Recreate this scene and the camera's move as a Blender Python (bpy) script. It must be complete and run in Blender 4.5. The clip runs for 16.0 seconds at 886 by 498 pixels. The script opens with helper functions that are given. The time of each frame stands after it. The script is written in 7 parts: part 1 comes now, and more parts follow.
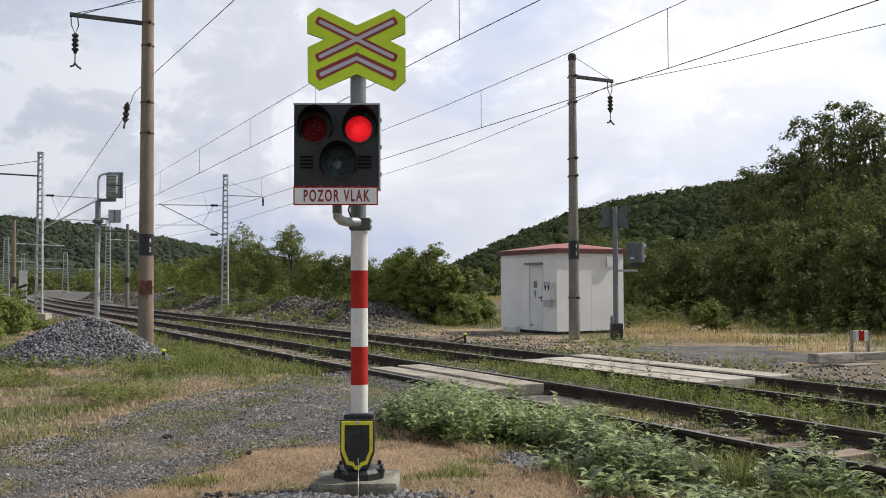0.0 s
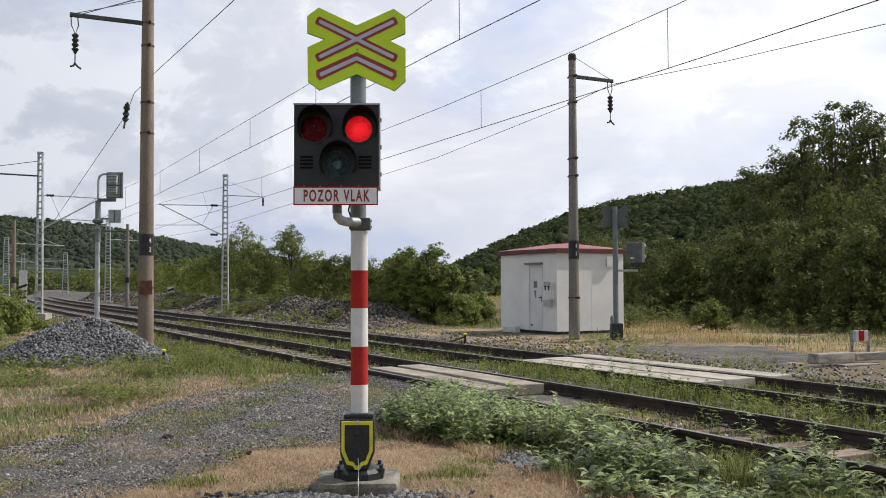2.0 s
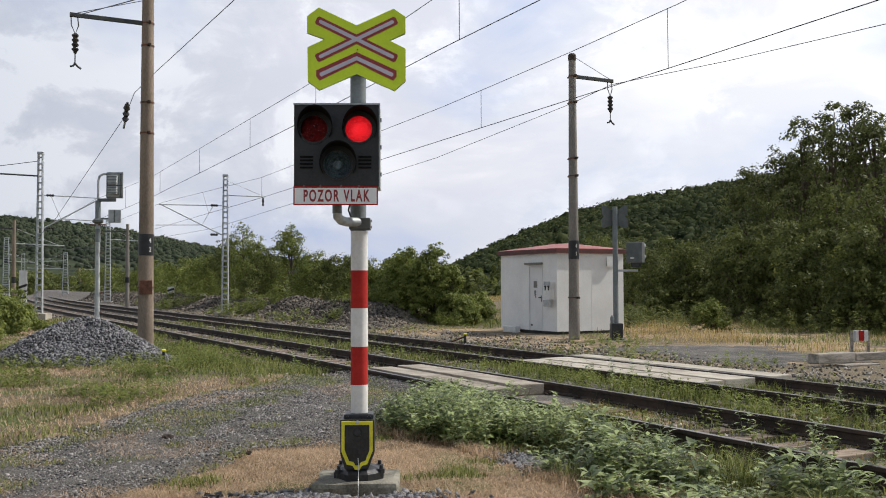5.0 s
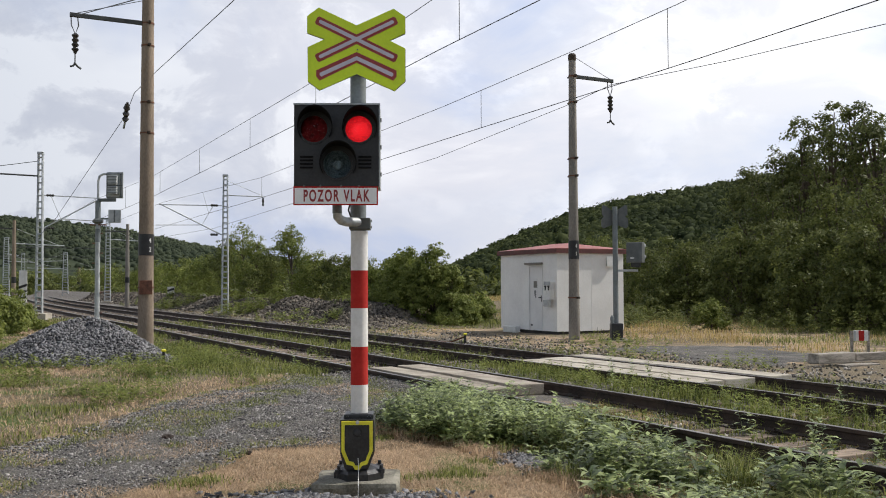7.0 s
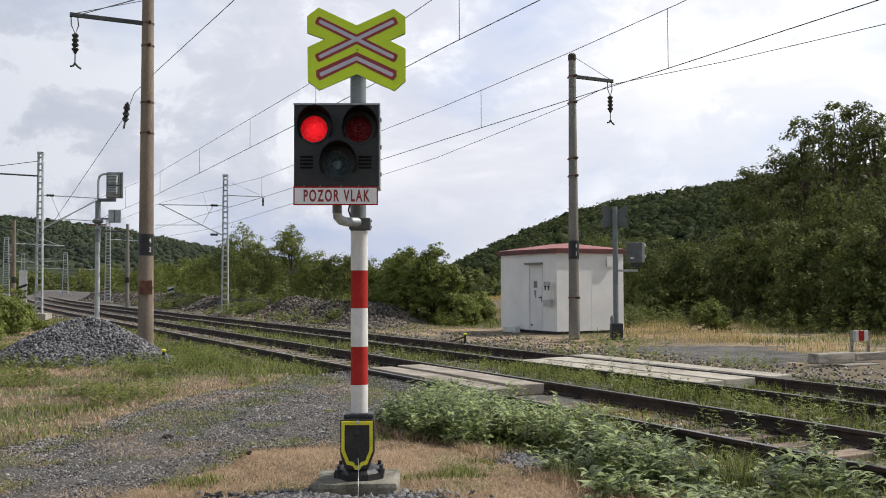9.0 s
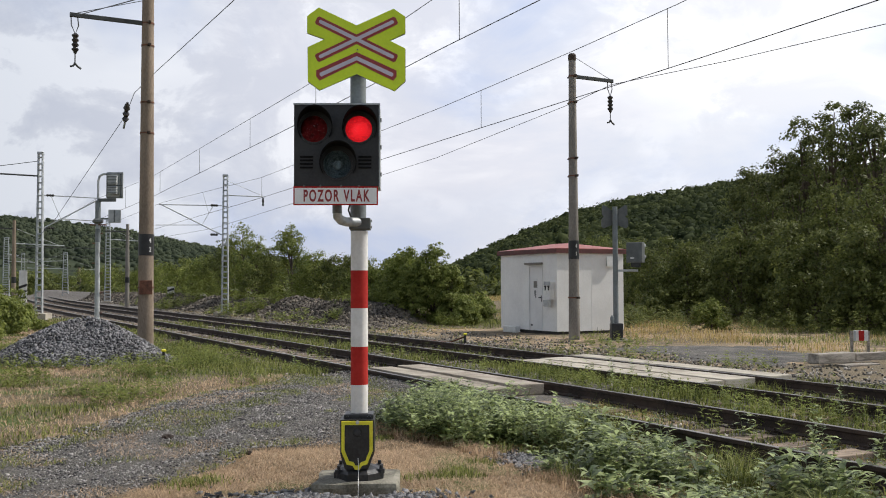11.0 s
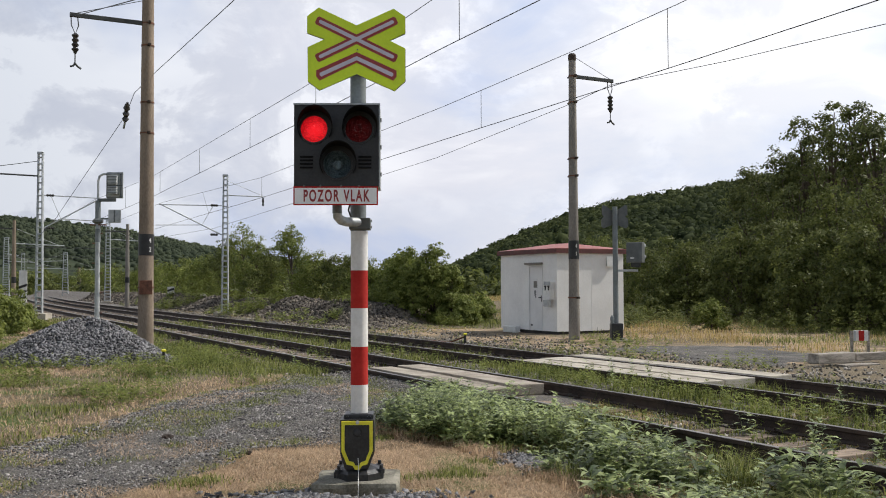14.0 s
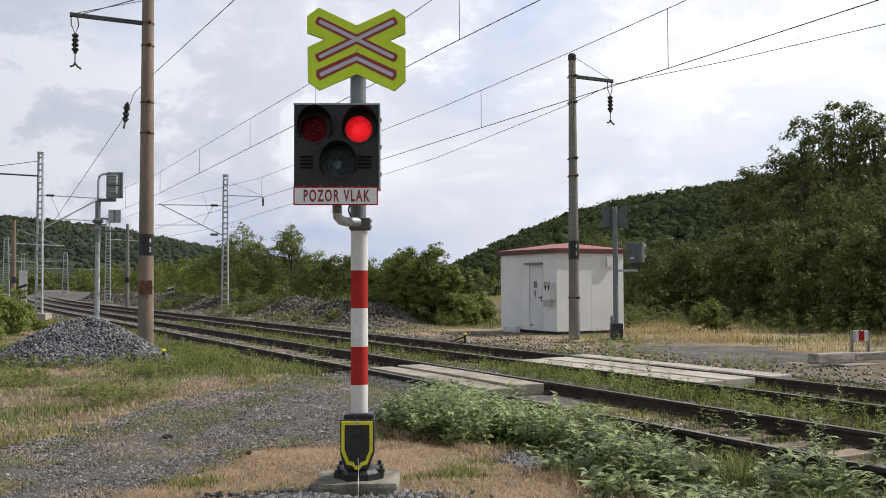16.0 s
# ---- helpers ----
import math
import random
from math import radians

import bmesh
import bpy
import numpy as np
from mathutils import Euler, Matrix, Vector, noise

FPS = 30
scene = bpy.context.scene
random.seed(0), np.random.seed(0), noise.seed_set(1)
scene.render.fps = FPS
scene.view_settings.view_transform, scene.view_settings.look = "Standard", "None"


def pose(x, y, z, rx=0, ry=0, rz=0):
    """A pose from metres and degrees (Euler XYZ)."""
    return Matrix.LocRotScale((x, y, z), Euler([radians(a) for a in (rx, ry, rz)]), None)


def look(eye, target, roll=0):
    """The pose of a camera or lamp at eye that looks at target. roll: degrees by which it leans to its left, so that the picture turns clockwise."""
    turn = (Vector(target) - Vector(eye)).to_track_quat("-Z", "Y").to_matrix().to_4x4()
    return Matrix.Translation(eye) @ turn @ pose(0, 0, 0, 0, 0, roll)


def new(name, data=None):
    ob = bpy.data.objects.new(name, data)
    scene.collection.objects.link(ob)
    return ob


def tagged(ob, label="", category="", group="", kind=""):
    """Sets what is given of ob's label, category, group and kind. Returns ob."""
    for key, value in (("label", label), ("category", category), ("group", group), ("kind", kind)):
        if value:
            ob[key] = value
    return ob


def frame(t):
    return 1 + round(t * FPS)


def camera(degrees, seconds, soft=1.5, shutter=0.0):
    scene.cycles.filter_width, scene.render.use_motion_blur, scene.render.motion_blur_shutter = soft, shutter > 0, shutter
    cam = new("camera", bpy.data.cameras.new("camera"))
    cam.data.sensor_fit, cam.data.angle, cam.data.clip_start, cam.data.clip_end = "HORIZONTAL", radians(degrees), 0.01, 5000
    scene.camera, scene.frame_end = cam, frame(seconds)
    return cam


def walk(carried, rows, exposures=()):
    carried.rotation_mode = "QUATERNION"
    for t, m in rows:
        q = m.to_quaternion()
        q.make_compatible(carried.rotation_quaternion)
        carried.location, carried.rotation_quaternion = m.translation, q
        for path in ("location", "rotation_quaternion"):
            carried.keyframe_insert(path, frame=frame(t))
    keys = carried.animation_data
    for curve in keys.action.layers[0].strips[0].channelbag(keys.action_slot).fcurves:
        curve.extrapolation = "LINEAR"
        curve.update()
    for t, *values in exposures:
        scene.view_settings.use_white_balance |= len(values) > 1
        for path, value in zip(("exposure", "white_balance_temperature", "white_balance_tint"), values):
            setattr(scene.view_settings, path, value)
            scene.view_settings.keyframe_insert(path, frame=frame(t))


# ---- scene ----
# The camera stands on a tripod beside the road; x runs along the tracks, y across them, z = 0 is the rail top.
cam = camera(49.5, 16.0, soft=1.0)
YAW, PITCH, EYE = 28.21, 2.09, (0.0, 0.0, 1.475)
AIM = (EYE[0] - math.cos(radians(YAW)) * math.cos(radians(PITCH)), EYE[1] + math.sin(radians(YAW)) * math.cos(radians(PITCH)), EYE[2] + math.sin(radians(PITCH)))
walk(cam, [(0.0, look(EYE, AIM, -0.2)), (16.0, look(EYE, AIM, -0.2))])

# World, sun and exposure.
SUN_DIR = Vector((0.125, 0.665, 0.735)).normalized()
scene.view_settings.exposure = 0.0


def build_light():
    w = bpy.data.worlds.new("sky")
    scene.world = w
    w.use_nodes = True
    nt = w.node_tree
    nt.nodes.clear()
    out = nt.nodes.new("ShaderNodeOutputWorld")
    bg = nt.nodes.new("ShaderNodeBackground")
    sky = nt.nodes.new("ShaderNodeTexSky")
    sky.sky_type = "NISHITA"
    sky.sun_disc = False
    sky.sun_elevation = math.asin(SUN_DIR.z)
    sky.sun_rotation = math.atan2(SUN_DIR.x, SUN_DIR.y)
    bg.inputs[1].default_value = 0.10
    bg2 = nt.nodes.new("ShaderNodeBackground")
    bg2.inputs[0].default_value = (0.90, 0.93, 1.0, 1)
    bg2.inputs[1].default_value = 0.85
    tc = nt.nodes.new("ShaderNodeTexCoord")
    mp = nt.nodes.new("ShaderNodeMapping")
    mp.inputs["Scale"].default_value = (1, 1, 2.6)
    nz = nt.nodes.new("ShaderNodeTexNoise")
    nz.inputs["Scale"].default_value = 2.2
    nz.inputs["Detail"].default_value = 6
    rp = nt.nodes.new("ShaderNodeValToRGB")
    rp.color_ramp.elements[0].position, rp.color_ramp.elements[1].position = 0.40, 0.62
    mix = nt.nodes.new("ShaderNodeMixShader")
    nt.links.new(tc.outputs["Generated"], mp.inputs["Vector"])
    nt.links.new(mp.outputs[0], nz.inputs["Vector"])
    nt.links.new(nz.outputs["Fac"], rp.inputs[0])
    nt.links.new(rp.outputs[0], mix.inputs[0])
    nt.links.new(sky.outputs[0], bg.inputs[0])
    nt.links.new(bg.outputs[0], mix.inputs[1])
    nt.links.new(bg2.outputs[0], mix.inputs[2])
    nt.links.new(mix.outputs[0], out.inputs[0])
    sun = bpy.data.lights.new("sun", "SUN")
    sun.energy, sun.angle, sun.color = 4.1, radians(0.8), (1.0, 0.955, 0.88)
    ob = new("sun", sun)
    ob.matrix_world = look((0, 0, 60), Vector((0, 0, 60)) - SUN_DIR)


build_light()
# ---- materials ----
def material(name, dark, light, rough=0.8, scale=8.0, metal=0.0, bump=0.3, fine=60.0, bump_dist=0.01, spec=0.5, per_object=0.0, island=0.0, stretch=(1, 1, 1), lo=0.35, hi=0.65, transmit=0.0):
    """Two-scale noise colour between dark and light, with fine relief."""
    m = bpy.data.materials.new(name)
    m.use_nodes = True
    nt = m.node_tree
    N, L = nt.nodes, nt.links
    b = N["Principled BSDF"]
    tc = N.new("ShaderNodeTexCoord")
    mp = N.new("ShaderNodeMapping")
    mp.inputs["Scale"].default_value = stretch
    L.new(tc.outputs["Object"], mp.inputs["Vector"])
    n1 = N.new("ShaderNodeTexNoise")
    n1.inputs["Scale"].default_value, n1.inputs["Detail"].default_value, n1.inputs["Roughness"].default_value = scale, 6, 0.6
    n2 = N.new("ShaderNodeTexNoise")
    n2.inputs["Scale"].default_value, n2.inputs["Detail"].default_value = fine, 3
    for n in (n1, n2):
        L.new(mp.outputs[0], n.inputs["Vector"])
    add = N.new("ShaderNodeMath")
    add.operation = "MULTIPLY_ADD"
    L.new(n2.outputs["Fac"], add.inputs[0])
    add.inputs[1].default_value = 0.45
    L.new(n1.outputs["Fac"], add.inputs[2])
    src = add.outputs[0]
    if per_object or island:
        if per_object:
            r = N.new("ShaderNodeObjectInfo").outputs["Random"]
        else:
            r = N.new("ShaderNodeNewGeometry").outputs["Random Per Island"]
        a2 = N.new("ShaderNodeMath")
        a2.operation = "MULTIPLY_ADD"
        L.new(r, a2.inputs[0])
        a2.inputs[1].default_value = per_object or island
        L.new(src, a2.inputs[2])
        a3 = N.new("ShaderNodeMath")
        a3.operation = "SUBTRACT"
        L.new(a2.outputs[0], a3.inputs[0])
        a3.inputs[1].default_value = (per_object or island) / 2
        src = a3.outputs[0]
    rp = N.new("ShaderNodeValToRGB")
    rp.color_ramp.elements[0].position, rp.color_ramp.elements[1].position = lo + 0.225, hi + 0.225
    rp.color_ramp.elements[0].color, rp.color_ramp.elements[1].color = (*dark, 1), (*light, 1)
    L.new(src, rp.inputs[0])
    L.new(rp.outputs[0], b.inputs["Base Color"])
    b.inputs["Roughness"].default_value, b.inputs["Metallic"].default_value = rough, metal
    b.inputs["Specular IOR Level"].default_value = spec
    if bump:
        bp = N.new("ShaderNodeBump")
        bp.inputs["Strength"].default_value, bp.inputs["Distance"].default_value = bump, bump_dist
        L.new(n2.outputs["Fac"], bp.inputs["Height"])
        L.new(bp.outputs[0], b.inputs["Normal"])
    if transmit:
        tr = N.new("ShaderNodeBsdfTranslucent")
        L.new(rp.outputs[0], tr.inputs[0])
        mx = N.new("ShaderNodeMixShader")
        mx.inputs[0].default_value = transmit
        L.new(b.outputs[0], mx.inputs[1])
        L.new(tr.outputs[0], mx.inputs[2])
        L.new(mx.outputs[0], N["Material Output"].inputs[0])
    return m


def leaf_mat(name, dark, light, island=0.45):
    return material(name, dark, light, rough=0.5, scale=0.55, fine=3.0, bump=0, island=island, transmit=0.42, spec=0.12, lo=0.22, hi=0.78)


M = {}
M["pole_concrete"] = material("weathered concrete", (0.150, 0.135, 0.115), (0.275, 0.252, 0.220), 0.9, 1.6, fine=45, stretch=(1, 1, 0.35))
M["brown_concrete"] = material("rust-stained concrete", (0.165, 0.125, 0.090), (0.30, 0.235, 0.175), 0.9, 1.6, fine=45, stretch=(1, 1, 0.3))
M["concrete"] = material("pale concrete", (0.29, 0.255, 0.205), (0.47, 0.425, 0.35), 0.9, 2.2, fine=50, per_object=0.15)
M["base_concrete"] = material("dirty concrete", (0.09, 0.085, 0.062), (0.27, 0.25, 0.20), 0.95, 5, fine=60)
M["slab_old"] = material("worn brownish concrete", (0.19, 0.16, 0.125), (0.37, 0.325, 0.265), 0.92, 2.2, fine=45, per_object=0.15)
M["rust_rail"] = material("brown rail steel", (0.024, 0.017, 0.013), (0.075, 0.050, 0.036), 0.8, 5, metal=0.2, fine=80)
M["rail_top"] = material("worn rail head", (0.13, 0.12, 0.11), (0.26, 0.24, 0.22), 0.38, 3, metal=0.85, bump=0.05, stretch=(0.3, 4, 1))
M["sleeper"] = material("old timber sleeper", (0.10, 0.075, 0.055), (0.30, 0.23, 0.17), 0.95, 4, fine=35, per_object=0.3, stretch=(4, 0.6, 1))
M["stone"] = material("grey crushed stone", (0.068, 0.067, 0.070), (0.225, 0.220, 0.224), 0.9, 2.0, fine=40, island=0.6)
M["rubble"] = material("dark brown rubble", (0.050, 0.042, 0.034), (0.190, 0.162, 0.130), 0.95, 0.8, fine=30, island=0.7)
M["ballast"] = material("brownish track ballast", (0.075, 0.065, 0.055), (0.33, 0.30, 0.26), 0.95, 1.2, fine=40, island=1.0)
M["galv"] = material("galvanised steel", (0.33, 0.35, 0.36), (0.52, 0.54, 0.55), 0.55, 5, metal=0.35, fine=40, bump=0.1)
M["grey_paint"] = material("grey pole paint", (0.125, 0.142, 0.146), (0.20, 0.222, 0.226), 0.5, 4, fine=50, bump=0.1)
M["white_paint"] = material("white paint", (0.62, 0.60, 0.57), (0.76, 0.74, 0.71), 0.8, 3, fine=40, bump=0.08, spec=0.25)
M["plate_white"] = material("clean white enamel", (0.80, 0.79, 0.78), (0.88, 0.87, 0.86), 0.4, 3, bump=0.02)
M["chip"] = material("mixed grey chippings", (0.090, 0.085, 0.083), (0.350, 0.330, 0.305), 0.95, 2.0, fine=40, island=0.9)
M["red_paint"] = material("red paint", (0.36, 0.020, 0.016), (0.46, 0.032, 0.024), 0.8, 4, fine=40, bump=0.08, spec=0.2)
M["black_box"] = material("black enamelled steel", (0.008, 0.008, 0.009), (0.022, 0.022, 0.023), 0.5, 5, fine=60, bump=0.15)
M["cast_black"] = material("black cast iron", (0.008, 0.008, 0.010), (0.03, 0.03, 0.032), 0.42, 6, fine=50, bump=0.25)
M["hood_black"] = material("matt black visor", (0.006, 0.006, 0.007), (0.014, 0.014, 0.015), 0.95, 5, bump=0.1, spec=0.08)
M["lamp_glass"] = material("frosted bulb glass", (0.20, 0.22, 0.23), (0.32, 0.34, 0.35), 0.5, 8, bump=0)
M["yellow_trim"] = material("yellow trim paint", (0.62, 0.56, 0.02), (0.80, 0.74, 0.05), 0.45, 6, bump=0.1)
M["lime"] = material("fluorescent yellow-green sheeting", (0.58, 0.74, 0.008), (0.66, 0.82, 0.012), 0.4, 3, bump=0.02)
M["sign_red"] = material("dark red sheeting", (0.26, 0.022, 0.022), (0.33, 0.034, 0.032), 0.4, 3, bump=0.02)
M["sign_white"] = material("reflective white sheeting", (0.52, 0.48, 0.54), (0.60, 0.56, 0.62), 0.35, 4, bump=0.02)
M["hut_wall"] = material("off-white sandwich panel", (0.70, 0.69, 0.66), (0.80, 0.79, 0.76), 0.5, 1.2, fine=25, bump=0.04)
M["hut_door"] = material("white steel door", (0.66, 0.65, 0.63), (0.74, 0.73, 0.71), 0.45, 2, bump=0.03)
M["hut_roof"] = material("red sheet roof", (0.25, 0.065, 0.052), (0.36, 0.105, 0.088), 0.5, 1.5, fine=30, bump=0.08)
M["hut_fascia"] = material("brown-red fascia", (0.075, 0.023, 0.018), (0.135, 0.040, 0.033), 0.6, 2, fine=30, bump=0.08)
M["dark_plinth"] = material("dark plinth", (0.02, 0.02, 0.02), (0.06, 0.055, 0.05), 0.9, 4)
M["plastic_white"] = material("pale plastic", (0.60, 0.60, 0.57), (0.74, 0.74, 0.71), 0.4, 5, bump=0.02)
M["signal_grey"] = material("light grey signal housing", (0.30, 0.32, 0.32), (0.46, 0.48, 0.48), 0.5, 5, bump=0.1)
M["slate_grey"] = material("slate grey housing", (0.075, 0.084, 0.084), (0.13, 0.14, 0.137), 0.5, 5, bump=0.1)
M["porcelain"] = material("brown insulator", (0.018, 0.016, 0.015), (0.04, 0.034, 0.03), 0.25, 6, bump=0)
M["wire"] = material("dull copper wire", (0.035, 0.037, 0.036), (0.07, 0.075, 0.07), 0.6, 2, metal=0.4, bump=0)
M["rust"] = material("rusty steel", (0.09, 0.035, 0.02), (0.20, 0.085, 0.05), 0.85, 8, fine=40)
M["wing_white"] = material("white butterfly wing", (0.75, 0.75, 0.70), (0.88, 0.88, 0.84), 0.7, 40, fine=90, bump=0.05, transmit=0.25)
M["bark"] = material("grey-brown bark", (0.05, 0.038, 0.028), (0.15, 0.115, 0.085), 0.95, 3, fine=25, stretch=(1, 1, 0.25))
M["old_timber"] = material("weathered timber baulk", (0.16, 0.14, 0.115), (0.40, 0.36, 0.31), 0.95, 3, fine=30, stretch=(0.4, 3, 3))
M["leaf_bush"] = leaf_mat("bush leaves", (0.058, 0.074, 0.020), (0.205, 0.225, 0.066))
M["leaf_tree"] = leaf_mat("tree leaves", (0.044, 0.056, 0.019), (0.180, 0.198, 0.066))
M["leaf_bright"] = leaf_mat("fresh green leaves", (0.090, 0.118, 0.024), (0.285, 0.315, 0.085))
M["leaf_weed"] = material("weed leaves", (0.075, 0.106, 0.036), (0.45, 0.515, 0.225), rough=0.38, scale=0.5, fine=3.0, bump=0, island=0.8, transmit=0.36, spec=0.5, lo=0.2, hi=0.8)
M["grass_green"] = leaf_mat("green grass", (0.075, 0.095, 0.024), (0.31, 0.325, 0.100), 0.8)
M["grass_dry"] = leaf_mat("dry grass", (0.27, 0.187, 0.115), (0.66, 0.495, 0.335), 0.8)
M["grass_ochre"] = leaf_mat("ochre grass", (0.25, 0.18, 0.065), (0.56, 0.43, 0.19), 0.8)
# Air haze is put into this canopy colour: paler, greyer, lower in contrast.
M["wood_haze_tint"] = material("distant forest canopy with haze in its colour", (0.044, 0.057, 0.037), (0.086, 0.104, 0.060), 0.9, 0.012, fine=0.25, bump=0, island=0.2, spec=0.1, transmit=0.35)
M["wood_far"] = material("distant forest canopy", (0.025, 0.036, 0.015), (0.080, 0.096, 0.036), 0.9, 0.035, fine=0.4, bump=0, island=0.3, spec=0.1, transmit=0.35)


def ground_material(name, cols, relief=0.02):
    """Soil, dry straw and green moss mixed by the sheet's own dry/green/stone masks and broken by noise."""
    m = bpy.data.materials.new(name)
    m.use_nodes = True
    N, L = m.node_tree.nodes, m.node_tree.links
    b = N["Principled BSDF"]
    b.inputs["Roughness"].default_value = 0.95
    b.inputs["Specular IOR Level"].default_value = 0.2
    tc = N.new("ShaderNodeTexCoord")

    def noise_out(scale, detail=5):
        n = N.new("ShaderNodeTexNoise")
        n.inputs["Scale"].default_value, n.inputs["Detail"].default_value, n.inputs["Roughness"].default_value = scale, detail, 0.65
        L.new(tc.outputs["Object"], n.inputs["Vector"])
        return n.outputs["Fac"]

    def ramp(src, c0, c1, p0=0.35, p1=0.65):
        r = N.new("ShaderNodeValToRGB")
        r.color_ramp.elements[0].position, r.color_ramp.elements[1].position = p0, p1
        r.color_ramp.elements[0].color, r.color_ramp.elements[1].color = (*c0, 1), (*c1, 1)
        L.new(src, r.inputs[0])
        return r.outputs[0]

    fine, mid = noise_out(70, 3), noise_out(3.0)
    col = ramp(fine, cols[0][0], cols[0][1])
    at = N.new("ShaderNodeAttribute")
    at.attribute_name = "cover"
    sep = N.new("ShaderNodeSeparateColor")
    L.new(at.outputs["Color"], sep.inputs[0])
    for k in range(3):
        c2 = ramp(fine, *cols[k + 1])
        ad = N.new("ShaderNodeMath")
        ad.operation = "MULTIPLY_ADD"
        L.new(mid, ad.inputs[0])
        ad.inputs[1].default_value = 0.9
        L.new(sep.outputs[k], ad.inputs[2])
        fac = ramp(ad.outputs[0], (0, 0, 0), (1, 1, 1), 0.80, 1.05)
        mx = N.new("ShaderNodeMix")
        mx.data_type = "RGBA"
        L.new(fac, mx.inputs["Factor"])
        L.new(col, mx.inputs[6])
        L.new(c2, mx.inputs[7])
        col = mx.outputs[2]
    L.new(col, b.inputs["Base Color"])
    bp = N.new("ShaderNodeBump")
    bp.inputs["Strength"].default_value, bp.inputs["Distance"].default_value = 0.8, relief
    L.new(noise_out(90, 4), bp.inputs["Height"])
    L.new(bp.outputs[0], b.inputs["Normal"])
    return m


M["ground"] = ground_material("meadow soil", [((0.10, 0.08, 0.055), (0.22, 0.18, 0.12)), ((0.25, 0.178, 0.110), (0.47, 0.355, 0.235)), ((0.05, 0.085, 0.02), (0.13, 0.17, 0.05)), ((0.06, 0.055, 0.05), (0.22, 0.20, 0.18))])
M["road"] = ground_material("grey gravel", [((0.050, 0.046, 0.043), (0.235, 0.218, 0.198)), ((0.20, 0.16, 0.10), (0.38, 0.30, 0.19)), ((0.05, 0.08, 0.025), (0.12, 0.15, 0.05)), ((0.050, 0.046, 0.042), (0.235, 0.216, 0.192))], 0.05)
M["asphalt"] = material("old patched asphalt", (0.050, 0.047, 0.045), (0.150, 0.138, 0.122), 0.95, 1.3, fine=40, bump=0.8, bump_dist=0.03)


def emit_mat(name, base, glow, strength, spec_rough=0.3, cell=55.0):
    m = bpy.data.materials.new(name)
    m.use_nodes = True
    N, L = m.node_tree.nodes, m.node_tree.links
    b = N["Principled BSDF"]
    b.inputs["Base Color"].default_value = (*base, 1)
    b.inputs["Roughness"].default_value = spec_rough
    tc = N.new("ShaderNodeTexCoord")
    vo = N.new("ShaderNodeTexVoronoi")
    vo.inputs["Scale"].default_value = cell
    L.new(tc.outputs["Object"], vo.inputs["Vector"])
    rp = N.new("ShaderNodeValToRGB")
    rp.color_ramp.elements[0].position, rp.color_ramp.elements[1].position = 0.10, 0.62
    rp.color_ramp.elements[0].color = (*glow, 1)
    rp.color_ramp.elements[1].color = (glow[0] * 0.48, glow[1] * 0.22, glow[2] * 0.25, 1)
    L.new(vo.outputs["Distance"], rp.inputs[0])
    ln = N.new("ShaderNodeVectorMath")
    ln.operation = "LENGTH"
    fl = N.new("ShaderNodeMapping")
    fl.inputs["Scale"].default_value = (1, 0, 1)
    L.new(tc.outputs["Object"], fl.inputs["Vector"])
    L.new(fl.outputs[0], ln.inputs[0])
    mr = N.new("ShaderNodeMapRange")
    for k, val in zip(range(1, 5), (0.0, 0.11, strength * 1.6, strength * 0.45)):
        mr.inputs[k].default_value = val
    L.new(ln.outputs["Value"], mr.inputs[0])
    L.new(rp.outputs[0], b.inputs["Emission Color"])
    L.new(mr.outputs[0], b.inputs["Emission Strength"])
    return m


M["lit_bright"] = emit_mat("lit signal optics", (0.3, 0.01, 0.015), (1.0, 0.055, 0.085), 1.05, 0.3, 95.0)
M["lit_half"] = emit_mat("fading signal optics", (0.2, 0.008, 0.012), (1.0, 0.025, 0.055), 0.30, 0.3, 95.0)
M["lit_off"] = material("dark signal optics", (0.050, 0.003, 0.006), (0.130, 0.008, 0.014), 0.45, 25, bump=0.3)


def lens_mat(name, tint, gloss=0.12):
    m = bpy.data.materials.new(name)
    m.use_nodes = True
    N, L = m.node_tree.nodes, m.node_tree.links
    N.remove(N["Principled BSDF"])
    tr = N.new("ShaderNodeBsdfTransparent")
    tr.inputs[0].default_value = (*tint, 1)
    gl = N.new("ShaderNodeBsdfGlossy")
    gl.inputs["Roughness"].default_value = 0.12
    fr = N.new("ShaderNodeFresnel")
    fr.inputs["IOR"].default_value = 1.18
    mx = N.new("ShaderNodeMixShader")
    L.new(fr.outputs[0], mx.inputs[0])
    L.new(tr.outputs[0], mx.inputs[1])
    L.new(gl.outputs[0], mx.inputs[2])
    L.new(mx.outputs[0], N["Material Output"].inputs[0])
    return m


M["lens_red"] = lens_mat("red glass lens", (1.0, 0.62, 0.62))
M["lens_clear"] = lens_mat("clear glass lens", (0.85, 0.92, 0.95))
M["reflector"] = material("dull lamp reflector", (0.13, 0.15, 0.155), (0.34, 0.37, 0.385), 0.4, 30, metal=0.5, bump=0.2)


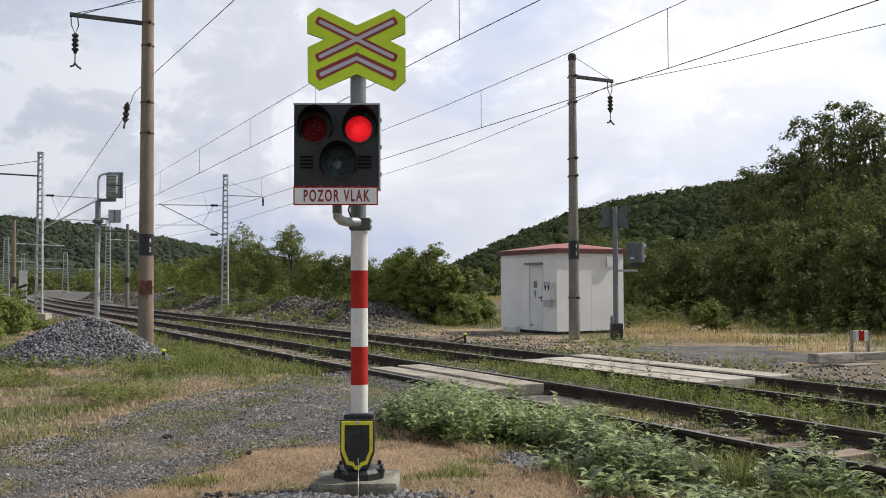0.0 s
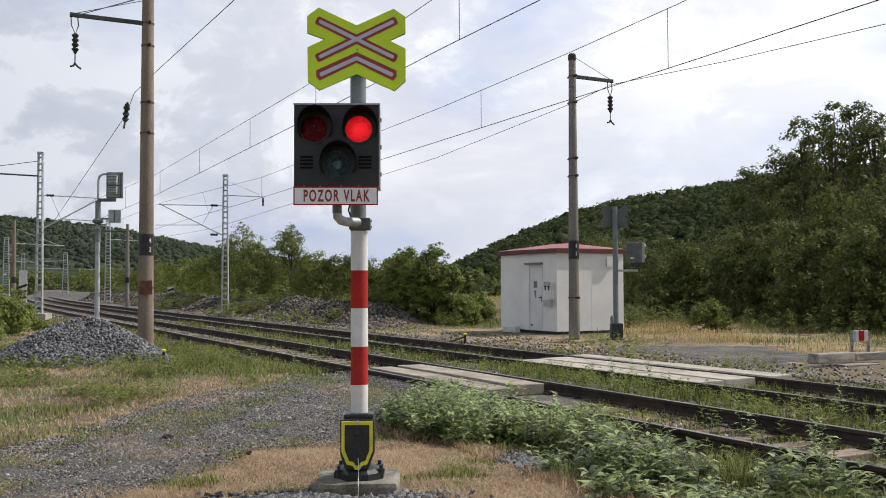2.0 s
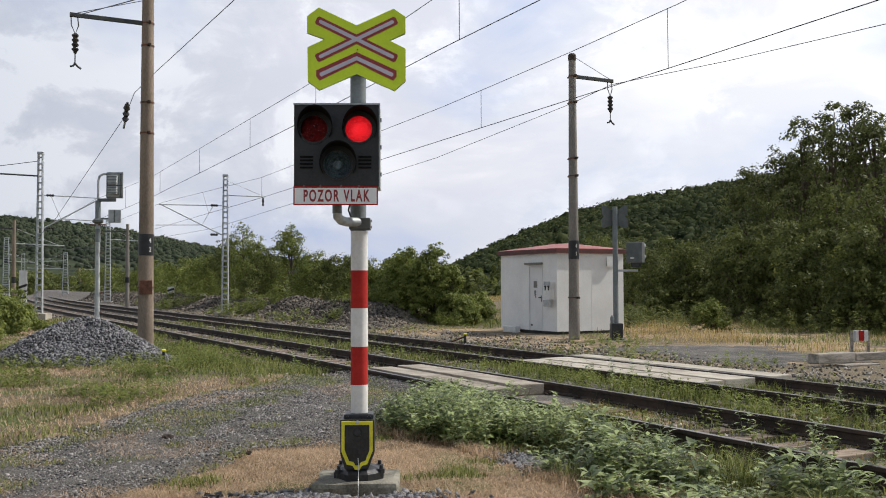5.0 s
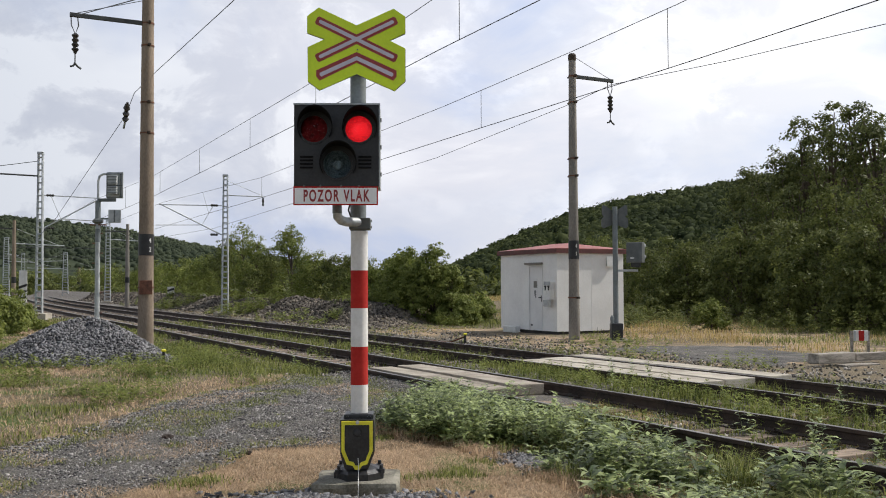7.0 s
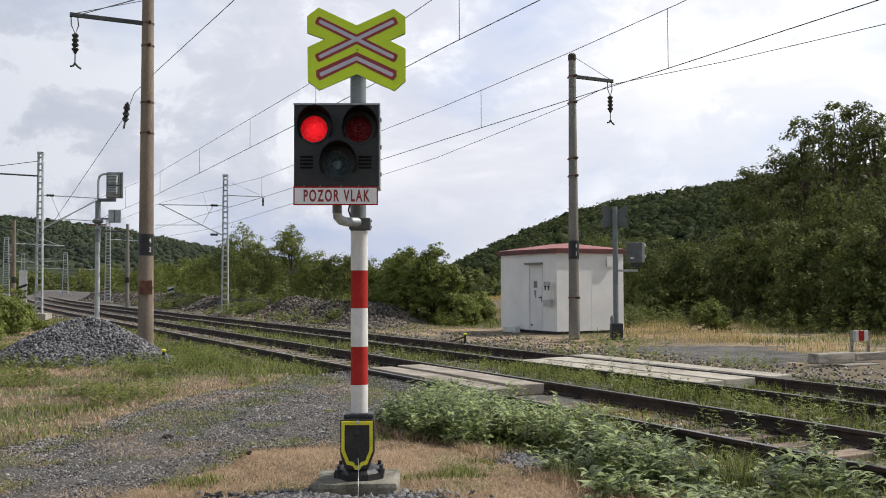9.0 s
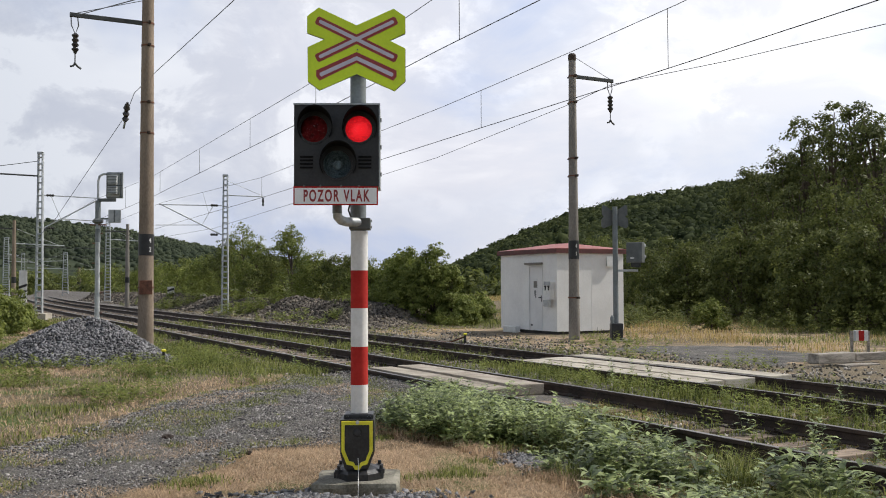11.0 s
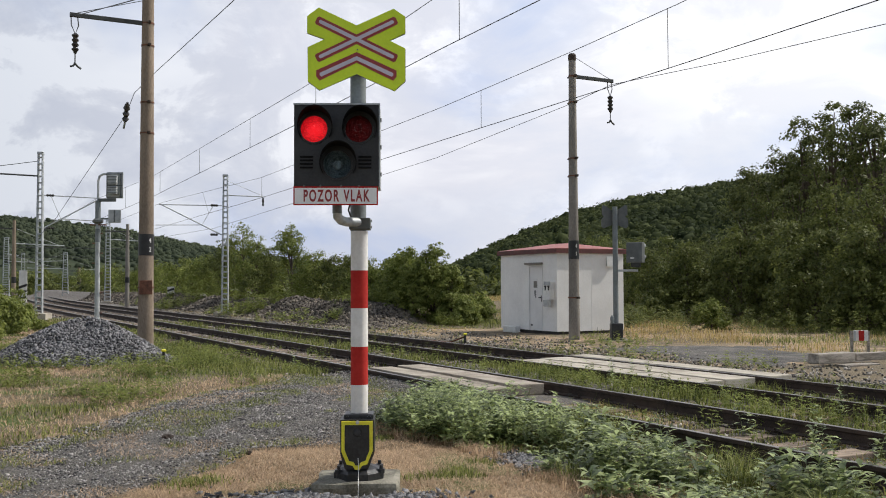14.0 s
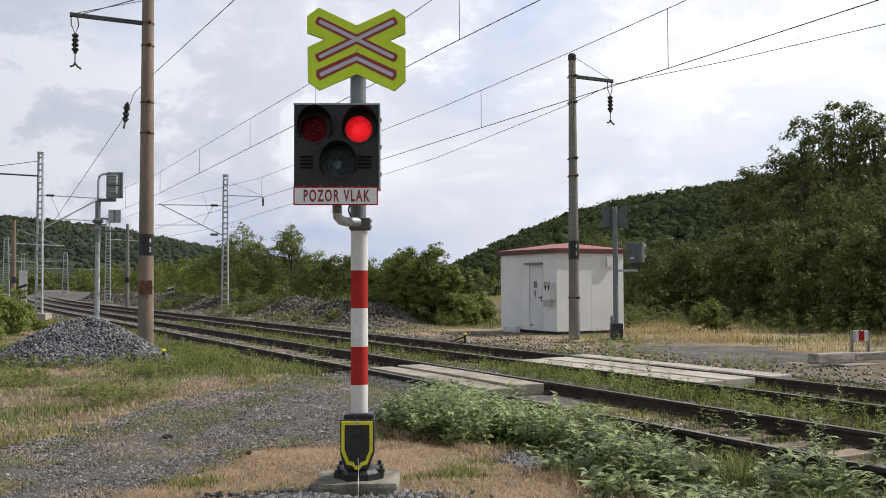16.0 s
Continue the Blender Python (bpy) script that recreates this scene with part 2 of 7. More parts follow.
def sky_mat():
    m = bpy.data.materials.new("cloudy summer sky")
    m.use_nodes = True
    N, L = m.node_tree.nodes, m.node_tree.links
    N.remove(N["Principled BSDF"])
    tc = N.new("ShaderNodeTexCoord")

    def nz(scale, stretch, detail, off=(0, 0, 0), rough=0.55, dist=0.0):
        mp = N.new("ShaderNodeMapping")
        mp.inputs["Scale"].default_value = stretch
        mp.inputs["Location"].default_value = off
        L.new(tc.outputs["Object"], mp.inputs["Vector"])
        n = N.new("ShaderNodeTexNoise")
        n.inputs["Scale"].default_value, n.inputs["Detail"].default_value = scale, detail
        n.inputs["Roughness"].default_value, n.inputs["Distortion"].default_value = rough, dist
        L.new(mp.outputs[0], n.inputs["Vector"])
        return n.outputs["Fac"]

    def ramp(src, stops):
        r = N.new("ShaderNodeValToRGB")
        e = r.color_ramp.elements
        e[0].position, e[1].position = stops[0][0], stops[-1][0]
        e[0].color, e[1].color = (*stops[0][1], 1), (*stops[-1][1], 1)
        for p, c in stops[1:-1]:
            k = e.new(p)
            k.color = (*c, 1)
        L.new(src, r.inputs[0])
        return r.outputs[0]

    def mixc(f, a, c):
        mx = N.new("ShaderNodeMix")
        mx.data_type = "RGBA"
        L.new(f, mx.inputs["Factor"])
        L.new(a, mx.inputs[6])
        L.new(c, mx.inputs[7])
        return mx.outputs[2]

    base = ramp(nz(0.0011, (1, 1, 2.1), 7, (11, 3, 5), 0.58, 0.6), [(0.35, (0.58, 0.66, 0.84)), (0.45, (0.745, 0.775, 0.85)), (0.54, (0.83, 0.835, 0.88)), (0.65, (1.02, 1.01, 1.01))])
    puff = ramp(nz(0.0032, (1, 1, 1.5), 9, (2, 9, 1), 0.6, 0.3), [(0.42, (0.79, 0.805, 0.855)), (0.49, (0.87, 0.878, 0.91)), (0.545, (1.05, 1.05, 1.05))])
    mask = ramp(nz(0.0010, (1, 1, 2.0), 4, (5, 5, 2)), [(0.38, (0, 0, 0)), (0.56, (1, 1, 1))])
    col = mixc(mask, base, puff)
    # brighter towards the sun's side of the sky
    dot = N.new("ShaderNodeVectorMath")
    dot.operation = "DOT_PRODUCT"
    L.new(tc.outputs["Object"], dot.inputs[0])
    dot.inputs[1].default_value = (0.473 / 2600, 0.881 / 2600, 0)
    mr = N.new("ShaderNodeMapRange")
    for k, val in zip(range(1, 5), (-0.42, 0.42, 0.0, 1.0)):
        mr.inputs[k].default_value = val
    L.new(dot.outputs["Value"], mr.inputs[0])
    em = N.new("ShaderNodeEmission")
    em.inputs[1].default_value = 1.2
    tint = ramp(mr.outputs[0], [(0.0, (0.575, 0.605, 0.665)), (0.45, (0.78, 0.79, 0.835)), (1.0, (1.0, 1.0, 1.0))])
    mul = N.new("ShaderNodeMix")
    mul.data_type, mul.blend_type = "RGBA", "MULTIPLY"
    mul.inputs["Factor"].default_value = 1.0
    L.new(col, mul.inputs[6])
    L.new(tint, mul.inputs[7])
    col = mul.outputs[2]
    sp = N.new("ShaderNodeSeparateXYZ")
    L.new(tc.outputs["Object"], sp.inputs[0])
    hz = N.new("ShaderNodeMapRange")
    for k, val in zip(range(1, 5), (0.0, 620.0, 0.93, 1.03)):
        hz.inputs[k].default_value = val
    L.new(sp.outputs["Z"], hz.inputs[0])
    sc = N.new("ShaderNodeVectorMath")
    sc.operation = "SCALE"
    L.new(col, sc.inputs[0])
    L.new(hz.outputs[0], sc.inputs["Scale"])
    L.new(sc.outputs[0], em.inputs[0])
    L.new(em.outputs[0], N["Material Output"].inputs[0])
    return m


M["sky"] = sky_mat()
# ---- shape helpers ----
def part(name, bm, mat, parent=None, label="", m=None, smooth=False):
    """Links a bmesh as one mesh object, under a thing or part where one is given."""
    me = bpy.data.meshes.new(name)
    bmesh.ops.recalc_face_normals(bm, faces=bm.faces)
    if smooth:
        for e in bm.edges:
            e.smooth = not any(len(f.verts) > 4 for f in e.link_faces) and e.calc_face_angle(0.0) < 0.8
    bm.to_mesh(me)
    bm.free()
    me.materials.append(mat)
    if smooth:
        for p in me.polygons:
            p.use_smooth = len(p.vertices) <= 4
    return link(name, me, parent, label, m)


def link(name, me, parent=None, label="", m=None):
    ob = new(name, me)
    if parent:
        ob.parent = parent
    if m is not None:
        ob.matrix_basis = m
    if label:
        ob["label"] = label
    return ob


def empty(name, m, label, category, group=""):
    ob = new(name)
    ob.empty_display_size = 0.2
    ob.matrix_basis = m
    return tagged(ob, label, category, group)


def add_box(bm, x0, x1, y0, y1, z0, z1, bevel=0.0, m=None):
    r = bmesh.ops.create_cube(bm, size=1)
    vs = r["verts"]
    t = Matrix.Translation(((x0 + x1) / 2, (y0 + y1) / 2, (z0 + z1) / 2)) @ Matrix.Diagonal((x1 - x0, y1 - y0, z1 - z0, 1))
    bmesh.ops.transform(bm, matrix=t, verts=vs)
    if bevel:
        es = {e for v in vs for e in v.link_edges}
        r = bmesh.ops.bevel(bm, geom=list(es), offset=bevel, segments=2, affect="EDGES", profile=0.6)
        vs = list({v for f in r["faces"] for v in f.verts} | {v for v in vs if v.is_valid})
    if m is not None:
        bmesh.ops.transform(bm, matrix=m, verts=[v for v in vs if v.is_valid])
    return vs


def box(x0, x1, y0, y1, z0, z1, bevel=0.0):
    bm = bmesh.new()
    add_box(bm, x0, x1, y0, y1, z0, z1, bevel)
    return bm


def add_rod(bm, a, b, r0, r1=None, seg=12, caps=True):
    """A tapered round bar from a to b."""
    a, b = Vector(a), Vector(b)
    r1 = r0 if r1 is None else r1
    d = b - a
    t = Matrix.Translation((a + b) / 2) @ d.to_track_quat("Z", "Y").to_matrix().to_4x4()
    bmesh.ops.create_cone(bm, cap_ends=caps, cap_tris=False, segments=seg, radius1=r0, radius2=r1, depth=d.length, matrix=t)


def rod(a, b, r0, r1=None, seg=12):
    bm = bmesh.new()
    add_rod(bm, a, b, r0, r1, seg)
    return bm


def add_lathe(bm, profile, seg=20, m=None, open_start=False):
    """Turns (radius, z) pairs about z."""
    rings = []
    for r, z in profile:
        rings.append([bm.verts.new((r * math.cos(2 * math.pi * k / seg), r * math.sin(2 * math.pi * k / seg), z)) for k in range(seg)])
    for a, b in zip(rings, rings[1:]):
        for k in range(seg):
            bm.faces.new((a[k], a[(k + 1) % seg], b[(k + 1) % seg], b[k]))
    if not open_start:
        bm.faces.new(rings[0][::-1])
    bm.faces.new(rings[-1])
    if m is not None:
        bmesh.ops.transform(bm, matrix=m, verts=[v for r in rings for v in r])


def lathe(profile, seg=20, m=None, open_start=False):
    bm = bmesh.new()
    add_lathe(bm, profile, seg, m, open_start)
    return bm


def add_plate(bm, pts, y0, y1):
    """A plate cut to an outline in x, z, between y0 (front) and y1."""
    a = [bm.verts.new((x, y0, z)) for x, z in pts]
    b = [bm.verts.new((x, y1, z)) for x, z in pts]
    bm.faces.new(a)
    bm.faces.new(b[::-1])
    for k in range(len(pts)):
        j = (k + 1) % len(pts)
        bm.faces.new((a[k], a[j], b[j], b[k]))


def plate(pts, y0, y1):
    bm = bmesh.new()
    add_plate(bm, pts, y0, y1)
    return bm


def tube(name, pts, r, mat, parent=None, label="", res=2, m=None):
    """A bent pipe or wire as a mesh swept along points."""
    bm = bmesh.new()
    P = [Vector(p) for p in pts]
    seg, rings, side = 6 + 2 * res, [], None
    for i, p in enumerate(P):
        t = ((P[min(i + 1, len(P) - 1)] - p).normalized() + (p - P[max(i - 1, 0)]).normalized()).normalized()
        side = t.orthogonal().normalized() if side is None else (side - t * side.dot(t)).normalized()
        w = t.cross(side)
        rings.append([bm.verts.new(p + r * (side * math.cos(2 * math.pi * k / seg) + w * math.sin(2 * math.pi * k / seg))) for k in range(seg)])
    for a, b in zip(rings, rings[1:]):
        for k in range(seg):
            bm.faces.new((a[k], a[(k + 1) % seg], b[(k + 1) % seg], b[k]))
    bm.faces.new(rings[0][::-1])
    bm.faces.new(rings[-1])
    return part(name, bm, mat, parent, label, m, smooth=True)


def np_mesh(name, v, f, mat, smooth=False):
    """A mesh from arrays of vertices and of equal-sized faces."""
    v, f = np.asarray(v, np.float32), np.asarray(f, np.int32)
    me = bpy.data.meshes.new(name)
    k = f.shape[1]
    me.vertices.add(len(v))
    me.vertices.foreach_set("co", v.ravel())
    me.loops.add(f.size)
    me.loops.foreach_set("vertex_index", f.ravel())
    me.polygons.add(len(f))
    me.polygons.foreach_set("loop_start", np.arange(0, f.size, k, dtype=np.int32))
    me.polygons.foreach_set("loop_total", np.full(len(f), k, np.int32))
    if smooth:
        me.polygons.foreach_set("use_smooth", np.ones(len(f), bool))
    me.update(calc_edges=True)
    me.materials.append(mat)
    return me


def unit_rand(rng, n):
    v = rng.normal(size=(n, 3))
    return v / np.linalg.norm(v, axis=1)[:, None]


def leaf_quads(centres, size, rng, aspect=0.55, droop=0.0, normals=None):
    """Folded leaf blades (two triangles each) at the given centres."""
    n = len(centres)
    nrm = unit_rand(rng, n) if normals is None else normals + 0.75 * unit_rand(rng, n)
    nrm[:, 2] = np.abs(nrm[:, 2]) * 0.8 + 0.15
    nrm /= np.linalg.norm(nrm, axis=1)[:, None]
    t = np.cross(nrm, unit_rand(rng, n))
    t /= np.linalg.norm(t, axis=1)[:, None] + 1e-9
    t[:, 2] -= droop
    s = np.cross(nrm, t)
    L = (size * rng.uniform(0.6, 1.35, n))[:, None]
    a, c = centres - t * L * 0.5, centres + t * L * 0.5
    b, d = centres + s * L * aspect * 0.5 - nrm * L * 0.08, centres - s * L * aspect * 0.5 - nrm * L * 0.08
    v = np.stack([a, b, c, d], 1).reshape(-1, 3)
    q = np.arange(n)[:, None] * 4
    return v, np.concatenate([q + [0, 1, 2], q + [0, 2, 3]], 0)


def smooth_noise(x, y, scale, seed=0):
    """Cheap smooth value noise for arrays."""
    x, y = np.asarray(x, float) / scale, np.asarray(y, float) / scale
    xi, yi = np.floor(x).astype(np.int64), np.floor(y).astype(np.int64)
    fx, fy = x - xi, y - yi
    fx, fy = fx * fx * (3 - 2 * fx), fy * fy * (3 - 2 * fy)

    def h(i, j):
        k = (i * 374761393 + j * 668265263 + seed * 982451653) & 0x7FFFFFFF
        k = ((k ^ (k >> 13)) * 1274126177) & 0x7FFFFFFF
        return ((k ^ (k >> 16)) & 0xFFFF) / 65535.0

    return (h(xi, yi) * (1 - fx) + h(xi + 1, yi) * fx) * (1 - fy) + (h(xi, yi + 1) * (1 - fx) + h(xi + 1, yi + 1) * fx) * fy


def sstep(a, b, x):
    t = np.clip((np.asarray(x, float) - a) / (b - a), 0, 1)
    return t * t * (3 - 2 * t)
# ---- ground, road and tracks ----
TRACKS = (7.5, 10.85)
ROAD_LEFT = [(-16.3, 7.0), (-15.4, 5.6), (-13.9, 4.1), (-11.9, 2.3), (-9.8, 0.55), (-7.0, -1.7), (-2.0, -6.5)]
ROAD_RIGHT = [(-11.9, 7.0), (-11.6, 5.9), (-10.5, 4.9), (-9.4, 3.9), (-8.4, 2.3), (-7.3, 1.1), (-5.4, -0.9), (-0.8, -5.0)]


def road_side(pts, y):
    p = np.array(pts)[::-1]
    return np.interp(y, p[:, 1], p[:, 0])


def in_road(x, y):
    """How far inside the gravel road a place is: metres to its nearer side, negative outside."""
    n = (smooth_noise(x, y, 0.9, 3) - 0.5) * 0.7 + (smooth_noise(x, y, 0.25, 4) - 0.5) * 0.25
    d = np.minimum(x - road_side(ROAD_LEFT, y), road_side(ROAD_RIGHT, y) - x) * 0.75 + n
    return np.where((y > 7.0) | (y < -6.4), -1.0, d)


def streak(x, y, scale, seed):
    """Noise drawn out along the road's line."""
    return smooth_noise((-0.74 * x + 0.67 * y) / 4.5, 0.67 * x + 0.74 * y, scale, seed)


def height(x, y):
    x, y = np.asarray(x, float), np.asarray(y, float)
    z = -0.10 + (smooth_noise(x, y, 3.0, 1) - 0.5) * 0.07 + (smooth_noise(x, y, 0.5, 2) - 0.5) * 0.03
    bed = sstep(5.2, 6.3, y) * (1 - sstep(12.3, 13.4, y))
    cross = sstep(-17.5, -16.2, x) * (1 - sstep(-11.2, -10.0, x))
    z = z * (1 - bed) + bed * (-0.17 - 0.022 * (1 - cross) - 0.035 * sstep(-9.0, -7.4, x) + (smooth_noise(x, y, 0.4, 6) - 0.5) * 0.04)
    # the shoulders fall away from the tracks beyond the crossing
    ditch = np.exp(-((y - 4.9) / 0.9) ** 2) * (1 - sstep(-22, -17, x)) * 0.16
    dip = np.exp(-((y - 5.3) / 0.8) ** 2) * sstep(-10.5, -8.0, x) * 0.14
    z = z - ditch - dip
    # a bank beyond the tracks, and rough ground beside the road
    bank = sstep(13.8, 17.0, y) * (1 - sstep(-34.0, -30.5, x + 0.6 * (y - 13.5))) * 0.72
    z = z + bank
    return z


def cover(x, y):
    """Dry straw, green and stone shares of the ground."""
    n = smooth_noise(x, y, 1.6, 11)
    n2 = smooth_noise(x, y, 0.6, 12)
    far = sstep(13.4, 14.5, y)
    road = in_road(x, y)
    near_road = 1 - sstep(0.1, 1.5, -road)
    dry = 0.30 * near_road + 0.30 * n + 0.1 * n2
    straw = sstep(-9.2, -8.2, x) * (1 - sstep(-3.5, -1.5, x)) * sstep(0.2, 1.4, y) * (1 - sstep(4.6, 5.6, y))
    dry = dry * (1 - straw) + straw * (0.46 + 0.15 * n2)
    left = (1 - sstep(-14, -12, x)) * (1 - sstep(3.0, 4.2, y)) * sstep(-4, -2, y)
    dry = dry * (1 - left) + left * (0.20 + 0.42 * n)
    dry = np.where(y > 13.2, np.where(x > -30, np.where(y < 18, 0.30 + 0.3 * n, 0.30 + 0.36 * n), 0.02 + 0.30 * n), dry)
    dry = np.where(road > 0.35, 0.02 + 0.40 * sstep(0.5, 0.8, streak(x, y, 0.42, 17)), dry)
    green = 0.5 * n2 + 0.12 - 0.35 * near_road
    green = np.where((y > 5.0) & (y < 13.3), 0.05 + 0.45 * n2, green)
    green = np.where(y > 13.3, 0.05 + 0.4 * n2 + 0.2 * sstep(24, 32, y), green)
    green = np.where((x < -66) & (y > -5), 0.22 + 0.5 * n2, green)
    green = np.where((y > 13.3) & (y < 17.6) & (x > -30), 0.40 * n2, green)
    green = np.where(road > 0.35, 0.34 * sstep(0.45, 0.85, streak(x, y, 0.36, 18)), green)
    stone = sstep(5.3, 6.2, y) * (1 - sstep(12.6, 13.6, y)) * 0.62
    stone = np.where((x < -66) & (y > 4) & (y < 22), 0.4 * n + 0.5, stone)
    return np.clip(dry, 0, 1), np.clip(green, 0, 1), np.clip(stone + sstep(-0.3, 0.1, road) * 0.5, 0, 1)


def sheet(name, xs, ys, zf, mat, smooth=True):
    X, Y = np.meshgrid(xs, ys, indexing="ij")
    v = np.stack([X.ravel(), Y.ravel(), zf(X, Y).ravel()], 1)
    a = (np.arange(len(xs) - 1)[:, None] * len(ys) + np.arange(len(ys) - 1)[None]).ravel()
    f = np.stack([a, a + len(ys), a + len(ys) + 1, a + 1], 1)
    me = np_mesh(name, v, f, mat, smooth)
    c = np.stack([*cover(v[:, 0], v[:, 1]), np.ones(len(v))], 1).astype(np.float32)
    at = me.color_attributes.new("cover", "FLOAT_COLOR", "POINT")
    at.data.foreach_set("color", c.ravel())
    return me


def build_ground():
    xs = np.concatenate([[-3200, -1500, -700, -400, -260, -180], np.arange(-130, -45, 1.5), np.arange(-45, -3, 0.15), np.arange(-3, 8, 1.0), [14, 30, 80, 200, 600, 1500, 3000]])
    ys = np.concatenate([[-3000, -1200, -400, -120, -40, -15], np.arange(-8, 0, 0.5), np.arange(0, 21, 0.15), np.arange(21, 60, 1.5), [70, 100, 160, 300, 700, 1500, 3200]])
    me = sheet("ground", xs, ys, height, M["ground"])
    tagged(link("ground", me), "dry and green grassy railway-side ground with bare soil", "ground", kind="structure")
    rx, ry = np.arange(-17.2, -0.5, 0.11), np.arange(-6.4, 7.05, 0.11)

    def road_z(x, y):
        d = in_road(x, y)
        lift = np.interp(d, [-0.35, 0.0, 0.4], [-0.10, 0.012, 0.04])
        wear = (smooth_noise(x, y, 0.2, 21) - 0.5) * 0.02
        return height(x, y) + lift + wear + 0.06 * sstep(5.8, 6.9, y) - 0.3 * sstep(-11.9, -11.3, x) * sstep(5.9, 6.4, y)

    me = sheet("road", rx, ry, road_z, M["road"])
    tagged(link("road", me), "grey crushed-gravel track road leading to the crossing", "road", kind="structure")
    # the asphalt apron beyond the tracks
    ax, ay = np.arange(-20.0, -11.5, 0.2), np.arange(12.9, 19.4, 0.2)

    def apron_z(x, y):
        d = (1 - np.hypot((x + 15.9) / 2.8, (y - 15.9) / 2.3)) * 2.0 + (smooth_noise(x, y, 0.9, 31) - 0.5) * 1.1 + (smooth_noise(x, y, 0.3, 32) - 0.5) * 0.9
        return height(x, y) + np.interp(d, [-0.3, 0.1, 0.5], [-0.09, 0.008, 0.03])

    me = sheet("pavement", ax, ay, apron_z, M["asphalt"])
    tagged(link("pavement", me), "dark patched asphalt approach beyond the rails", "road", kind="structure")


def rail_profile():
    """Half-width and height pairs of a flat-bottom rail, top at 0."""
    return [(0.036, 0.0), (0.036, -0.035), (0.010, -0.05), (0.010, -0.125), (0.070, -0.142), (0.070, -0.155)]


def rail_path(y0):
    """The rails run straight past the crossing and bend away slowly in the far distance."""
    out = []
    for x in [9.0, -4.0, -17.0, -30.0, -45.0, -60.0, -80.0, -100.0, -130.0, -170.0, -220.0, -280.0]:
        bend = 0.00045 * max(0.0, -x - 62) ** 2
        out.append((x, y0 + bend))
    return out


def build_tracks():
    prof = rail_profile()
    ring = [(w, z) for w, z in prof] + [(-w, z) for w, z in prof[::-1]]
    track_beds = []
    for t_i, yc in enumerate(TRACKS):
        track = empty("railway_track", pose(0, yc, 0), "rusty rails on old sleepers in weedy ballast", "railway track", "parallel tracks")
        track_beds.append(track)
        for side in (-0.7525, 0.7525):
            bm = bmesh.new()
            path = rail_path(side)
            rings = []
            for x, y in path:
                rings.append([bm.verts.new((x, y + w, z)) for w, z in ring])
            n = len(ring)
            for a, b in zip(rings, rings[1:]):
                for k in range(n):
                    bm.faces.new((a[k], a[(k + 1) % n], b[(k + 1) % n], b[k]))
            rail = part("rail", bm, M["rust_rail"], track, "brown rusty steel rail")
            bm = bmesh.new()
            tops = [(bm.verts.new((x, y - 0.030, 0.002)), bm.verts.new((x, y + 0.030, 0.002)), bm.verts.new((x, y + 0.030, -0.004)), bm.verts.new((x, y - 0.030, -0.004))) for x, y in path]
            for a, b in zip(tops, tops[1:]):
                for k in range(4):
                    bm.faces.new((a[k], a[(k + 1) % 4], b[(k + 1) % 4], b[k]))
            part("running_surface", bm, M["rail_top"], rail, "worn steel running surface")
        # sleepers and their fastenings
        bm = box(-0.13, 0.13, -1.25, 1.25, -0.32, -0.165, 0.012)
        me = part("sleeper", bm, M["sleeper"], track).data
        first = [o for o in bpy.data.objects if o.data == me][0]
        xs = [2.0 - 0.6 * k for k in range(90)]
        rng = random.Random(4 + t_i)
        first.matrix_basis = pose(xs[0], 0, 0)
        bmf = bmesh.new()
        add_box(bmf, -0.08, 0.08, -0.16, 0.16, -0.168, -0.150, 0.004)
        for w in (-0.11, 0.11):
            add_rod(bmf, (0.03, w, -0.155), (0.03, w, -0.095), 0.016, 0.013, 6)
            add_box(bmf, -0.02, 0.05, w - 0.03, w + 0.03, -0.152, -0.125)
        fast = part("fastening", bmf, M["rust_rail"], first, "", pose(0, -0.7525, 0)).data
        link("fastening", fast, first, "", pose(0, 0.7525, 0))
        for x in xs[1:]:
            s = link("sleeper", me, track, "", pose(x + rng.uniform(-0.03, 0.03), rng.uniform(-0.04, 0.04), rng.uniform(-0.012, 0.004), 0, 0, rng.uniform(-1.2, 1.2)))
            for sgn in (-1, 1):
                link("fastening", fast, s, "", pose(0, 0.7525 * sgn, 0))
        # the far run of sleepers, joined
        bm = bmesh.new()
        for k in range(150):
            x = xs[-1] - 0.6 * (k + 1)
            y = 0.00045 * max(0.0, -x - 62) ** 2
            add_box(bm, x - 0.13, x + 0.13, y - 1.25, y + 1.25, -0.32, -0.165)
        tagged(part("sleeper_run", bm, M["sleeper"], track), kind="stuff")
    # crossing slabs
    slabs = empty("level_crossing", pose(0, 0, 0), "pale concrete crossing slabs laid between and beside the rails", "level crossing")
    rng = random.Random(9)
    rows = [(7.02, 7.47, -15.9, -11.75, -0.012), (7.62, 8.12, -16.0, -11.95, -0.006), (10.2, 10.78, -16.0, -11.0, -0.012), (10.86, 11.5, -16.15, -11.05, -0.008), (11.74, 12.25, -16.4, -11.0, 0.004)]
    for y0, y1, x0, x1, z in rows:
        n = 2 if y1 < 9 else 4
        for k in range(n):
            a, b = x0 + (x1 - x0) * k / n, x0 + (x1 - x0) * (k + 1) / n
            bm = box(-(b - a) / 2 + 0.008, (b - a) / 2 - 0.008, y0 - (y0 + y1) / 2, y1 - (y0 + y1) / 2, -0.16, 0.0, 0.014)
            part("slab", bm, M["slab_old"] if y1 < 9 else M["concrete"], slabs, "", pose((a + b) / 2, (y0 + y1) / 2, z + rng.uniform(-0.006, 0.004), rng.uniform(-0.4, 0.4), rng.uniform(-0.25, 0.25), rng.uniform(-0.3, 0.3)))


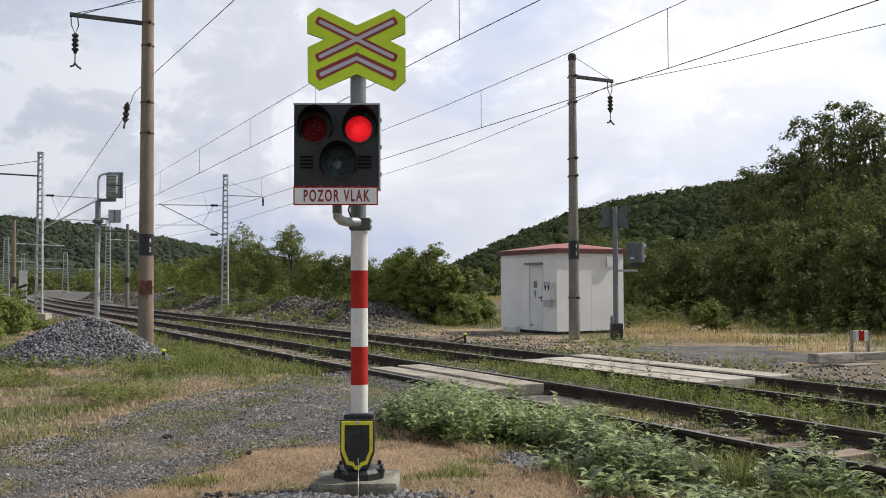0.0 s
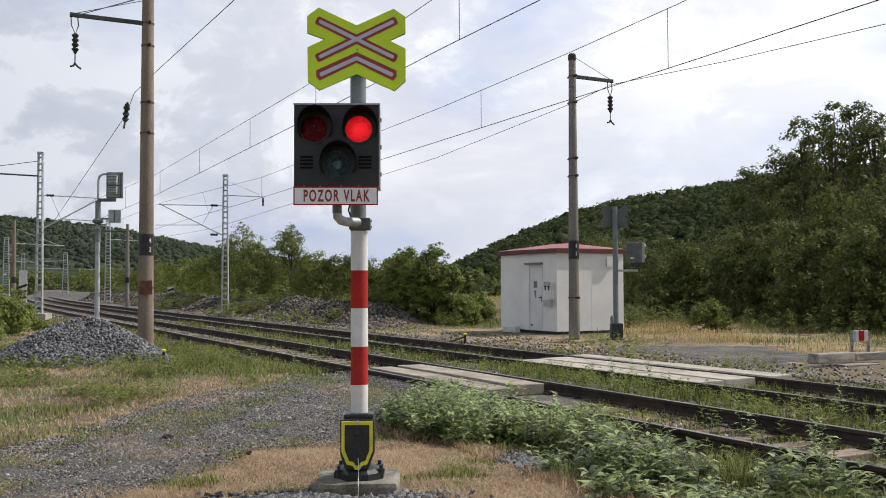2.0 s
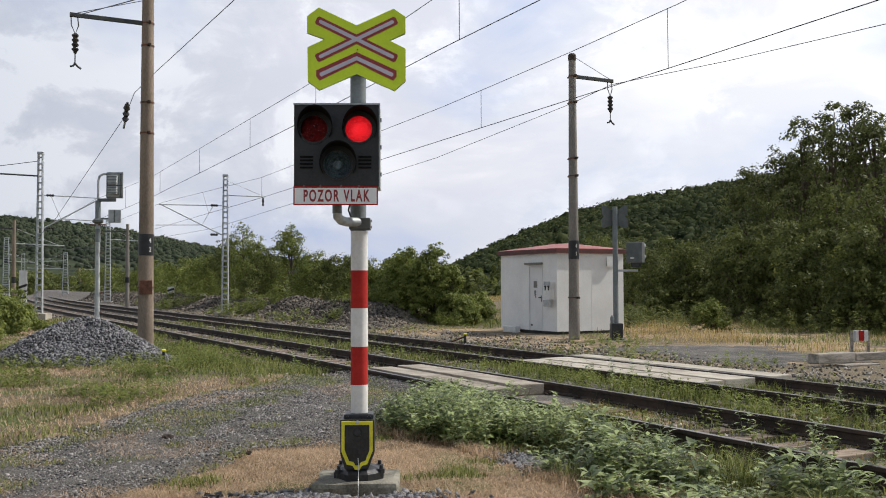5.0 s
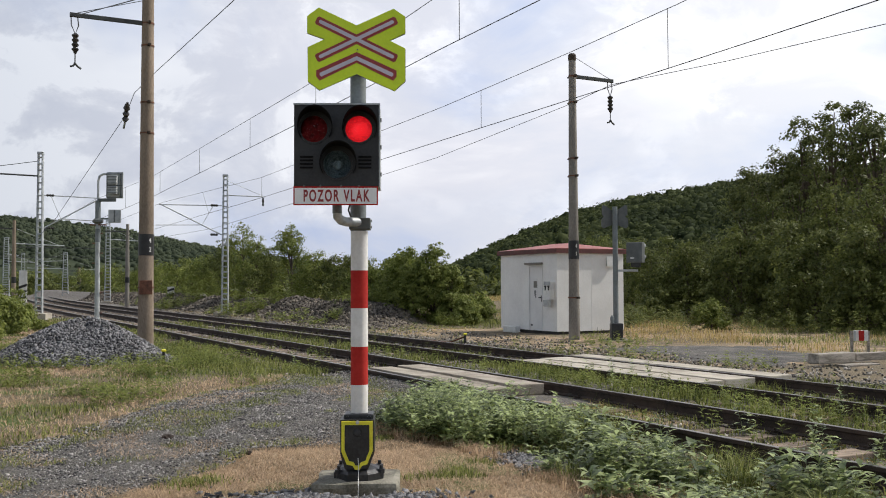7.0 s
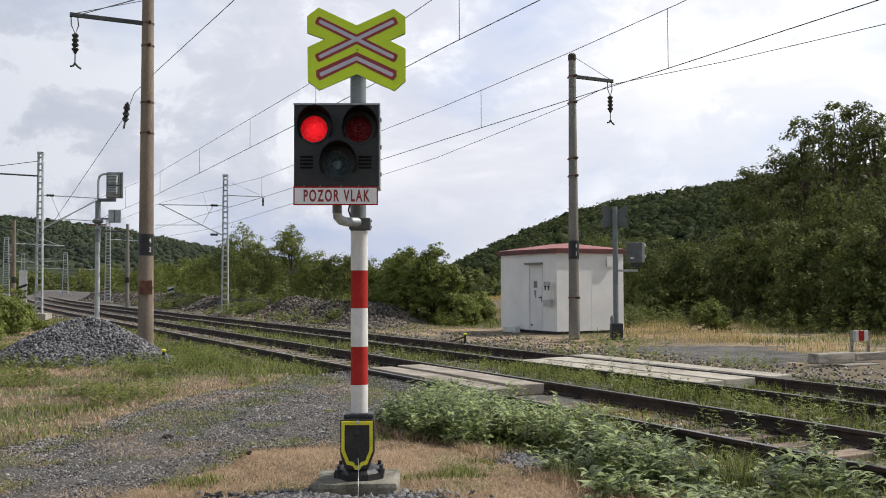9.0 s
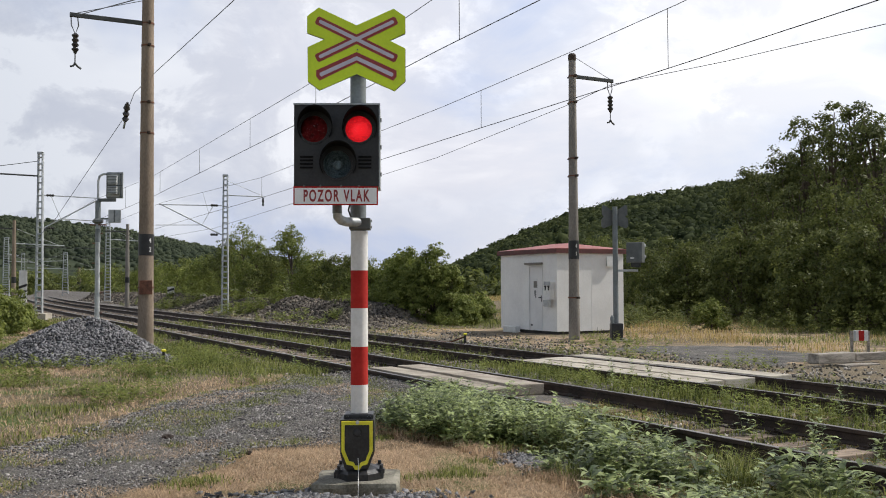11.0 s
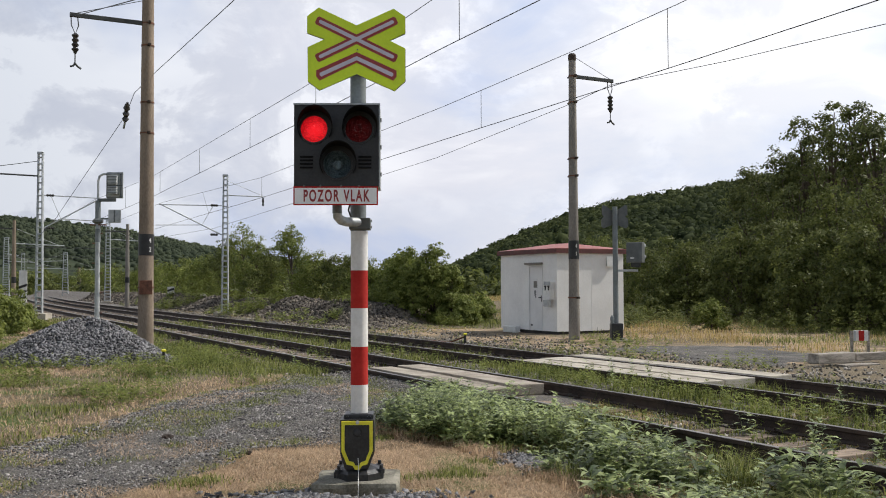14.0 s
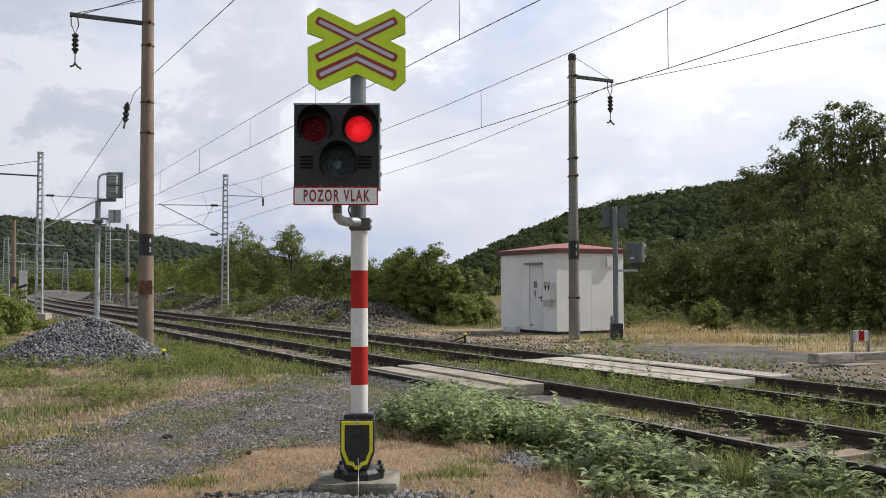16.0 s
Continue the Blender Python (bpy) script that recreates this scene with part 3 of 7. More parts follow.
build_ground()
build_tracks()
# ---- the crossing signal in front of the camera ----
def text_part(name, body, size, mat, parent, m, sx=1.0, extrude=0.0015, bold=0.0019, space=1.0):
    cu = bpy.data.curves.new(name, "FONT")
    cu.body, cu.size, cu.extrude, cu.align_x, cu.align_y = body, size, extrude, "CENTER", "CENTER"
    cu.offset, cu.space_character = bold, space
    tmp = bpy.data.objects.new(name, cu)
    scene.collection.objects.link(tmp)
    bpy.context.view_layer.update()
    me = bpy.data.meshes.new_from_object(tmp.evaluated_get(bpy.context.evaluated_depsgraph_get()))
    bpy.data.objects.remove(tmp)
    bpy.data.curves.remove(cu)
    me.transform(Matrix.Diagonal((sx, 1, 1, 1)))
    me.materials.clear()
    me.materials.append(mat)
    return link(name, me, parent, "", m)


def arm_outline(a, b, w, cut=0.35):
    """A bar from a to b in x, z with chamfered ends."""
    a, b = np.array(a), np.array(b)
    t = (b - a) / np.linalg.norm(b - a)
    n = np.array([-t[1], t[0]])
    e = w * cut
    return [tuple(p) for p in (a + n * (w - e), a + t * e + n * w, b - t * e + n * w, b + n * (w - e), b - n * (w - e), b - t * e - n * w, a + t * e - n * w, a - n * (w - e))]


def cut_box_front(x0, x1, z0, z1, holes, y, seg=36):
    """A front plate with round openings, filled between the outline and the circles."""
    bm = bmesh.new()
    edges = []

    def loop(pts):
        vs = [bm.verts.new((x, y, z)) for x, z in pts]
        for k in range(len(vs)):
            edges.append(bm.edges.new((vs[k], vs[(k + 1) % len(vs)])))

    loop([(x0, z0), (x1, z0), (x1, z1), (x0, z1)])
    for cx, cz, r in holes:
        loop([(cx + r * math.cos(2 * math.pi * k / seg), cz + r * math.sin(2 * math.pi * k / seg)) for k in range(seg)])
    bmesh.ops.triangle_fill(bm, use_beauty=True, use_dissolve=False, edges=edges)
    geo = bmesh.ops.extrude_face_region(bm, geom=list(bm.faces))
    bmesh.ops.translate(bm, vec=(0, 0.012, 0), verts=[v for v in geo["geom"] if isinstance(v, bmesh.types.BMVert)])
    return bm


def hood(r, length, drop, thick=0.006, seg=26):
    """A visor: the upper part of a tube that grows shorter towards its lower edges; opens to -y."""
    bm = bmesh.new()
    a0, a1 = -drop, math.pi + drop
    rows = []
    for k in range(seg + 1):
        a = a0 + (a1 - a0) * k / seg
        s = max(0.0, math.sin(a))
        ln = length * (0.22 + 0.78 * s ** 0.7)
        rows.append([bm.verts.new((rr * math.cos(a), yy, rr * math.sin(a))) for rr, yy in ((r, 0.0), (r * 0.99, -ln), (r * 0.99 - thick, -ln), (r - thick, 0.0))])
    for p, q in zip(rows, rows[1:]):
        for k in range(4):
            bm.faces.new((p[k], p[(k + 1) % 4], q[(k + 1) % 4], q[k]))
    bm.faces.new(rows[0])
    bm.faces.new(rows[-1][::-1])
    return bm


DRUMS = []


def lamp_drum(parent, x, y, z, r):
    """A four-sided drum behind a lens: a lit, two half-lit and a dark face."""
    bm = bmesh.new()
    mats = ["lit_bright", "lit_half", "lit_off", "lit_half"]
    me = bpy.data.meshes.new("lamp_drum")
    for k in range(4):
        rot = Matrix.Rotation(math.pi / 2 * k, 4, "Z")
        rings = []
        for i in range(3):
            u = -r + r * i
            bulge = -r * (1.0 if i != 1 else 1.05)
            rings.append([bm.verts.new(rot @ Vector((u, bulge, w))) for w in (-r, 0, r)])
        for i in range(2):
            for j in range(2):
                f = bm.faces.new((rings[i][j], rings[i + 1][j], rings[i + 1][j + 1], rings[i][j + 1]))
                f.material_index = k
    bm.to_mesh(me)
    bm.free()
    for n in mats:
        me.materials.append(M[n])
    ob = link("lamp_drum", me, parent, "red signal lamp optics", pose(x, y, z))
    DRUMS.append((ob, x, y, z))
    return ob


def build_signal():
    g = empty("crossing_signal", pose(-6.845, 2.938, -0.05, 0, 0, 67.0 - 3.5), "level crossing warning signal with red lights on a striped pole", "railway signal")
    R = 0.066
    # pole in bands
    bands = [(0.50, 0.757, "white_paint"), (0.757, 1.048, "red_paint"), (1.048, 1.342, "white_paint"), (1.342, 1.632, "red_paint"), (1.632, 1.935, "white_paint")]
    for z0, z1, mt in bands:
        part("pole_band", rod((0, 0, z0), (0, 0, z1), R, R, 32), M[mt], g, "red painted band" if mt == "red_paint" else "white painted band", smooth=True)
    part("upper_pole", rod((-0.008, 0, 1.935), (-0.008, 0, 3.30), R * 0.93, R * 0.93, 32), M["grey_paint"], g, "grey painted upper pole", smooth=True)
    # crossbuck
    k, cx, oz = 1 / 635.0, 371.0, 3.703
    P = lambda pts: [((x - cx) * k, oz - z * k) for x, z in pts]
    half = [(362, 120), (542, 37), (598, 75), (598, 157), (520, 193), (598, 232), (598, 392), (545, 440), (362, 358)]
    left = [(362, 358), (182, 438), (126, 395), (124, 228), (208, 188), (122, 157), (122, 75), (178, 33), (362, 120)]
    board = part("warning_cross", plate(P(half + left[1:-1]), -0.105, -0.088), M["lime"], g, "fluorescent yellow-green double warning cross")
    part("edge_return", plate(P([(x + (2 if x > 362 else -2), z + 1) for x, z in half + left[1:-1]]), -0.088, -0.076), M["grey_paint"], board, "grey folded edge")
    # three reflective bars: red borders below, white cores above
    bars = [((166, 93), (557, 285)), ((166, 285), (557, 93))]
    for i, (a, b) in enumerate(bars):
        pa, pb = P([a, b])
        part("red_arm", plate(arm_outline(pa, pb, 0.033), -0.1075 - 0.0012 * i, -0.105), M["sign_red"], board, "dark red arm")
    for i, (a, b) in enumerate(bars):
        a, b = (a[0] + 14, a[1] + (7 if a[1] < b[1] else -7)), (b[0] - 14, b[1] + (-7 if a[1] < b[1] else 7))
        pa, pb = P([a, b])
        part("white_arm", plate(arm_outline(pa, pb, 0.0135, 0.6), -0.1108 - 0.001 * i, -0.1075), M["sign_white"], board, "pale reflective arm")
    chev = [(362, 252), (556, 342), (556, 372), (540, 392), (362, 304), (182, 392), (166, 372), (166, 342)]
    part("red_chevron", plate(P(chev), -0.1075, -0.105), M["sign_red"], board, "dark red chevron")
    chev = [(362, 272), (540, 355), (540, 366), (533, 373), (362, 292), (190, 373), (183, 366), (183, 355)]
    part("white_chevron", plate(P(chev), -0.1105, -0.1075), M["sign_white"], board, "pale reflective chevron")
    for z in (180, 240):
        part("rivet", lathe([(0.006, 0), (0.004, 0.003)], 8, pose((366 - cx) * k, -0.107, oz - z * k, 90)), M["grey_paint"], board)
    # lamp box
    x0, x1, z0, z1, yf, yb = -0.474, 0.149, 2.225, 2.832, -0.42, -0.075
    lens = [(-0.328, 2.646, 0.098), (-0.002, 2.646, 0.098), (-0.160, 2.386, 0.103)]
    lamp = part("lamp_box", cut_box_front(x0, x1, z0, z1, lens, yf), M["black_box"], g, "black enamelled lamp box front")
    bm = bmesh.new()
    for a in ((x0, x0 + 0.006, yf + 0.012, yb, z0, z1), (x1 - 0.006, x1, yf + 0.012, yb, z0, z1), (x0 + 0.006, x1 - 0.006, yf + 0.012, yb, z1 - 0.006, z1), (x0 + 0.006, x1 - 0.006, yf + 0.012, yb, z0, z0 + 0.006), (x0 + 0.006, x1 - 0.006, yb - 0.006, yb, z0 + 0.006, z1 - 0.006)):
        add_box(bm, *a)
    part("casing", bm, M["signal_grey"], lamp, "grey sheet casing behind the front")
    bm = bmesh.new()
    for a in ((x0 - 0.004, x1 + 0.006, yf - 0.01, yf - 0.002, z1 - 0.008, z1 + 0.004), (x1 - 0.004, x1 + 0.006, yf - 0.008, yf + 0.02, z0, z1 - 0.008)):
        add_box(bm, *a)
    part("rim", bm, M["signal_grey"], lamp, "grey edge strip")
    for i, (lx, lz, r) in enumerate(lens):
        h = part("hood", hood(r * 1.31, 0.24, 0.6), M["hood_black"], lamp, "black visor", pose(lx + 0.006, yf, lz + 0.010, 0, 0, 5), smooth=True)
        ring = bmesh.new()
        prof = [(r * 1.0, -0.012), (r * 1.12, -0.012), (r * 1.12, 0.010), (r * 1.0, 0.010)]
        seg = 32
        rr = [[ring.verts.new((a * math.cos(2 * math.pi * q / seg), b, a * math.sin(2 * math.pi * q / seg))) for a, b in prof] for q in range(seg)]
        for q in range(seg):
            for j in range(4):
                ring.faces.new((rr[q][j], rr[q][(j + 1) % 4], rr[(q + 1) % seg][(j + 1) % 4], rr[(q + 1) % seg][j]))
        part("bezel", ring, M["black_box"], lamp, "", pose(lx, yf, lz))
        if i < 2:
            glass = lathe([(r * q, -0.030 * math.sqrt(max(0, 1 - q * q))) for q in (0.999, 0.92, 0.75, 0.5, 0.25, 0.02)], 28, pose(lx, yf + 0.004, lz, -90))
            part("lens", glass, M["lens_red"], lamp, "red glass lens", smooth=True)
            lamp_drum(g, lx + 0.022, yf + 0.052 + r * 1.06, lz + 0.015, r * 1.05)
        else:
            part("reflector", lathe([(r * 0.99, 0.0), (r * 0.8, 0.05), (r * 0.4, 0.085), (0.012, 0.095)], 28, pose(lx, yf + 0.002, lz, -90), True), M["reflector"], lamp, "dull unlit reflector", smooth=True)
            part("bulb", lathe([(0.004, -0.03), (0.03, -0.018), (0.036, 0.0), (0.028, 0.02), (0.02, 0.05)], 16, pose(lx, yf + 0.05, lz, -90)), M["lamp_glass"], lamp, "frosted lamp bulb", smooth=True)
            glass = lathe([(r * q, -0.030 * math.sqrt(max(0, 1 - q * q))) for q in (0.999, 0.92, 0.75, 0.5, 0.25, 0.02)], 28, pose(lx, yf + 0.004, lz, -90))
            part("lens", glass, M["lens_clear"], lamp, "clear glass lens", smooth=True)
    # louvres
    for sx in (-0.430, -0.004):
        for j in range(4):
            z = 2.449 - j * 0.0265
            bm = bmesh.new()
            add_plate(bm, [(sx, z), (sx + 0.095, z), (sx + 0.095, z - 0.012), (sx, z - 0.012)], yf - 0.010, yf + 0.002)
            part("louvre", bm, M["hood_black"], lamp)
    for z in (2.30, 2.50, 2.70):
        part("hinge", rod((x1 + 0.008, yf + 0.02, z), (x1 + 0.008, yf + 0.02, z + 0.03), 0.008, None, 8), M["slate_grey"], lamp)
    # warning plate
    px0, px1, pz0, pz1 = -0.477, 0.139, 2.087, 2.225
    pl = part("warning_plate", box(px0, px1, yf - 0.012, yf - 0.004, pz0, pz1, 0.002), M["red_paint"], g, "red-bordered white warning plate")
    part("plate_face", box(px0 + 0.010, px1 - 0.010, yf - 0.0145, yf - 0.012, pz0 + 0.010, pz1 - 0.012), M["plate_white"], pl, "white plate face")
    text_part("lettering", "POZOR VLAK", 0.118, M["sign_red"], pl, pose((px0 + px1) / 2 + 0.004, yf - 0.0155, (pz0 + pz1) / 2 - 0.004, 90), 0.545, 0.0015, 0.0034, 1.30)
    for x in (-0.40, -0.28, -0.13, 0.0):
        part("bolt", lathe([(0.007, 0), (0.005, 0.006)], 8, pose(x, yf - 0.0145, pz1 + 0.003, 90)), M["slate_grey"], pl)
    # bracket
    br = part("bracket", rod((-0.155, -0.20, 2.225), (-0.155, -0.20, 2.06), 0.036, None, 18), M["grey_paint"], g, "grey pipe bracket", smooth=True)
    tube("bracket_elbow", [(-0.155, -0.20, 2.10), (-0.152, -0.19, 2.035), (-0.13, -0.16, 2.01), (-0.09, -0.13, 2.0), (0.0, -0.06, 2.0)], 0.036, M["galv"], br, "bare metal elbow", 5)
    part("clamp", box(-0.075, 0.088, -0.085, 0.085, 1.945, 2.035, 0.010), M["slate_grey"], br, "dark pipe clamp")
    for z in (1.965, 2.012):
        part("clamp_bolt", rod((0.085, -0.05, z), (0.10, -0.05, z), 0.011, None, 6), M["galv"], br)
    part("mount_plate", box(-0.225, -0.085, -0.27, -0.13, 2.196, 2.222, 0.003), M["slate_grey"], br)
    tube("cable", [(-0.06, -0.19, 2.22), (-0.055, -0.17, 2.15), (-0.075, -0.13, 2.09), (-0.06, -0.07, 2.04)], 0.007, M["cast_black"], br, "", 1)
    # cast foot
    foot = part("foot_box", plate([(-0.135, 0.455), (0.118, 0.455), (0.118, 0.20), (0.075, 0.085), (-0.10, 0.085), (-0.135, 0.20)], -0.15, 0.08), M["cast_black"], g, "black cast junction box at the foot")
    face = [(-0.125, 0.445), (0.108, 0.445), (0.108, 0.22), (0.068, 0.125), (0.03, 0.115), (0.01, 0.085), (-0.025, 0.085), (-0.04, 0.115), (-0.085, 0.125), (-0.125, 0.22)]
    cxm, czm = -0.008, 0.28
    inner = [((x - cxm) * 0.80 + cxm, (z - czm) * 0.84 + czm) for x, z in face]
    bm = bmesh.new()
    for k2 in range(len(face)):
        j = (k2 + 1) % len(face)
        quad = [face[k2], face[j], inner[j], inner[k2]]
        f_ = [bm.verts.new((x, -0.170, z)) for x, z in quad]
        b_ = [bm.verts.new((x, -0.148, z)) for x, z in quad]
        bm.faces.new(f_)
        bm.faces.new(b_[::-1])
        for q in range(4):
            bm.faces.new((f_[q], f_[(q + 1) % 4], b_[(q + 1) % 4], b_[q]))
    part("yellow_trim", bm, M["yellow_trim"], foot, "yellow painted cover rim")
    part("cover", plate([(x * 0.98, z) for x, z in inner], -0.160, -0.148), M["cast_black"], foot, "black cover plate")
    part("keyhole_boss", lathe([(0.032, 0), (0.028, 0.008), (0.012, 0.010)], 16, pose(-0.005, -0.160, 0.36, 90)), M["cast_black"], foot)
    part("pin", rod((-0.005, -0.175, 0.437), (-0.005, -0.150, 0.437), 0.014, None, 10), M["galv"], foot)
    part("collar", box(-0.115, 0.112, -0.10, 0.10, 0.455, 0.515, 0.018), M["cast_black"], g, "black bolted collar")
    for x in (-0.085, 0.08):
        part("collar_bolt", rod((x, -0.115, 0.487), (x, -0.09, 0.487), 0.017, None, 6), M["cast_black"], g)
    part("flange", lathe([(0.20, -0.03), (0.205, 0.05), (0.17, 0.075), (0.10, 0.095)], 8, pose(0.0, 0.0, 0.0, 0, 0, 22)), M["cast_black"], g, "black cast flange")
    for x, y in ((-0.15, -0.10), (0.17, -0.08), (0.15, 0.12), (-0.15, 0.12)):
        part("anchor_bolt", rod((x, y, 0.04), (x, y, 0.128), 0.016, 0.014, 8), M["cast_black"], g)
        part("nut", rod((x, y, 0.07), (x, y, 0.10), 0.030, 0.030, 6), M["cast_black"], g)
    bm = bmesh.new()
    add_box(bm, -0.325, 0.315, -0.27, 0.30, -0.25, 0.028, 0.035)
    bmesh.ops.subdivide_edges(bm, edges=bm.edges, cuts=3, use_grid_fill=True)
    for v in bm.verts:
        n = noise.noise(v.co * 6)
        v.co += Vector((n, noise.noise(v.co * 6 + Vector((3, 3, 3))), 0)) * 0.04
        v.co.z += noise.noise(v.co * 9) * 0.018
    part("foundation", bm, M["base_concrete"], g, "chipped concrete foundation block")
    tube("string", [(0.0, -0.175, 0.20), (0.005, -0.19, 0.12), (0.004, -0.20, 0.05), (0.012, -0.36, 0.03), (0.012, -0.37, -0.10)], 0.0025, M["plastic_white"], g, "pale string tied to the cover", 0)
    for o in (lamp, pl):
        o.matrix_basis = pose(0.022, 0, 0.015)
    for o in g.children:
        if o.name.split(".")[0] in ("foot_box", "flange"):
            o.matrix_basis = pose(0, 0, 0.024) @ o.matrix_basis
        if o.name.split(".")[0] in ("foot_box", "collar", "collar_bolt", "flange", "anchor_bolt", "nut", "string", "foundation"):
            o.matrix_basis = pose(0, 0, 0.028) @ o.matrix_basis
    return g


SIGNAL = build_signal()
# ---- masts, signals, relay hut ----
def insulator(parent, x, y, z_top, z_bot):
    """A hanging insulator with its yoke above and the splayed wire clamp below."""
    top, bot = z_top - 0.42, z_bot + 0.36
    h = top - bot
    prof = [(0.03, top + 0.02)]
    for k in range(4):
        z = top - h * k / 4
        prof += [(0.05, z), (0.082, z - h * 0.06), (0.082, z - h * 0.12), (0.05, z - h * 0.2)]
    prof += [(0.03, bot - 0.03)]
    ins = part("insulator", lathe(prof, 12, pose(x, y, 0)), M["porcelain"], parent, "dark ribbed insulator", smooth=True)
    tube("hanger", [(x, y - 0.10, z_top), (x, y - 0.09, z_top - 0.22), (x, y, top), (x, y + 0.07, z_top - 0.22), (x, y + 0.05, z_top)], 0.013, M["wire"], ins)
    part("link_rod", rod((x, y, bot), (x, y, z_bot + 0.08), 0.014, None, 8), M["wire"], ins)
    for dy, dz in ((-0.11, 0.03), (0.14, -0.05)):
        tube("wire_clamp", [(x, y, z_bot + 0.10), (x, y + dy * 0.4, z_bot + 0.03), (x, y + dy, z_bot + dz * 0.5)], 0.024, M["wire"], ins)


def concrete_mast(x, y, top, r0, r1, arm_dir, arm_z, arm_len, plate_z, label, extra, rust_z=None, digits="42", mat="pole_concrete"):
    """A tapered spun-concrete overhead line mast with a side arm for the feeder wire."""
    g = empty("catenary_mast", pose(x, y, -0.12), label, "overhead line mast", "overhead line masts")
    h = top + 0.12
    part("shaft", lathe([(r0, -0.3), (r0, 0.0), (r0 + (r1 - r0) * 0.5, h * 0.5), (r1, h - 0.1), (r1 * 0.8, h)], 28), M[mat], g, smooth=True)
    part("cap", lathe([(r1 * 1.12, h - 0.16), (r1 * 1.15, h - 0.02), (r1 * 0.8, h + 0.03)], 20), M["rust_rail"], g, "dark cap")
    az = arm_z + 0.12
    ra = r0 + (r1 - r0) * az / h
    arm = part("arm", box(-0.035, 0.035, min(0, arm_dir * arm_len), max(0, arm_dir * arm_len), az - 0.05, az + 0.05, 0.006), M["wire"], g, "dark steel side arm")
    tube("stay", [(0, arm_dir * ra, az + 0.55), (0, arm_dir * arm_len * 0.92, az + 0.05)], 0.008, M["wire"], arm)
    for z in (az,) + tuple(extra):
        zr = r0 + (r1 - r0) * z / h
        band = part("band", lathe([(zr + 0.003, z - 0.018), (zr + 0.012, z - 0.018), (zr + 0.012, z + 0.018), (zr + 0.003, z + 0.018)], 20), M["rust"], g, "steel clamp band")
        part("lug", box(zr, zr + 0.10, -0.03, 0.03, z - 0.03, z + 0.03, 0.006), M["rust_rail"], band)
        part("lug", box(-zr - 0.12, -zr, -0.02, 0.02, z - 0.02, z + 0.02, 0.006), M["rust_rail"], band)
    insulator(g, 0.0, arm_dir * arm_len * 0.93, az - 0.03, az - 1.25)
    pz = plate_z + 0.12
    pr = r0 + (r1 - r0) * pz / h
    part("number_band", lathe([(pr + 0.004, pz - 0.26), (pr + 0.008, pz - 0.26), (pr + 0.008, pz + 0.26), (pr + 0.004, pz + 0.26)], 28), M["black_box"], g, "black painted number band", smooth=True)
    for dz, digit in ((0.10, digits[0]), (-0.12, digits[1])):
        a = math.atan2(-y, -x) + 0.5
        text_part("number", digit, 0.165, M["white_paint"], g, pose((pr + 0.014) * math.cos(a), (pr + 0.014) * math.sin(a), pz + dz, 90, 0, math.degrees(a) + 90), 0.75)
    if rust_z:
        z = rust_z + 0.12
        a = math.atan2(-y, -x)
        part("switch_box", box(0, 0.07, -0.15, 0.15, -0.17, 0.17, 0.01), M["rust"], g, "rusty terminal box", pose((r0 - 0.02) * math.cos(a), (r0 - 0.02) * math.sin(a), z, 0, 0, math.degrees(a)))
        b = part("strap", lathe([(r0 + 0.003, z - 0.015), (r0 + 0.012, z - 0.015), (r0 + 0.012, z + 0.015), (r0 + 0.003, z + 0.015)], 20), M["rust"], g)
    return g


def lattice_mast(x, y, h, w0, w1, label, turn=0.0, arm=None, rungs=26, z0=-0.25, foot=True):
    """A slim ladder-like steel mast of two channels with cross bars."""
    g = empty("lattice_mast", pose(x, y, z0, 0, 0, turn), label, "lattice mast", "lattice overhead line masts")
    for s in (-1, 1):
        bm = bmesh.new()
        for a, b in ((-0.09, 0.09),):
            q0, q1 = w0 / 2, w1 / 2
            vs0 = [bm.verts.new((s * (q0 - d), yy, 0.0)) for d, yy in ((0, a), (0.055, a), (0.055, b), (0, b))]
            vs1 = [bm.verts.new((s * (q1 - d), yy, h)) for d, yy in ((0, a), (0.055, a), (0.055, b), (0, b))]
            bm.faces.new(vs0)
            bm.faces.new(vs1[::-1])
            for k in range(4):
                bm.faces.new((vs0[k], vs0[(k + 1) % 4], vs1[(k + 1) % 4], vs1[k]))
        part("channel", bm, M["galv"], g, "galvanised channel")
    for k in range(rungs):
        z = h * (k + 0.5) / rungs
        w = (w0 + (w1 - w0) * z / h) / 2 - 0.04
        part("cross_bar", box(-w, w, -0.08, 0.08, z - 0.035, z + 0.035), M["galv"], g)
    part("mast_head", box(-w1 / 2 - 0.01, w1 / 2 + 0.01, -0.11, 0.11, h, h + 0.12, 0.01), M["galv"], g)
    if foot:
        part("footing", box(-0.50, 0.50, -0.42, 0.42, -0.4, 0.34, 0.03), M["concrete"], g, "pale concrete footing")
    return g


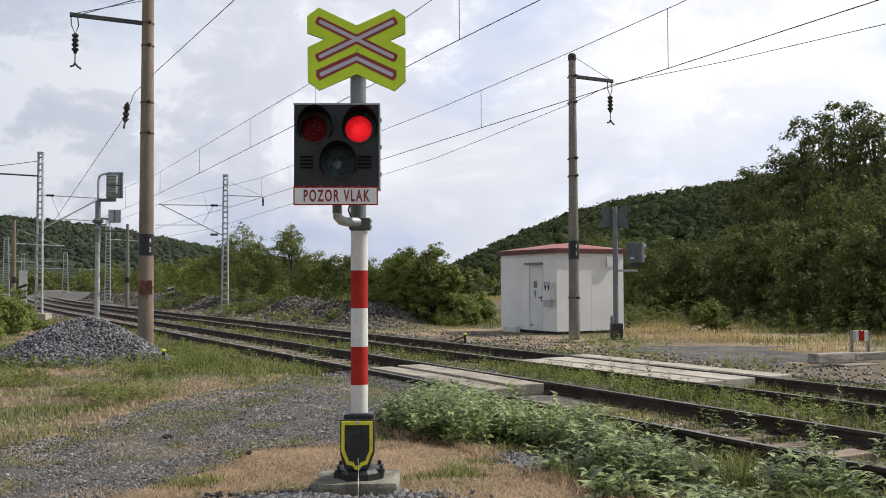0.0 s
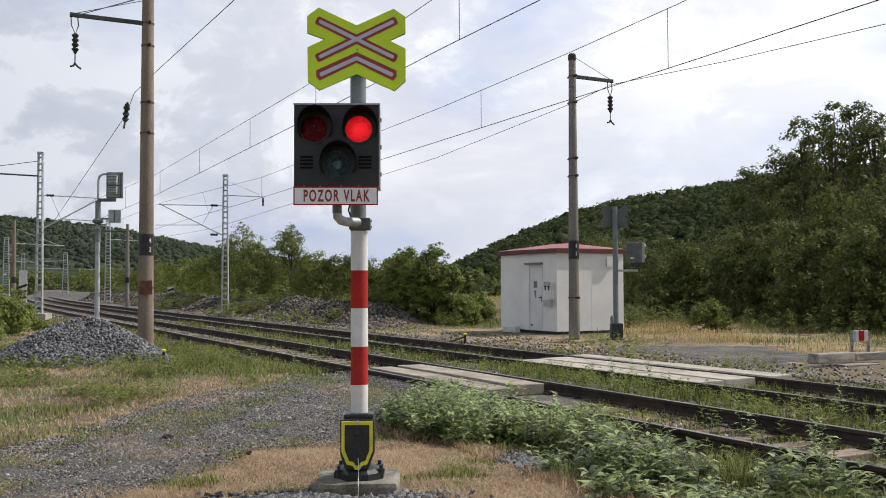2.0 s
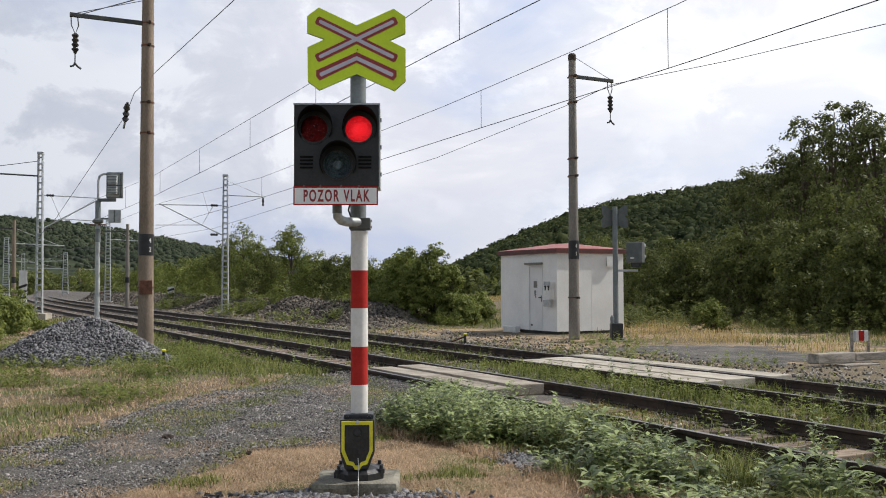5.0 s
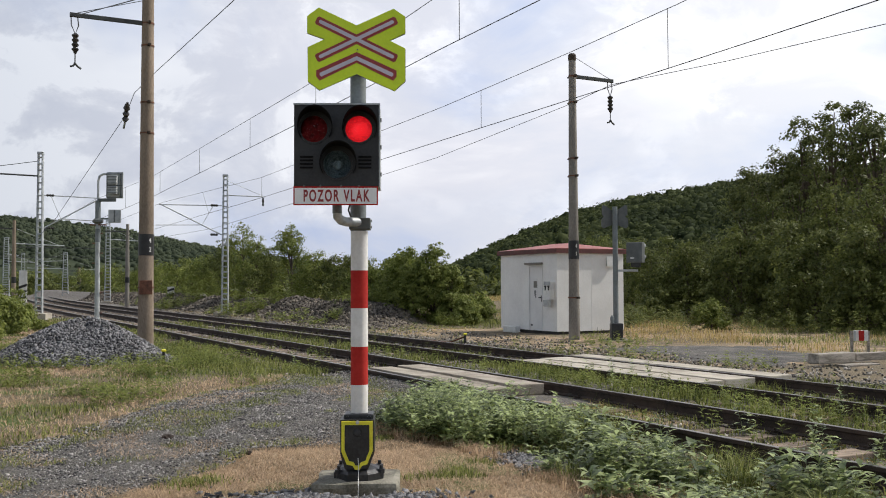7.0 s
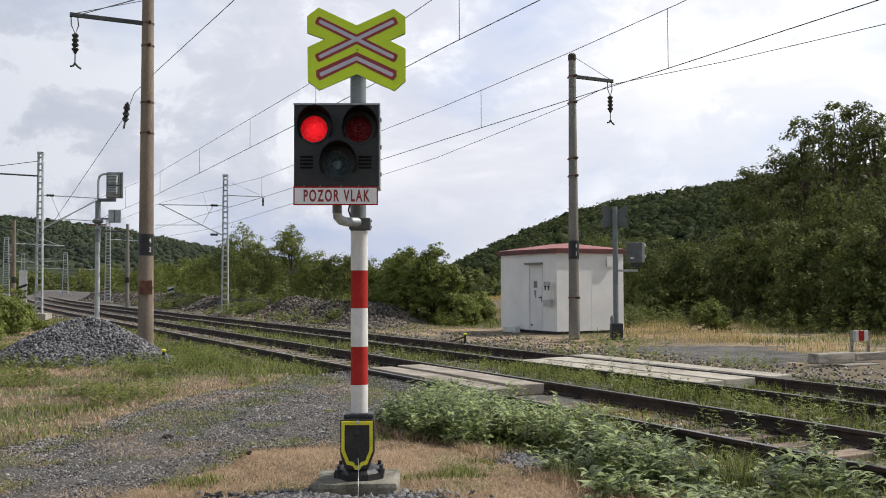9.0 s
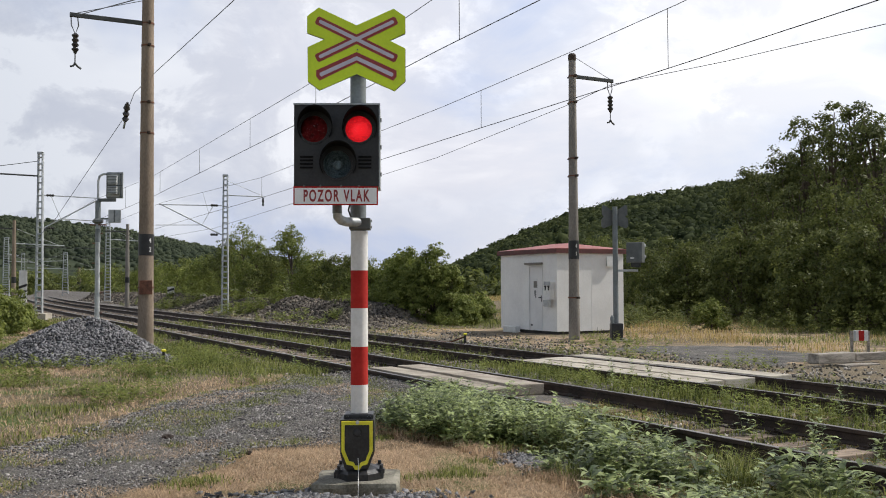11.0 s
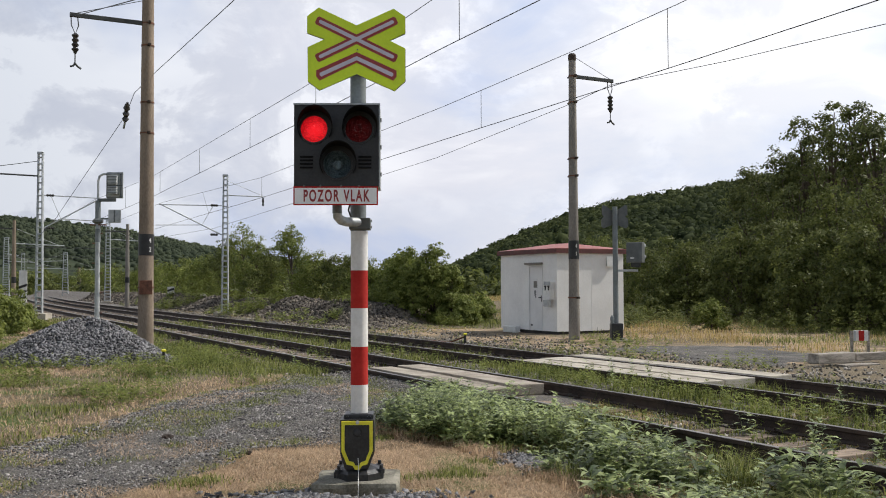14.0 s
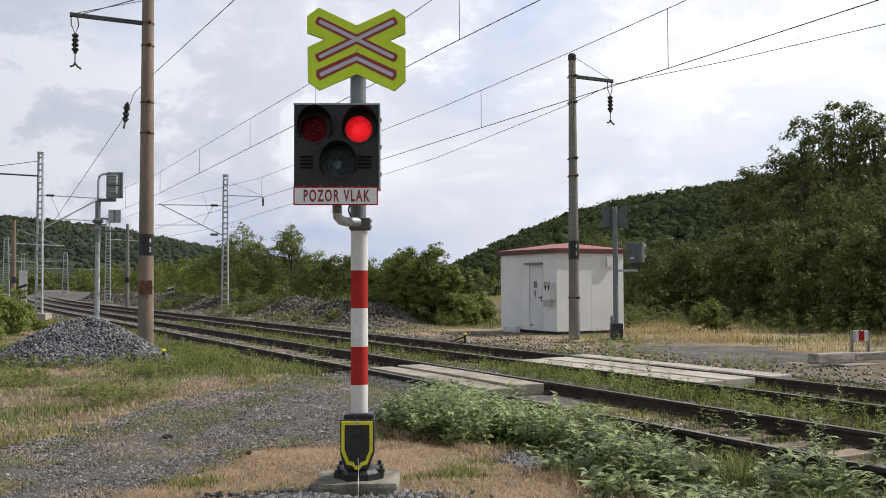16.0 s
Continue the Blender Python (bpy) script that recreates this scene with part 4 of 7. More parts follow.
def cantilever(g_x, g_y, reach, z_top, z_low, z_mess, label):
    """A hinged tubular bracket that reaches from its mast over the track."""
    g = empty("cantilever", pose(g_x, g_y, 0), label, "cantilever", "cantilevers")
    s = 1 if reach > 0 else -1
    tube("top_tube", [(0, s * 0.15, z_top), (0, reach, z_top - 0.05)], 0.028, M["galv"], g)
    tube("strut", [(0, s * 0.15, z_low), (0, reach, z_mess)], 0.034, M["galv"], g)
    tube("register_arm", [(0, reach * 0.35, z_low + (z_mess - z_low) * 0.32), (0, reach * 1.05, z_low + 0.42)], 0.022, M["galv"], g)
    tube("drop_rod", [(0, reach * 0.35, z_low + (z_mess - z_low) * 0.32), (0, reach * 0.18, z_top - 0.05)], 0.014, M["galv"], g)
    for z in (z_top, z_low):
        d = reach * 0.16
        part("insulator", lathe([(0.03, -0.2), (0.075, -0.12), (0.04, -0.06), (0.075, 0.0), (0.04, 0.06), (0.075, 0.12), (0.03, 0.2)], 10, pose(0, d, z, 90)), M["porcelain"], g, "dark insulator", smooth=True)
    return g


def wire(pts, r, label, name="overhead_wire", sag=0.0):
    out = []
    for a, b in zip(pts, pts[1:]):
        a, b = Vector(a), Vector(b)
        n = max(1, int((b - a).length / 4))
        for k in range(n):
            u = k / n
            p = a.lerp(b, u)
            out.append((p.x, p.y, p.z - sag * 4 * u * (1 - u)))
    out.append(tuple(pts[-1]))
    ob = tube(name, out, r, M["wire"], None, "", 0)
    return tagged(ob, label, "wire", "overhead wires")


def build_lines():
    concrete_mast(-24.0, 4.68, 11.5, 0.190, 0.122, -1, 7.88, 1.80, 2.45, "tall brown weathered concrete mast beside a stone heap", (6.05, 5.3, 7.45), 1.42, "42", "brown_concrete")
    concrete_mast(-22.22, 16.12, 8.0, 0.160, 0.100, 1, 7.38, 1.45, 2.43, "grey concrete mast beside the white relay hut", (6.75, 5.15, 4.65, 1.20), None, "41")
    lattice_mast(-48.9, 13.5, 7.3, 0.38, 0.25, "galvanised lattice mast on a concrete footing beyond the tracks", 62)
    lattice_mast(-51.8, 4.92, 8.3, 0.38, 0.26, "galvanised lattice mast standing on the near bank", 62)
    lattice_mast(-88.0, 13.9, 7.3, 0.55, 0.36, "distant lattice mast beside the tracks", 70)
    lattice_mast(-126.4, 8.3, 7.4, 0.85, 0.55, "distant lattice mast with a wide foot", 70)
    lattice_mast(-130.0, 15.4, 5.8, 0.8, 0.5, "distant lattice mast beyond the bend", 70, rungs=18)
    lattice_mast(-150.0, 3.3, 9.5, 0.9, 0.7, "far lattice mast by the hillside", 70)
    for x, y, h, r, lab in ((-73.0, 12.9, 6.2, 0.16, "slim weathered concrete mast beyond the tracks"), (-70.5, 5.1, 6.1, 0.15, "rust-brown mast far down the line"), (-165.0, 21.6, 4.6, 0.3, "brown mast in the far distance")):
        g = empty("pole_mast", pose(x, y, -0.25), lab, "mast", "distant masts")
        part("shaft", lathe([(r, -0.1), (r * 0.95, h * 0.5), (r * 0.7, h)], 14), M["brown_concrete"] if "brown" in lab else M["pole_concrete"], g, smooth=True)
        part("arm", box(-0.05, 0.05, -1.6, 0.2, h - 0.6, h - 0.5, 0.01), M["wire"], g)
        part("band", lathe([(r * 0.95, 1.9), (r * 1.02, 1.9), (r * 1.02, 2.3), (r * 0.95, 2.3)], 14), M["black_box"], g, "dark band")
    cantilever(-48.9, 13.45, -3.3, 5.55, 4.05, 5.55, "galvanised cantilever over the far track")
    cantilever(-51.8, 4.95, 2.7, 6.0, 4.35, 5.85, "galvanised cantilever over the near track")
    for x, y, rc, z in ((-88.0, 13.9, 2.8, 5.5), (-126.4, 8.3, 1.4, 5.2), (-130.0, 15.4, -3.0, 4.6), (-165.0, 21.6, 3.5, 4.1), (-70.5, 5.1, 3.2, 4.3), (-126.4, 8.3, 3.4, 4.4), (-150.0, 12.5, 5.5, 4.0)):
        g = empty("mast_arm", pose(x, y, z), "small steel arm on a distant mast", "mast arm")
        tube("arm_tube", [(0, 0.1, 0), (0, rc, -0.12)], 0.035, M["galv"], g)
        tube("arm_stay", [(0, 0.1, 1.0), (0, rc * 0.9, -0.1)], 0.015, M["galv"], g)
    g = empty("mast_arm", pose(-48.9, 13.5, 6.1), "steel feeder arm with a hanging insulator", "mast arm")
    tube("arm_tube", [(0, 0.1, 0), (0, 2.1, 0)], 0.03, M["galv"], g)
    tube("arm_stay", [(0, 0.1, 0.75), (0, 2.0, 0.03)], 0.012, M["galv"], g)
    part("insulator", lathe([(0.03, -0.5), (0.07, -0.4), (0.03, -0.33), (0.07, -0.25), (0.03, -0.05)], 10, pose(0, 2.0, 0)), M["porcelain"], g)
    g = empty("mast_arm", pose(-51.8, 4.92, 6.95), "steel feeder arm on the near lattice mast", "mast arm")
    tube("arm_tube", [(0, -0.1, 0), (0, -3.2, 0.05)], 0.04, M["wire"], g)
    tube("arm_stay", [(0, -0.1, 0.75), (0, -3.0, 0.2)], 0.015, M["wire"], g)
    # overhead wires
    N, F = 7.5, 10.85
    mess_n = [(9.0, N, 7.9), (-14.34, N, 6.31), (-20.4, N, 5.98), (-37.5, N, 5.61), (-51.8, N, 5.86), (-95, N + 0.3, 5.3), (-130, N + 2.1, 5.9)]
    cont_n = [(9.0, N, 5.75), (-14.0, N, 5.40), (-21.3, N, 5.19), (-37.5, N, 4.83), (-51.8, N, 4.76), (-95, N + 0.3, 4.7), (-130, N + 2.1, 4.7)]
    mess_f = [(9.0, F, 7.6), (-12.0, F, 6.08), (-15.0, F, 5.93), (-20.2, F, 5.73), (-34.4, F, 5.44), (-48.9, F - 0.5, 5.62), (-88, F, 5.4), (-130, F + 2.1, 5.6)]
    cont_f = [(9.0, F, 5.6), (-8.1, F, 5.15), (-12.3, F, 5.06), (-20.2, F, 4.93), (-34.4, F, 4.69), (-53.9, F, 4.51), (-90, F, 4.5), (-130, F + 2.1, 4.6)]
    wire(mess_n, 0.0065, "messenger wire over the near track")
    wire(cont_n, 0.0075, "contact wire over the near track")
    wire(mess_f, 0.0065, "messenger wire over the far track")
    wire(cont_f, 0.0075, "contact wire over the far track")
    wire([(9.0, 18.0, 6.6), (-13.0, 17.5, 6.85), (-22.2, 17.5, 7.27)], 0.0085, "feeder wire tied to the mast arm beside the hut", sag=0.05)
    wire([(-22.2, 17.5, 7.27), (-22.6, 16.35, 6.68), (-30.7, 16.2, 6.05), (-59, 15.6, 4.98), (-88, 16.7, 5.4)], 0.0085, "feeder wire running on from the mast")
    wire([(-17.2, 4.9, 6.71), (-10, 4.9, 6.70), (9, 4.9, 6.9)], 0.009, "guy wire anchored on the tall mast")
    wire([(-17.2, 4.9, 6.71), (-24.2, 4.92, 6.76), (-26.9, 4.9, 6.71), (-28.2, 4.9, 6.3), (-44.6, 4.9, 4.43), (-51.8, 4.95, 4.0)], 0.009, "guy wire with an end insulator")
    wire([(-24.0, 3.0, 7.86), (-15.07, 2.75, 5.85), (-9.0, 2.75, 5.2)], 0.009, "feeder wire over the stone heap")
    for z, x in ((5.6, -150.0), (7.2, -152.0), (6.4, -170.0), (8.0, -175.0)):
        wire([(x, -6.0, z), (x, 30.0, z - 0.2)], 0.03, "cross-span wire over the distant station throat")
    for x, y, h in ((-190.0, 9.0, 7.5), (-205.0, 16.5, 8.0), (-160.0, -2.0, 9.0), (-235.0, 12.0, 8.0)):
        lattice_mast(x, y, h, 0.9, 0.6, "far lattice mast at the station throat", 70, rungs=16, foot=False)
    g = empty("wire_insulator", pose(-28.1, 4.9, 6.38, 0, 35, 0), "dark strain insulator on a guy wire", "insulator")
    part("shed_stack", lathe([(0.03, -0.32), (0.10, -0.22), (0.05, -0.15), (0.10, -0.05), (0.05, 0.02), (0.10, 0.12), (0.03, 0.3)], 12), M["porcelain"], g, smooth=True)
    tube("shackle", [(0, 0, -0.3), (-0.08, 0, -0.55)], 0.03, M["galv"], g)

    def on(pts, x):
        for a, b in zip(pts, pts[1:]):
            if b[0] <= x <= a[0]:
                u = (x - a[0]) / (b[0] - a[0])
                return tuple(a[k] + (b[k] - a[k]) * u for k in range(3))

    for me, co, xs in ((mess_n, cont_n, (-13.4, -19.9, -24.8, -30.2, -36.0, -43)), (mess_f, cont_f, (-12.25, -18.4, -26.0, -34.4, -42))):
        for x in xs:
            a, b = on(me, x), on(co, x)
            tagged(tube("dropper", [a, b], 0.006, M["wire"], None, "", 0), "thin vertical dropper between two wires", "wire", "droppers")


def line_signal():
    """A colour-light signal seen from the back."""
    g = empty("line_signal", pose(-30.5, 4.52, -0.12, 0, 0, 62), "grey railway light signal seen from behind", "railway signal")
    part("post", lathe([(0.075, -0.1), (0.072, 2.0), (0.065, 4.15)], 16), M["signal_grey"], g, "grey painted post", smooth=True)
    for k in range(10):
        z = 0.45 + 0.30 * k
        sgn = 1 if k % 2 else -1
        part("step_iron", box(min(0.05 * sgn, 0.15 * sgn), max(0.05 * sgn, 0.15 * sgn), -0.02, 0.02, z, z + 0.028), M["rust"], g)
    for z0, z1 in ((3.62, 4.15), (2.9, 3.3)):
        part("rust_sleeve", lathe([(0.074, z0), (0.082, z0), (0.082, z1), (0.074, z1)], 14), M["grey_paint"], g, "grey clamp sleeve", smooth=True)
    part("top_platform", box(-0.22, 0.24, -0.06, 0.06, 3.40, 3.44, 0.005), M["rust"], g)
    part("collar", lathe([(0.09, 3.45), (0.16, 3.5), (0.16, 3.56), (0.09, 3.62)], 16), M["slate_grey"], g)
    tube("cable_goose", [(0.0, 0, 4.1), (0.0, 0, 4.75), (0.04, 0, 4.9), (0.14, 0, 4.96), (0.3, 0, 4.96), (0.5, -0.02, 4.96)], 0.035, M["galv"], g, "", 2)
    head = part("signal_head", box(0.26, 0.76, -0.04, 0.02, 4.22, 5.02, 0.02), M["signal_grey"], g, "light grey signal screen")
    for z0, z1 in ((4.62, 4.9), (4.33, 4.58)):
        rear = part("rear_box", box(0.36, 0.62, -0.22, -0.04, z0, z1, 0.02), M["signal_grey"], head)
        for q in range(3):
            zz = z0 + (z1 - z0) * (q + 0.5) / 3
            part("rib", box(0.35, 0.63, -0.232, -0.22, zz - 0.012, zz + 0.012), M["slate_grey"], rear)
    for xr in (0.27, 0.68, 0.74):
        part("screen_rib", box(xr, xr + 0.014, -0.075, -0.04, 4.26, 4.98), M["slate_grey"], head)
    for zr in (4.24, 4.60, 4.95):
        part("screen_rib", box(0.27, 0.75, -0.06, -0.042, zr, zr + 0.02), M["slate_grey"], head)
    part("bracket", box(0.0, 0.55, -0.06, 0.0, 4.12, 4.22, 0.01), M["slate_grey"], g)
    plate_ = part("rear_plate", box(0.32, 0.70, -0.03, 0.01, 3.48, 3.88, 0.015), M["signal_grey"], g, "grey square back plate")
    part("plate_rib", box(0.49, 0.53, -0.05, -0.03, 3.5, 3.86), M["slate_grey"], plate_)
    part("plate_arm", box(0.0, 0.35, -0.02, 0.02, 3.58, 3.63), M["slate_grey"], g)


def back_signal():
    """The second crossing signal, seen from behind and beside, next to the hut."""
    g = empty("crossing_signal", pose(-21.15, 16.75, -0.12, 0, 0, 62), "crossing signal seen from behind beside the white hut", "railway signal")
    part("pole", rod((0, 0, 0.4), (0, 0, 3.72), 0.075, 0.070, 20), M["grey_paint"], g, "grey pole", smooth=True)
    for s in (-1, 1):
        bm = bmesh.new()
        pts = [(0, 3.56), (0.10 * 1, 3.66), (0.30, 3.78), (0.34, 3.72), (0.34, 3.50), (0.28, 3.44), (0.36, 3.38), (0.36, 3.18), (0.30, 3.12), (0.05, 3.22)]
        add_plate(bm, [(x * s, z) for x, z in pts], 0.09, 0.11)
        part("warning_cross_back", bm, M["slate_grey"], g, "grey back of a warning cross", pose(0, 0, 0, 0, 0, -s * 12))
    part("head_arm", box(0.0, 0.62, -0.03, 0.03, 1.92, 1.98, 0.008), M["galv"], g)
    head = part("lamp_box", box(0.33, 0.78, -0.10, 0.14, 2.16, 2.72, 0.02), M["slate_grey"], g, "slate grey lamp box seen from behind", pose(0.04, 0.12, 0, 0, 0, -30))
    part("type_plate", box(0.45, 0.55, -0.105, -0.10, 2.27, 2.31), M["plastic_white"], head, "pale type plate")
    for i, (x, z) in enumerate(((0.78, 2.58), (0.78, 2.28))):
        h = hood(0.125, 0.27, 0.3)
        part("hood", h, M["slate_grey"], head, "slate grey visor", pose(0.65, 0.135, z, 0, 0, 180), smooth=True)
    part("head_foot", box(0.45, 0.68, -0.06, 0.1, 2.04, 2.16, 0.01), M["cast_black"], head)
    foot = part("foot_box", box(-0.15, 0.17, -0.16, 0.16, 0.10, 0.50, 0.03), M["cast_black"], g, "black cast junction box")
    part("foot_valve", lathe([(0.05, 0.5), (0.06, 0.6), (0.05, 0.68), (0.02, 0.72)], 10, pose(-0.12, -0.1, 0)), M["grey_paint"], foot)
    part("flange", lathe([(0.26, 0.03), (0.26, 0.08), (0.15, 0.12)], 8), M["cast_black"], g)
    part("foundation", box(-0.42, 0.40, -0.35, 0.35, -0.1, 0.05, 0.03), M["base_concrete"], g, "concrete foundation block")


def relay_hut():
    x1, x0, y0, y1, zb, zt = -24.17, -27.42, 16.9, 19.46, -0.09, 2.42
    g = empty("relay_hut", pose(0, 0, 0), "small white panel relay hut with a red roof", "hut")
    t = 0.08
    part("plinth", box(x0 + 0.04, x1 - 0.04, y0 + 0.04, y1 - 0.04, zb - 0.25, zb + 0.10), M["dark_plinth"], g, "dark plinth")
    zp = zb + 0.10
    # front wall panels round the door opening
    dx0, dx1, dz = -25.72, -24.94, zp + 2.05
    front = [(x0, -26.36, zp, zt), (-26.36, dx0, zp, zt), (dx0, dx1, dz, zt), (dx1, x1 - t, zp, zt)]
    for a, b, c, d in front:
        part("wall_panel", box(a + 0.003, b - 0.003, y0, y0 + t, c, d, 0.004), M["hut_wall"], g, "off-white wall panel")
    for a, b in ((y0, y0 + 0.55), (y0 + 0.55, y0 + 1.30), (y0 + 1.30, y0 + 2.25), (y0 + 2.25, y1)):
        part("wall_panel", box(x1 - t, x1, a + (0.0 if a > y0 else -0.002), b - 0.005, zp, zt, 0.004), M["hut_wall"], g, "off-white wall panel")
        part("wall_panel", box(x0, x0 + t, a + (t if a == y0 else 0), b - 0.005, zp, zt, 0.004), M["hut_wall"], g, "off-white wall panel")
    part("wall_panel", box(x0 + t, x1 - t, y1 - t, y1 - 0.006, zp, zt), M["hut_wall"], g, "off-white wall panel")
    # door
    door = part("door", box(dx0 + 0.04, dx1 - 0.04, y0 + 0.015, y0 + 0.06, zp + 0.03, dz - 0.05, 0.006), M["hut_door"], g, "white steel door")
    bm = bmesh.new()
    for a in ((dx0, dx0 + 0.04, y0 - 0.012, y0 + t, zp, dz), (dx1 - 0.04, dx1, y0 - 0.012, y0 + t, zp, dz), (dx0 + 0.04, dx1 - 0.04, y0 - 0.012, y0 + t, dz - 0.05, dz), (dx0 + 0.04, dx1 - 0.04, y0 - 0.012, y0 + t, zp, zp + 0.03)):
        add_box(bm, *a)
    part("door_frame", bm, M["hut_door"], door, "white door frame")
    part("door_canopy", box(dx0 - 0.10, dx1 + 0.02, y0 - 0.12, y0 - 0.002, dz + 0.02, dz + 0.08, 0.008), M["pole_concrete"], g, "brown door canopy strip")
    sx = dx0 + 0.36
    part("notice", box(sx - 0.13, sx + 0.12, y0 + 0.009, y0 + 0.015, zp + 1.32, zp + 1.62), M["plastic_white"], door, "pale notice")
    part("notice_field", box(sx - 0.10, sx + 0.09, y0 + 0.006, y0 + 0.009, zp + 1.34, zp + 1.55), M["pole_concrete"], door, "brownish notice field")
    for k in range(2):
        part("notice_bar", box(sx - 0.06 + 0.05 * k, sx - 0.03 + 0.05 * k, y0 + 0.009, y0 + 0.015, zp + 1.08 - 0.06 * k, zp + 1.26), M["slate_grey"], door)
    part("handle", box(dx1 - 0.20, dx1 - 0.07, y0 - 0.035, y0 + 0.010, zp + 1.02, zp + 1.05, 0.006), M["cast_black"], door, "black lever handle")
    part("handle_plate", box(dx1 - 0.11, dx1 - 0.06, y0 + 0.003, y0 + 0.014, zp + 0.90, zp + 1.10, 0.004), M["cast_black"], door)
    part("lock_plate", box(dx0 + 0.10, dx0 + 0.18, y0 + 0.004, y0 + 0.014, zp + 0.14, zp + 0.19), M["cast_black"], door)
    # socket box on the wall
    sb = part("socket_box", box(-24.62, -24.30, y0 - 0.16, y0 - 0.002, zp + 0.98, zp + 1.52, 0.015), M["plastic_white"], g, "grey-white electrical box")
    part("box_lid", box(-24.63, -24.29, y0 - 0.175, y0 - 0.162, zp + 1.42, zp + 1.53, 0.004), M["signal_grey"], sb)
    part("socket", box(-24.60, -24.34, y0 - 0.22, y0 - 0.10, zp + 0.76, zp + 0.97, 0.02), M["signal_grey"], sb, "grey socket below the box")
    for x in (-24.55, -24.38):
        part("socket_flap", box(x - 0.04, x + 0.04, y0 - 0.185, y0 - 0.162, zp + 1.36, zp + 1.41), M["cast_black"], sb)
        part("socket_stem", box(x - 0.015, x + 0.015, y0 - 0.185, y0 - 0.162, zp + 1.26, zp + 1.36), M["cast_black"], sb)
    part("socket_knob", box(-24.67, -24.625, y0 - 0.10, y0 - 0.03, zp + 1.02, zp + 1.14), M["cast_black"], sb)
    # ventilation hood
    v = part("vent_hood", box(x1 + 0.002, x1 + 0.085, 18.76, 19.02, 2.02, 2.30, 0.012), M["plastic_white"], g, "pale ventilation hood")
    part("vent_rim", box(x1 + 0.085, x1 + 0.095, 18.74, 19.04, 2.00, 2.32, 0.004), M["plastic_white"], v)
    # roof: low hipped sheet with a deep red fascia
    o = 0.07
    bm = bmesh.new()
    lo = [bm.verts.new(p) for p in ((x0 - o, y0 - o, zt), (x1 + o, y0 - o, zt), (x1 + o, y1 + o, zt), (x0 - o, y1 + o, zt))]
    up = [bm.verts.new(p) for p in ((x0 - o, y0 - o, zt + 0.14), (x1 + o, y0 - o, zt + 0.14), (x1 + o, y1 + o, zt + 0.14), (x0 - o, y1 + o, zt + 0.14))]
    ym = (y0 + y1) / 2
    ra, rb = bm.verts.new((x0 + 1.2, ym, zt + 0.36)), bm.verts.new((x1 - 1.2, ym, zt + 0.36))
    bm.faces.new(lo[::-1])
    for k in range(4):
        bm.faces.new((lo[k], lo[(k + 1) % 4], up[(k + 1) % 4], up[k]))
    bm.faces.new((up[0], up[1], rb, ra))
    bm.faces.new((up[1], up[2], rb))
    bm.faces.new((up[2], up[3], ra, rb))
    bm.faces.new((up[3], up[0], ra))
    roof = part("roof", bm, M["hut_roof"], g, "red hipped sheet roof")
    bm = bmesh.new()
    for a in ((x0 - o - 0.02, x1 + o + 0.02, y0 - o - 0.02, y0 - o - 0.003, zt - 0.01, zt + 0.125), (x1 + o + 0.003, x1 + o + 0.02, y0 - o, y1 + o, zt - 0.01, zt + 0.125)):
        add_box(bm, *a)
    part("fascia", bm, M["hut_fascia"], roof, "dark red fascia")
    # loose slab leaning at the plinth
    b = box(-0.38, 0.38, -0.08, 0.08, -0.10, 0.10, 0.015)
    tagged(part("slab_step", b, M["plastic_white"], None, "", pose(-26.35, 16.62, 0.02, 8, 0, 2)), "pale loose block lying against the hut plinth", "slab")


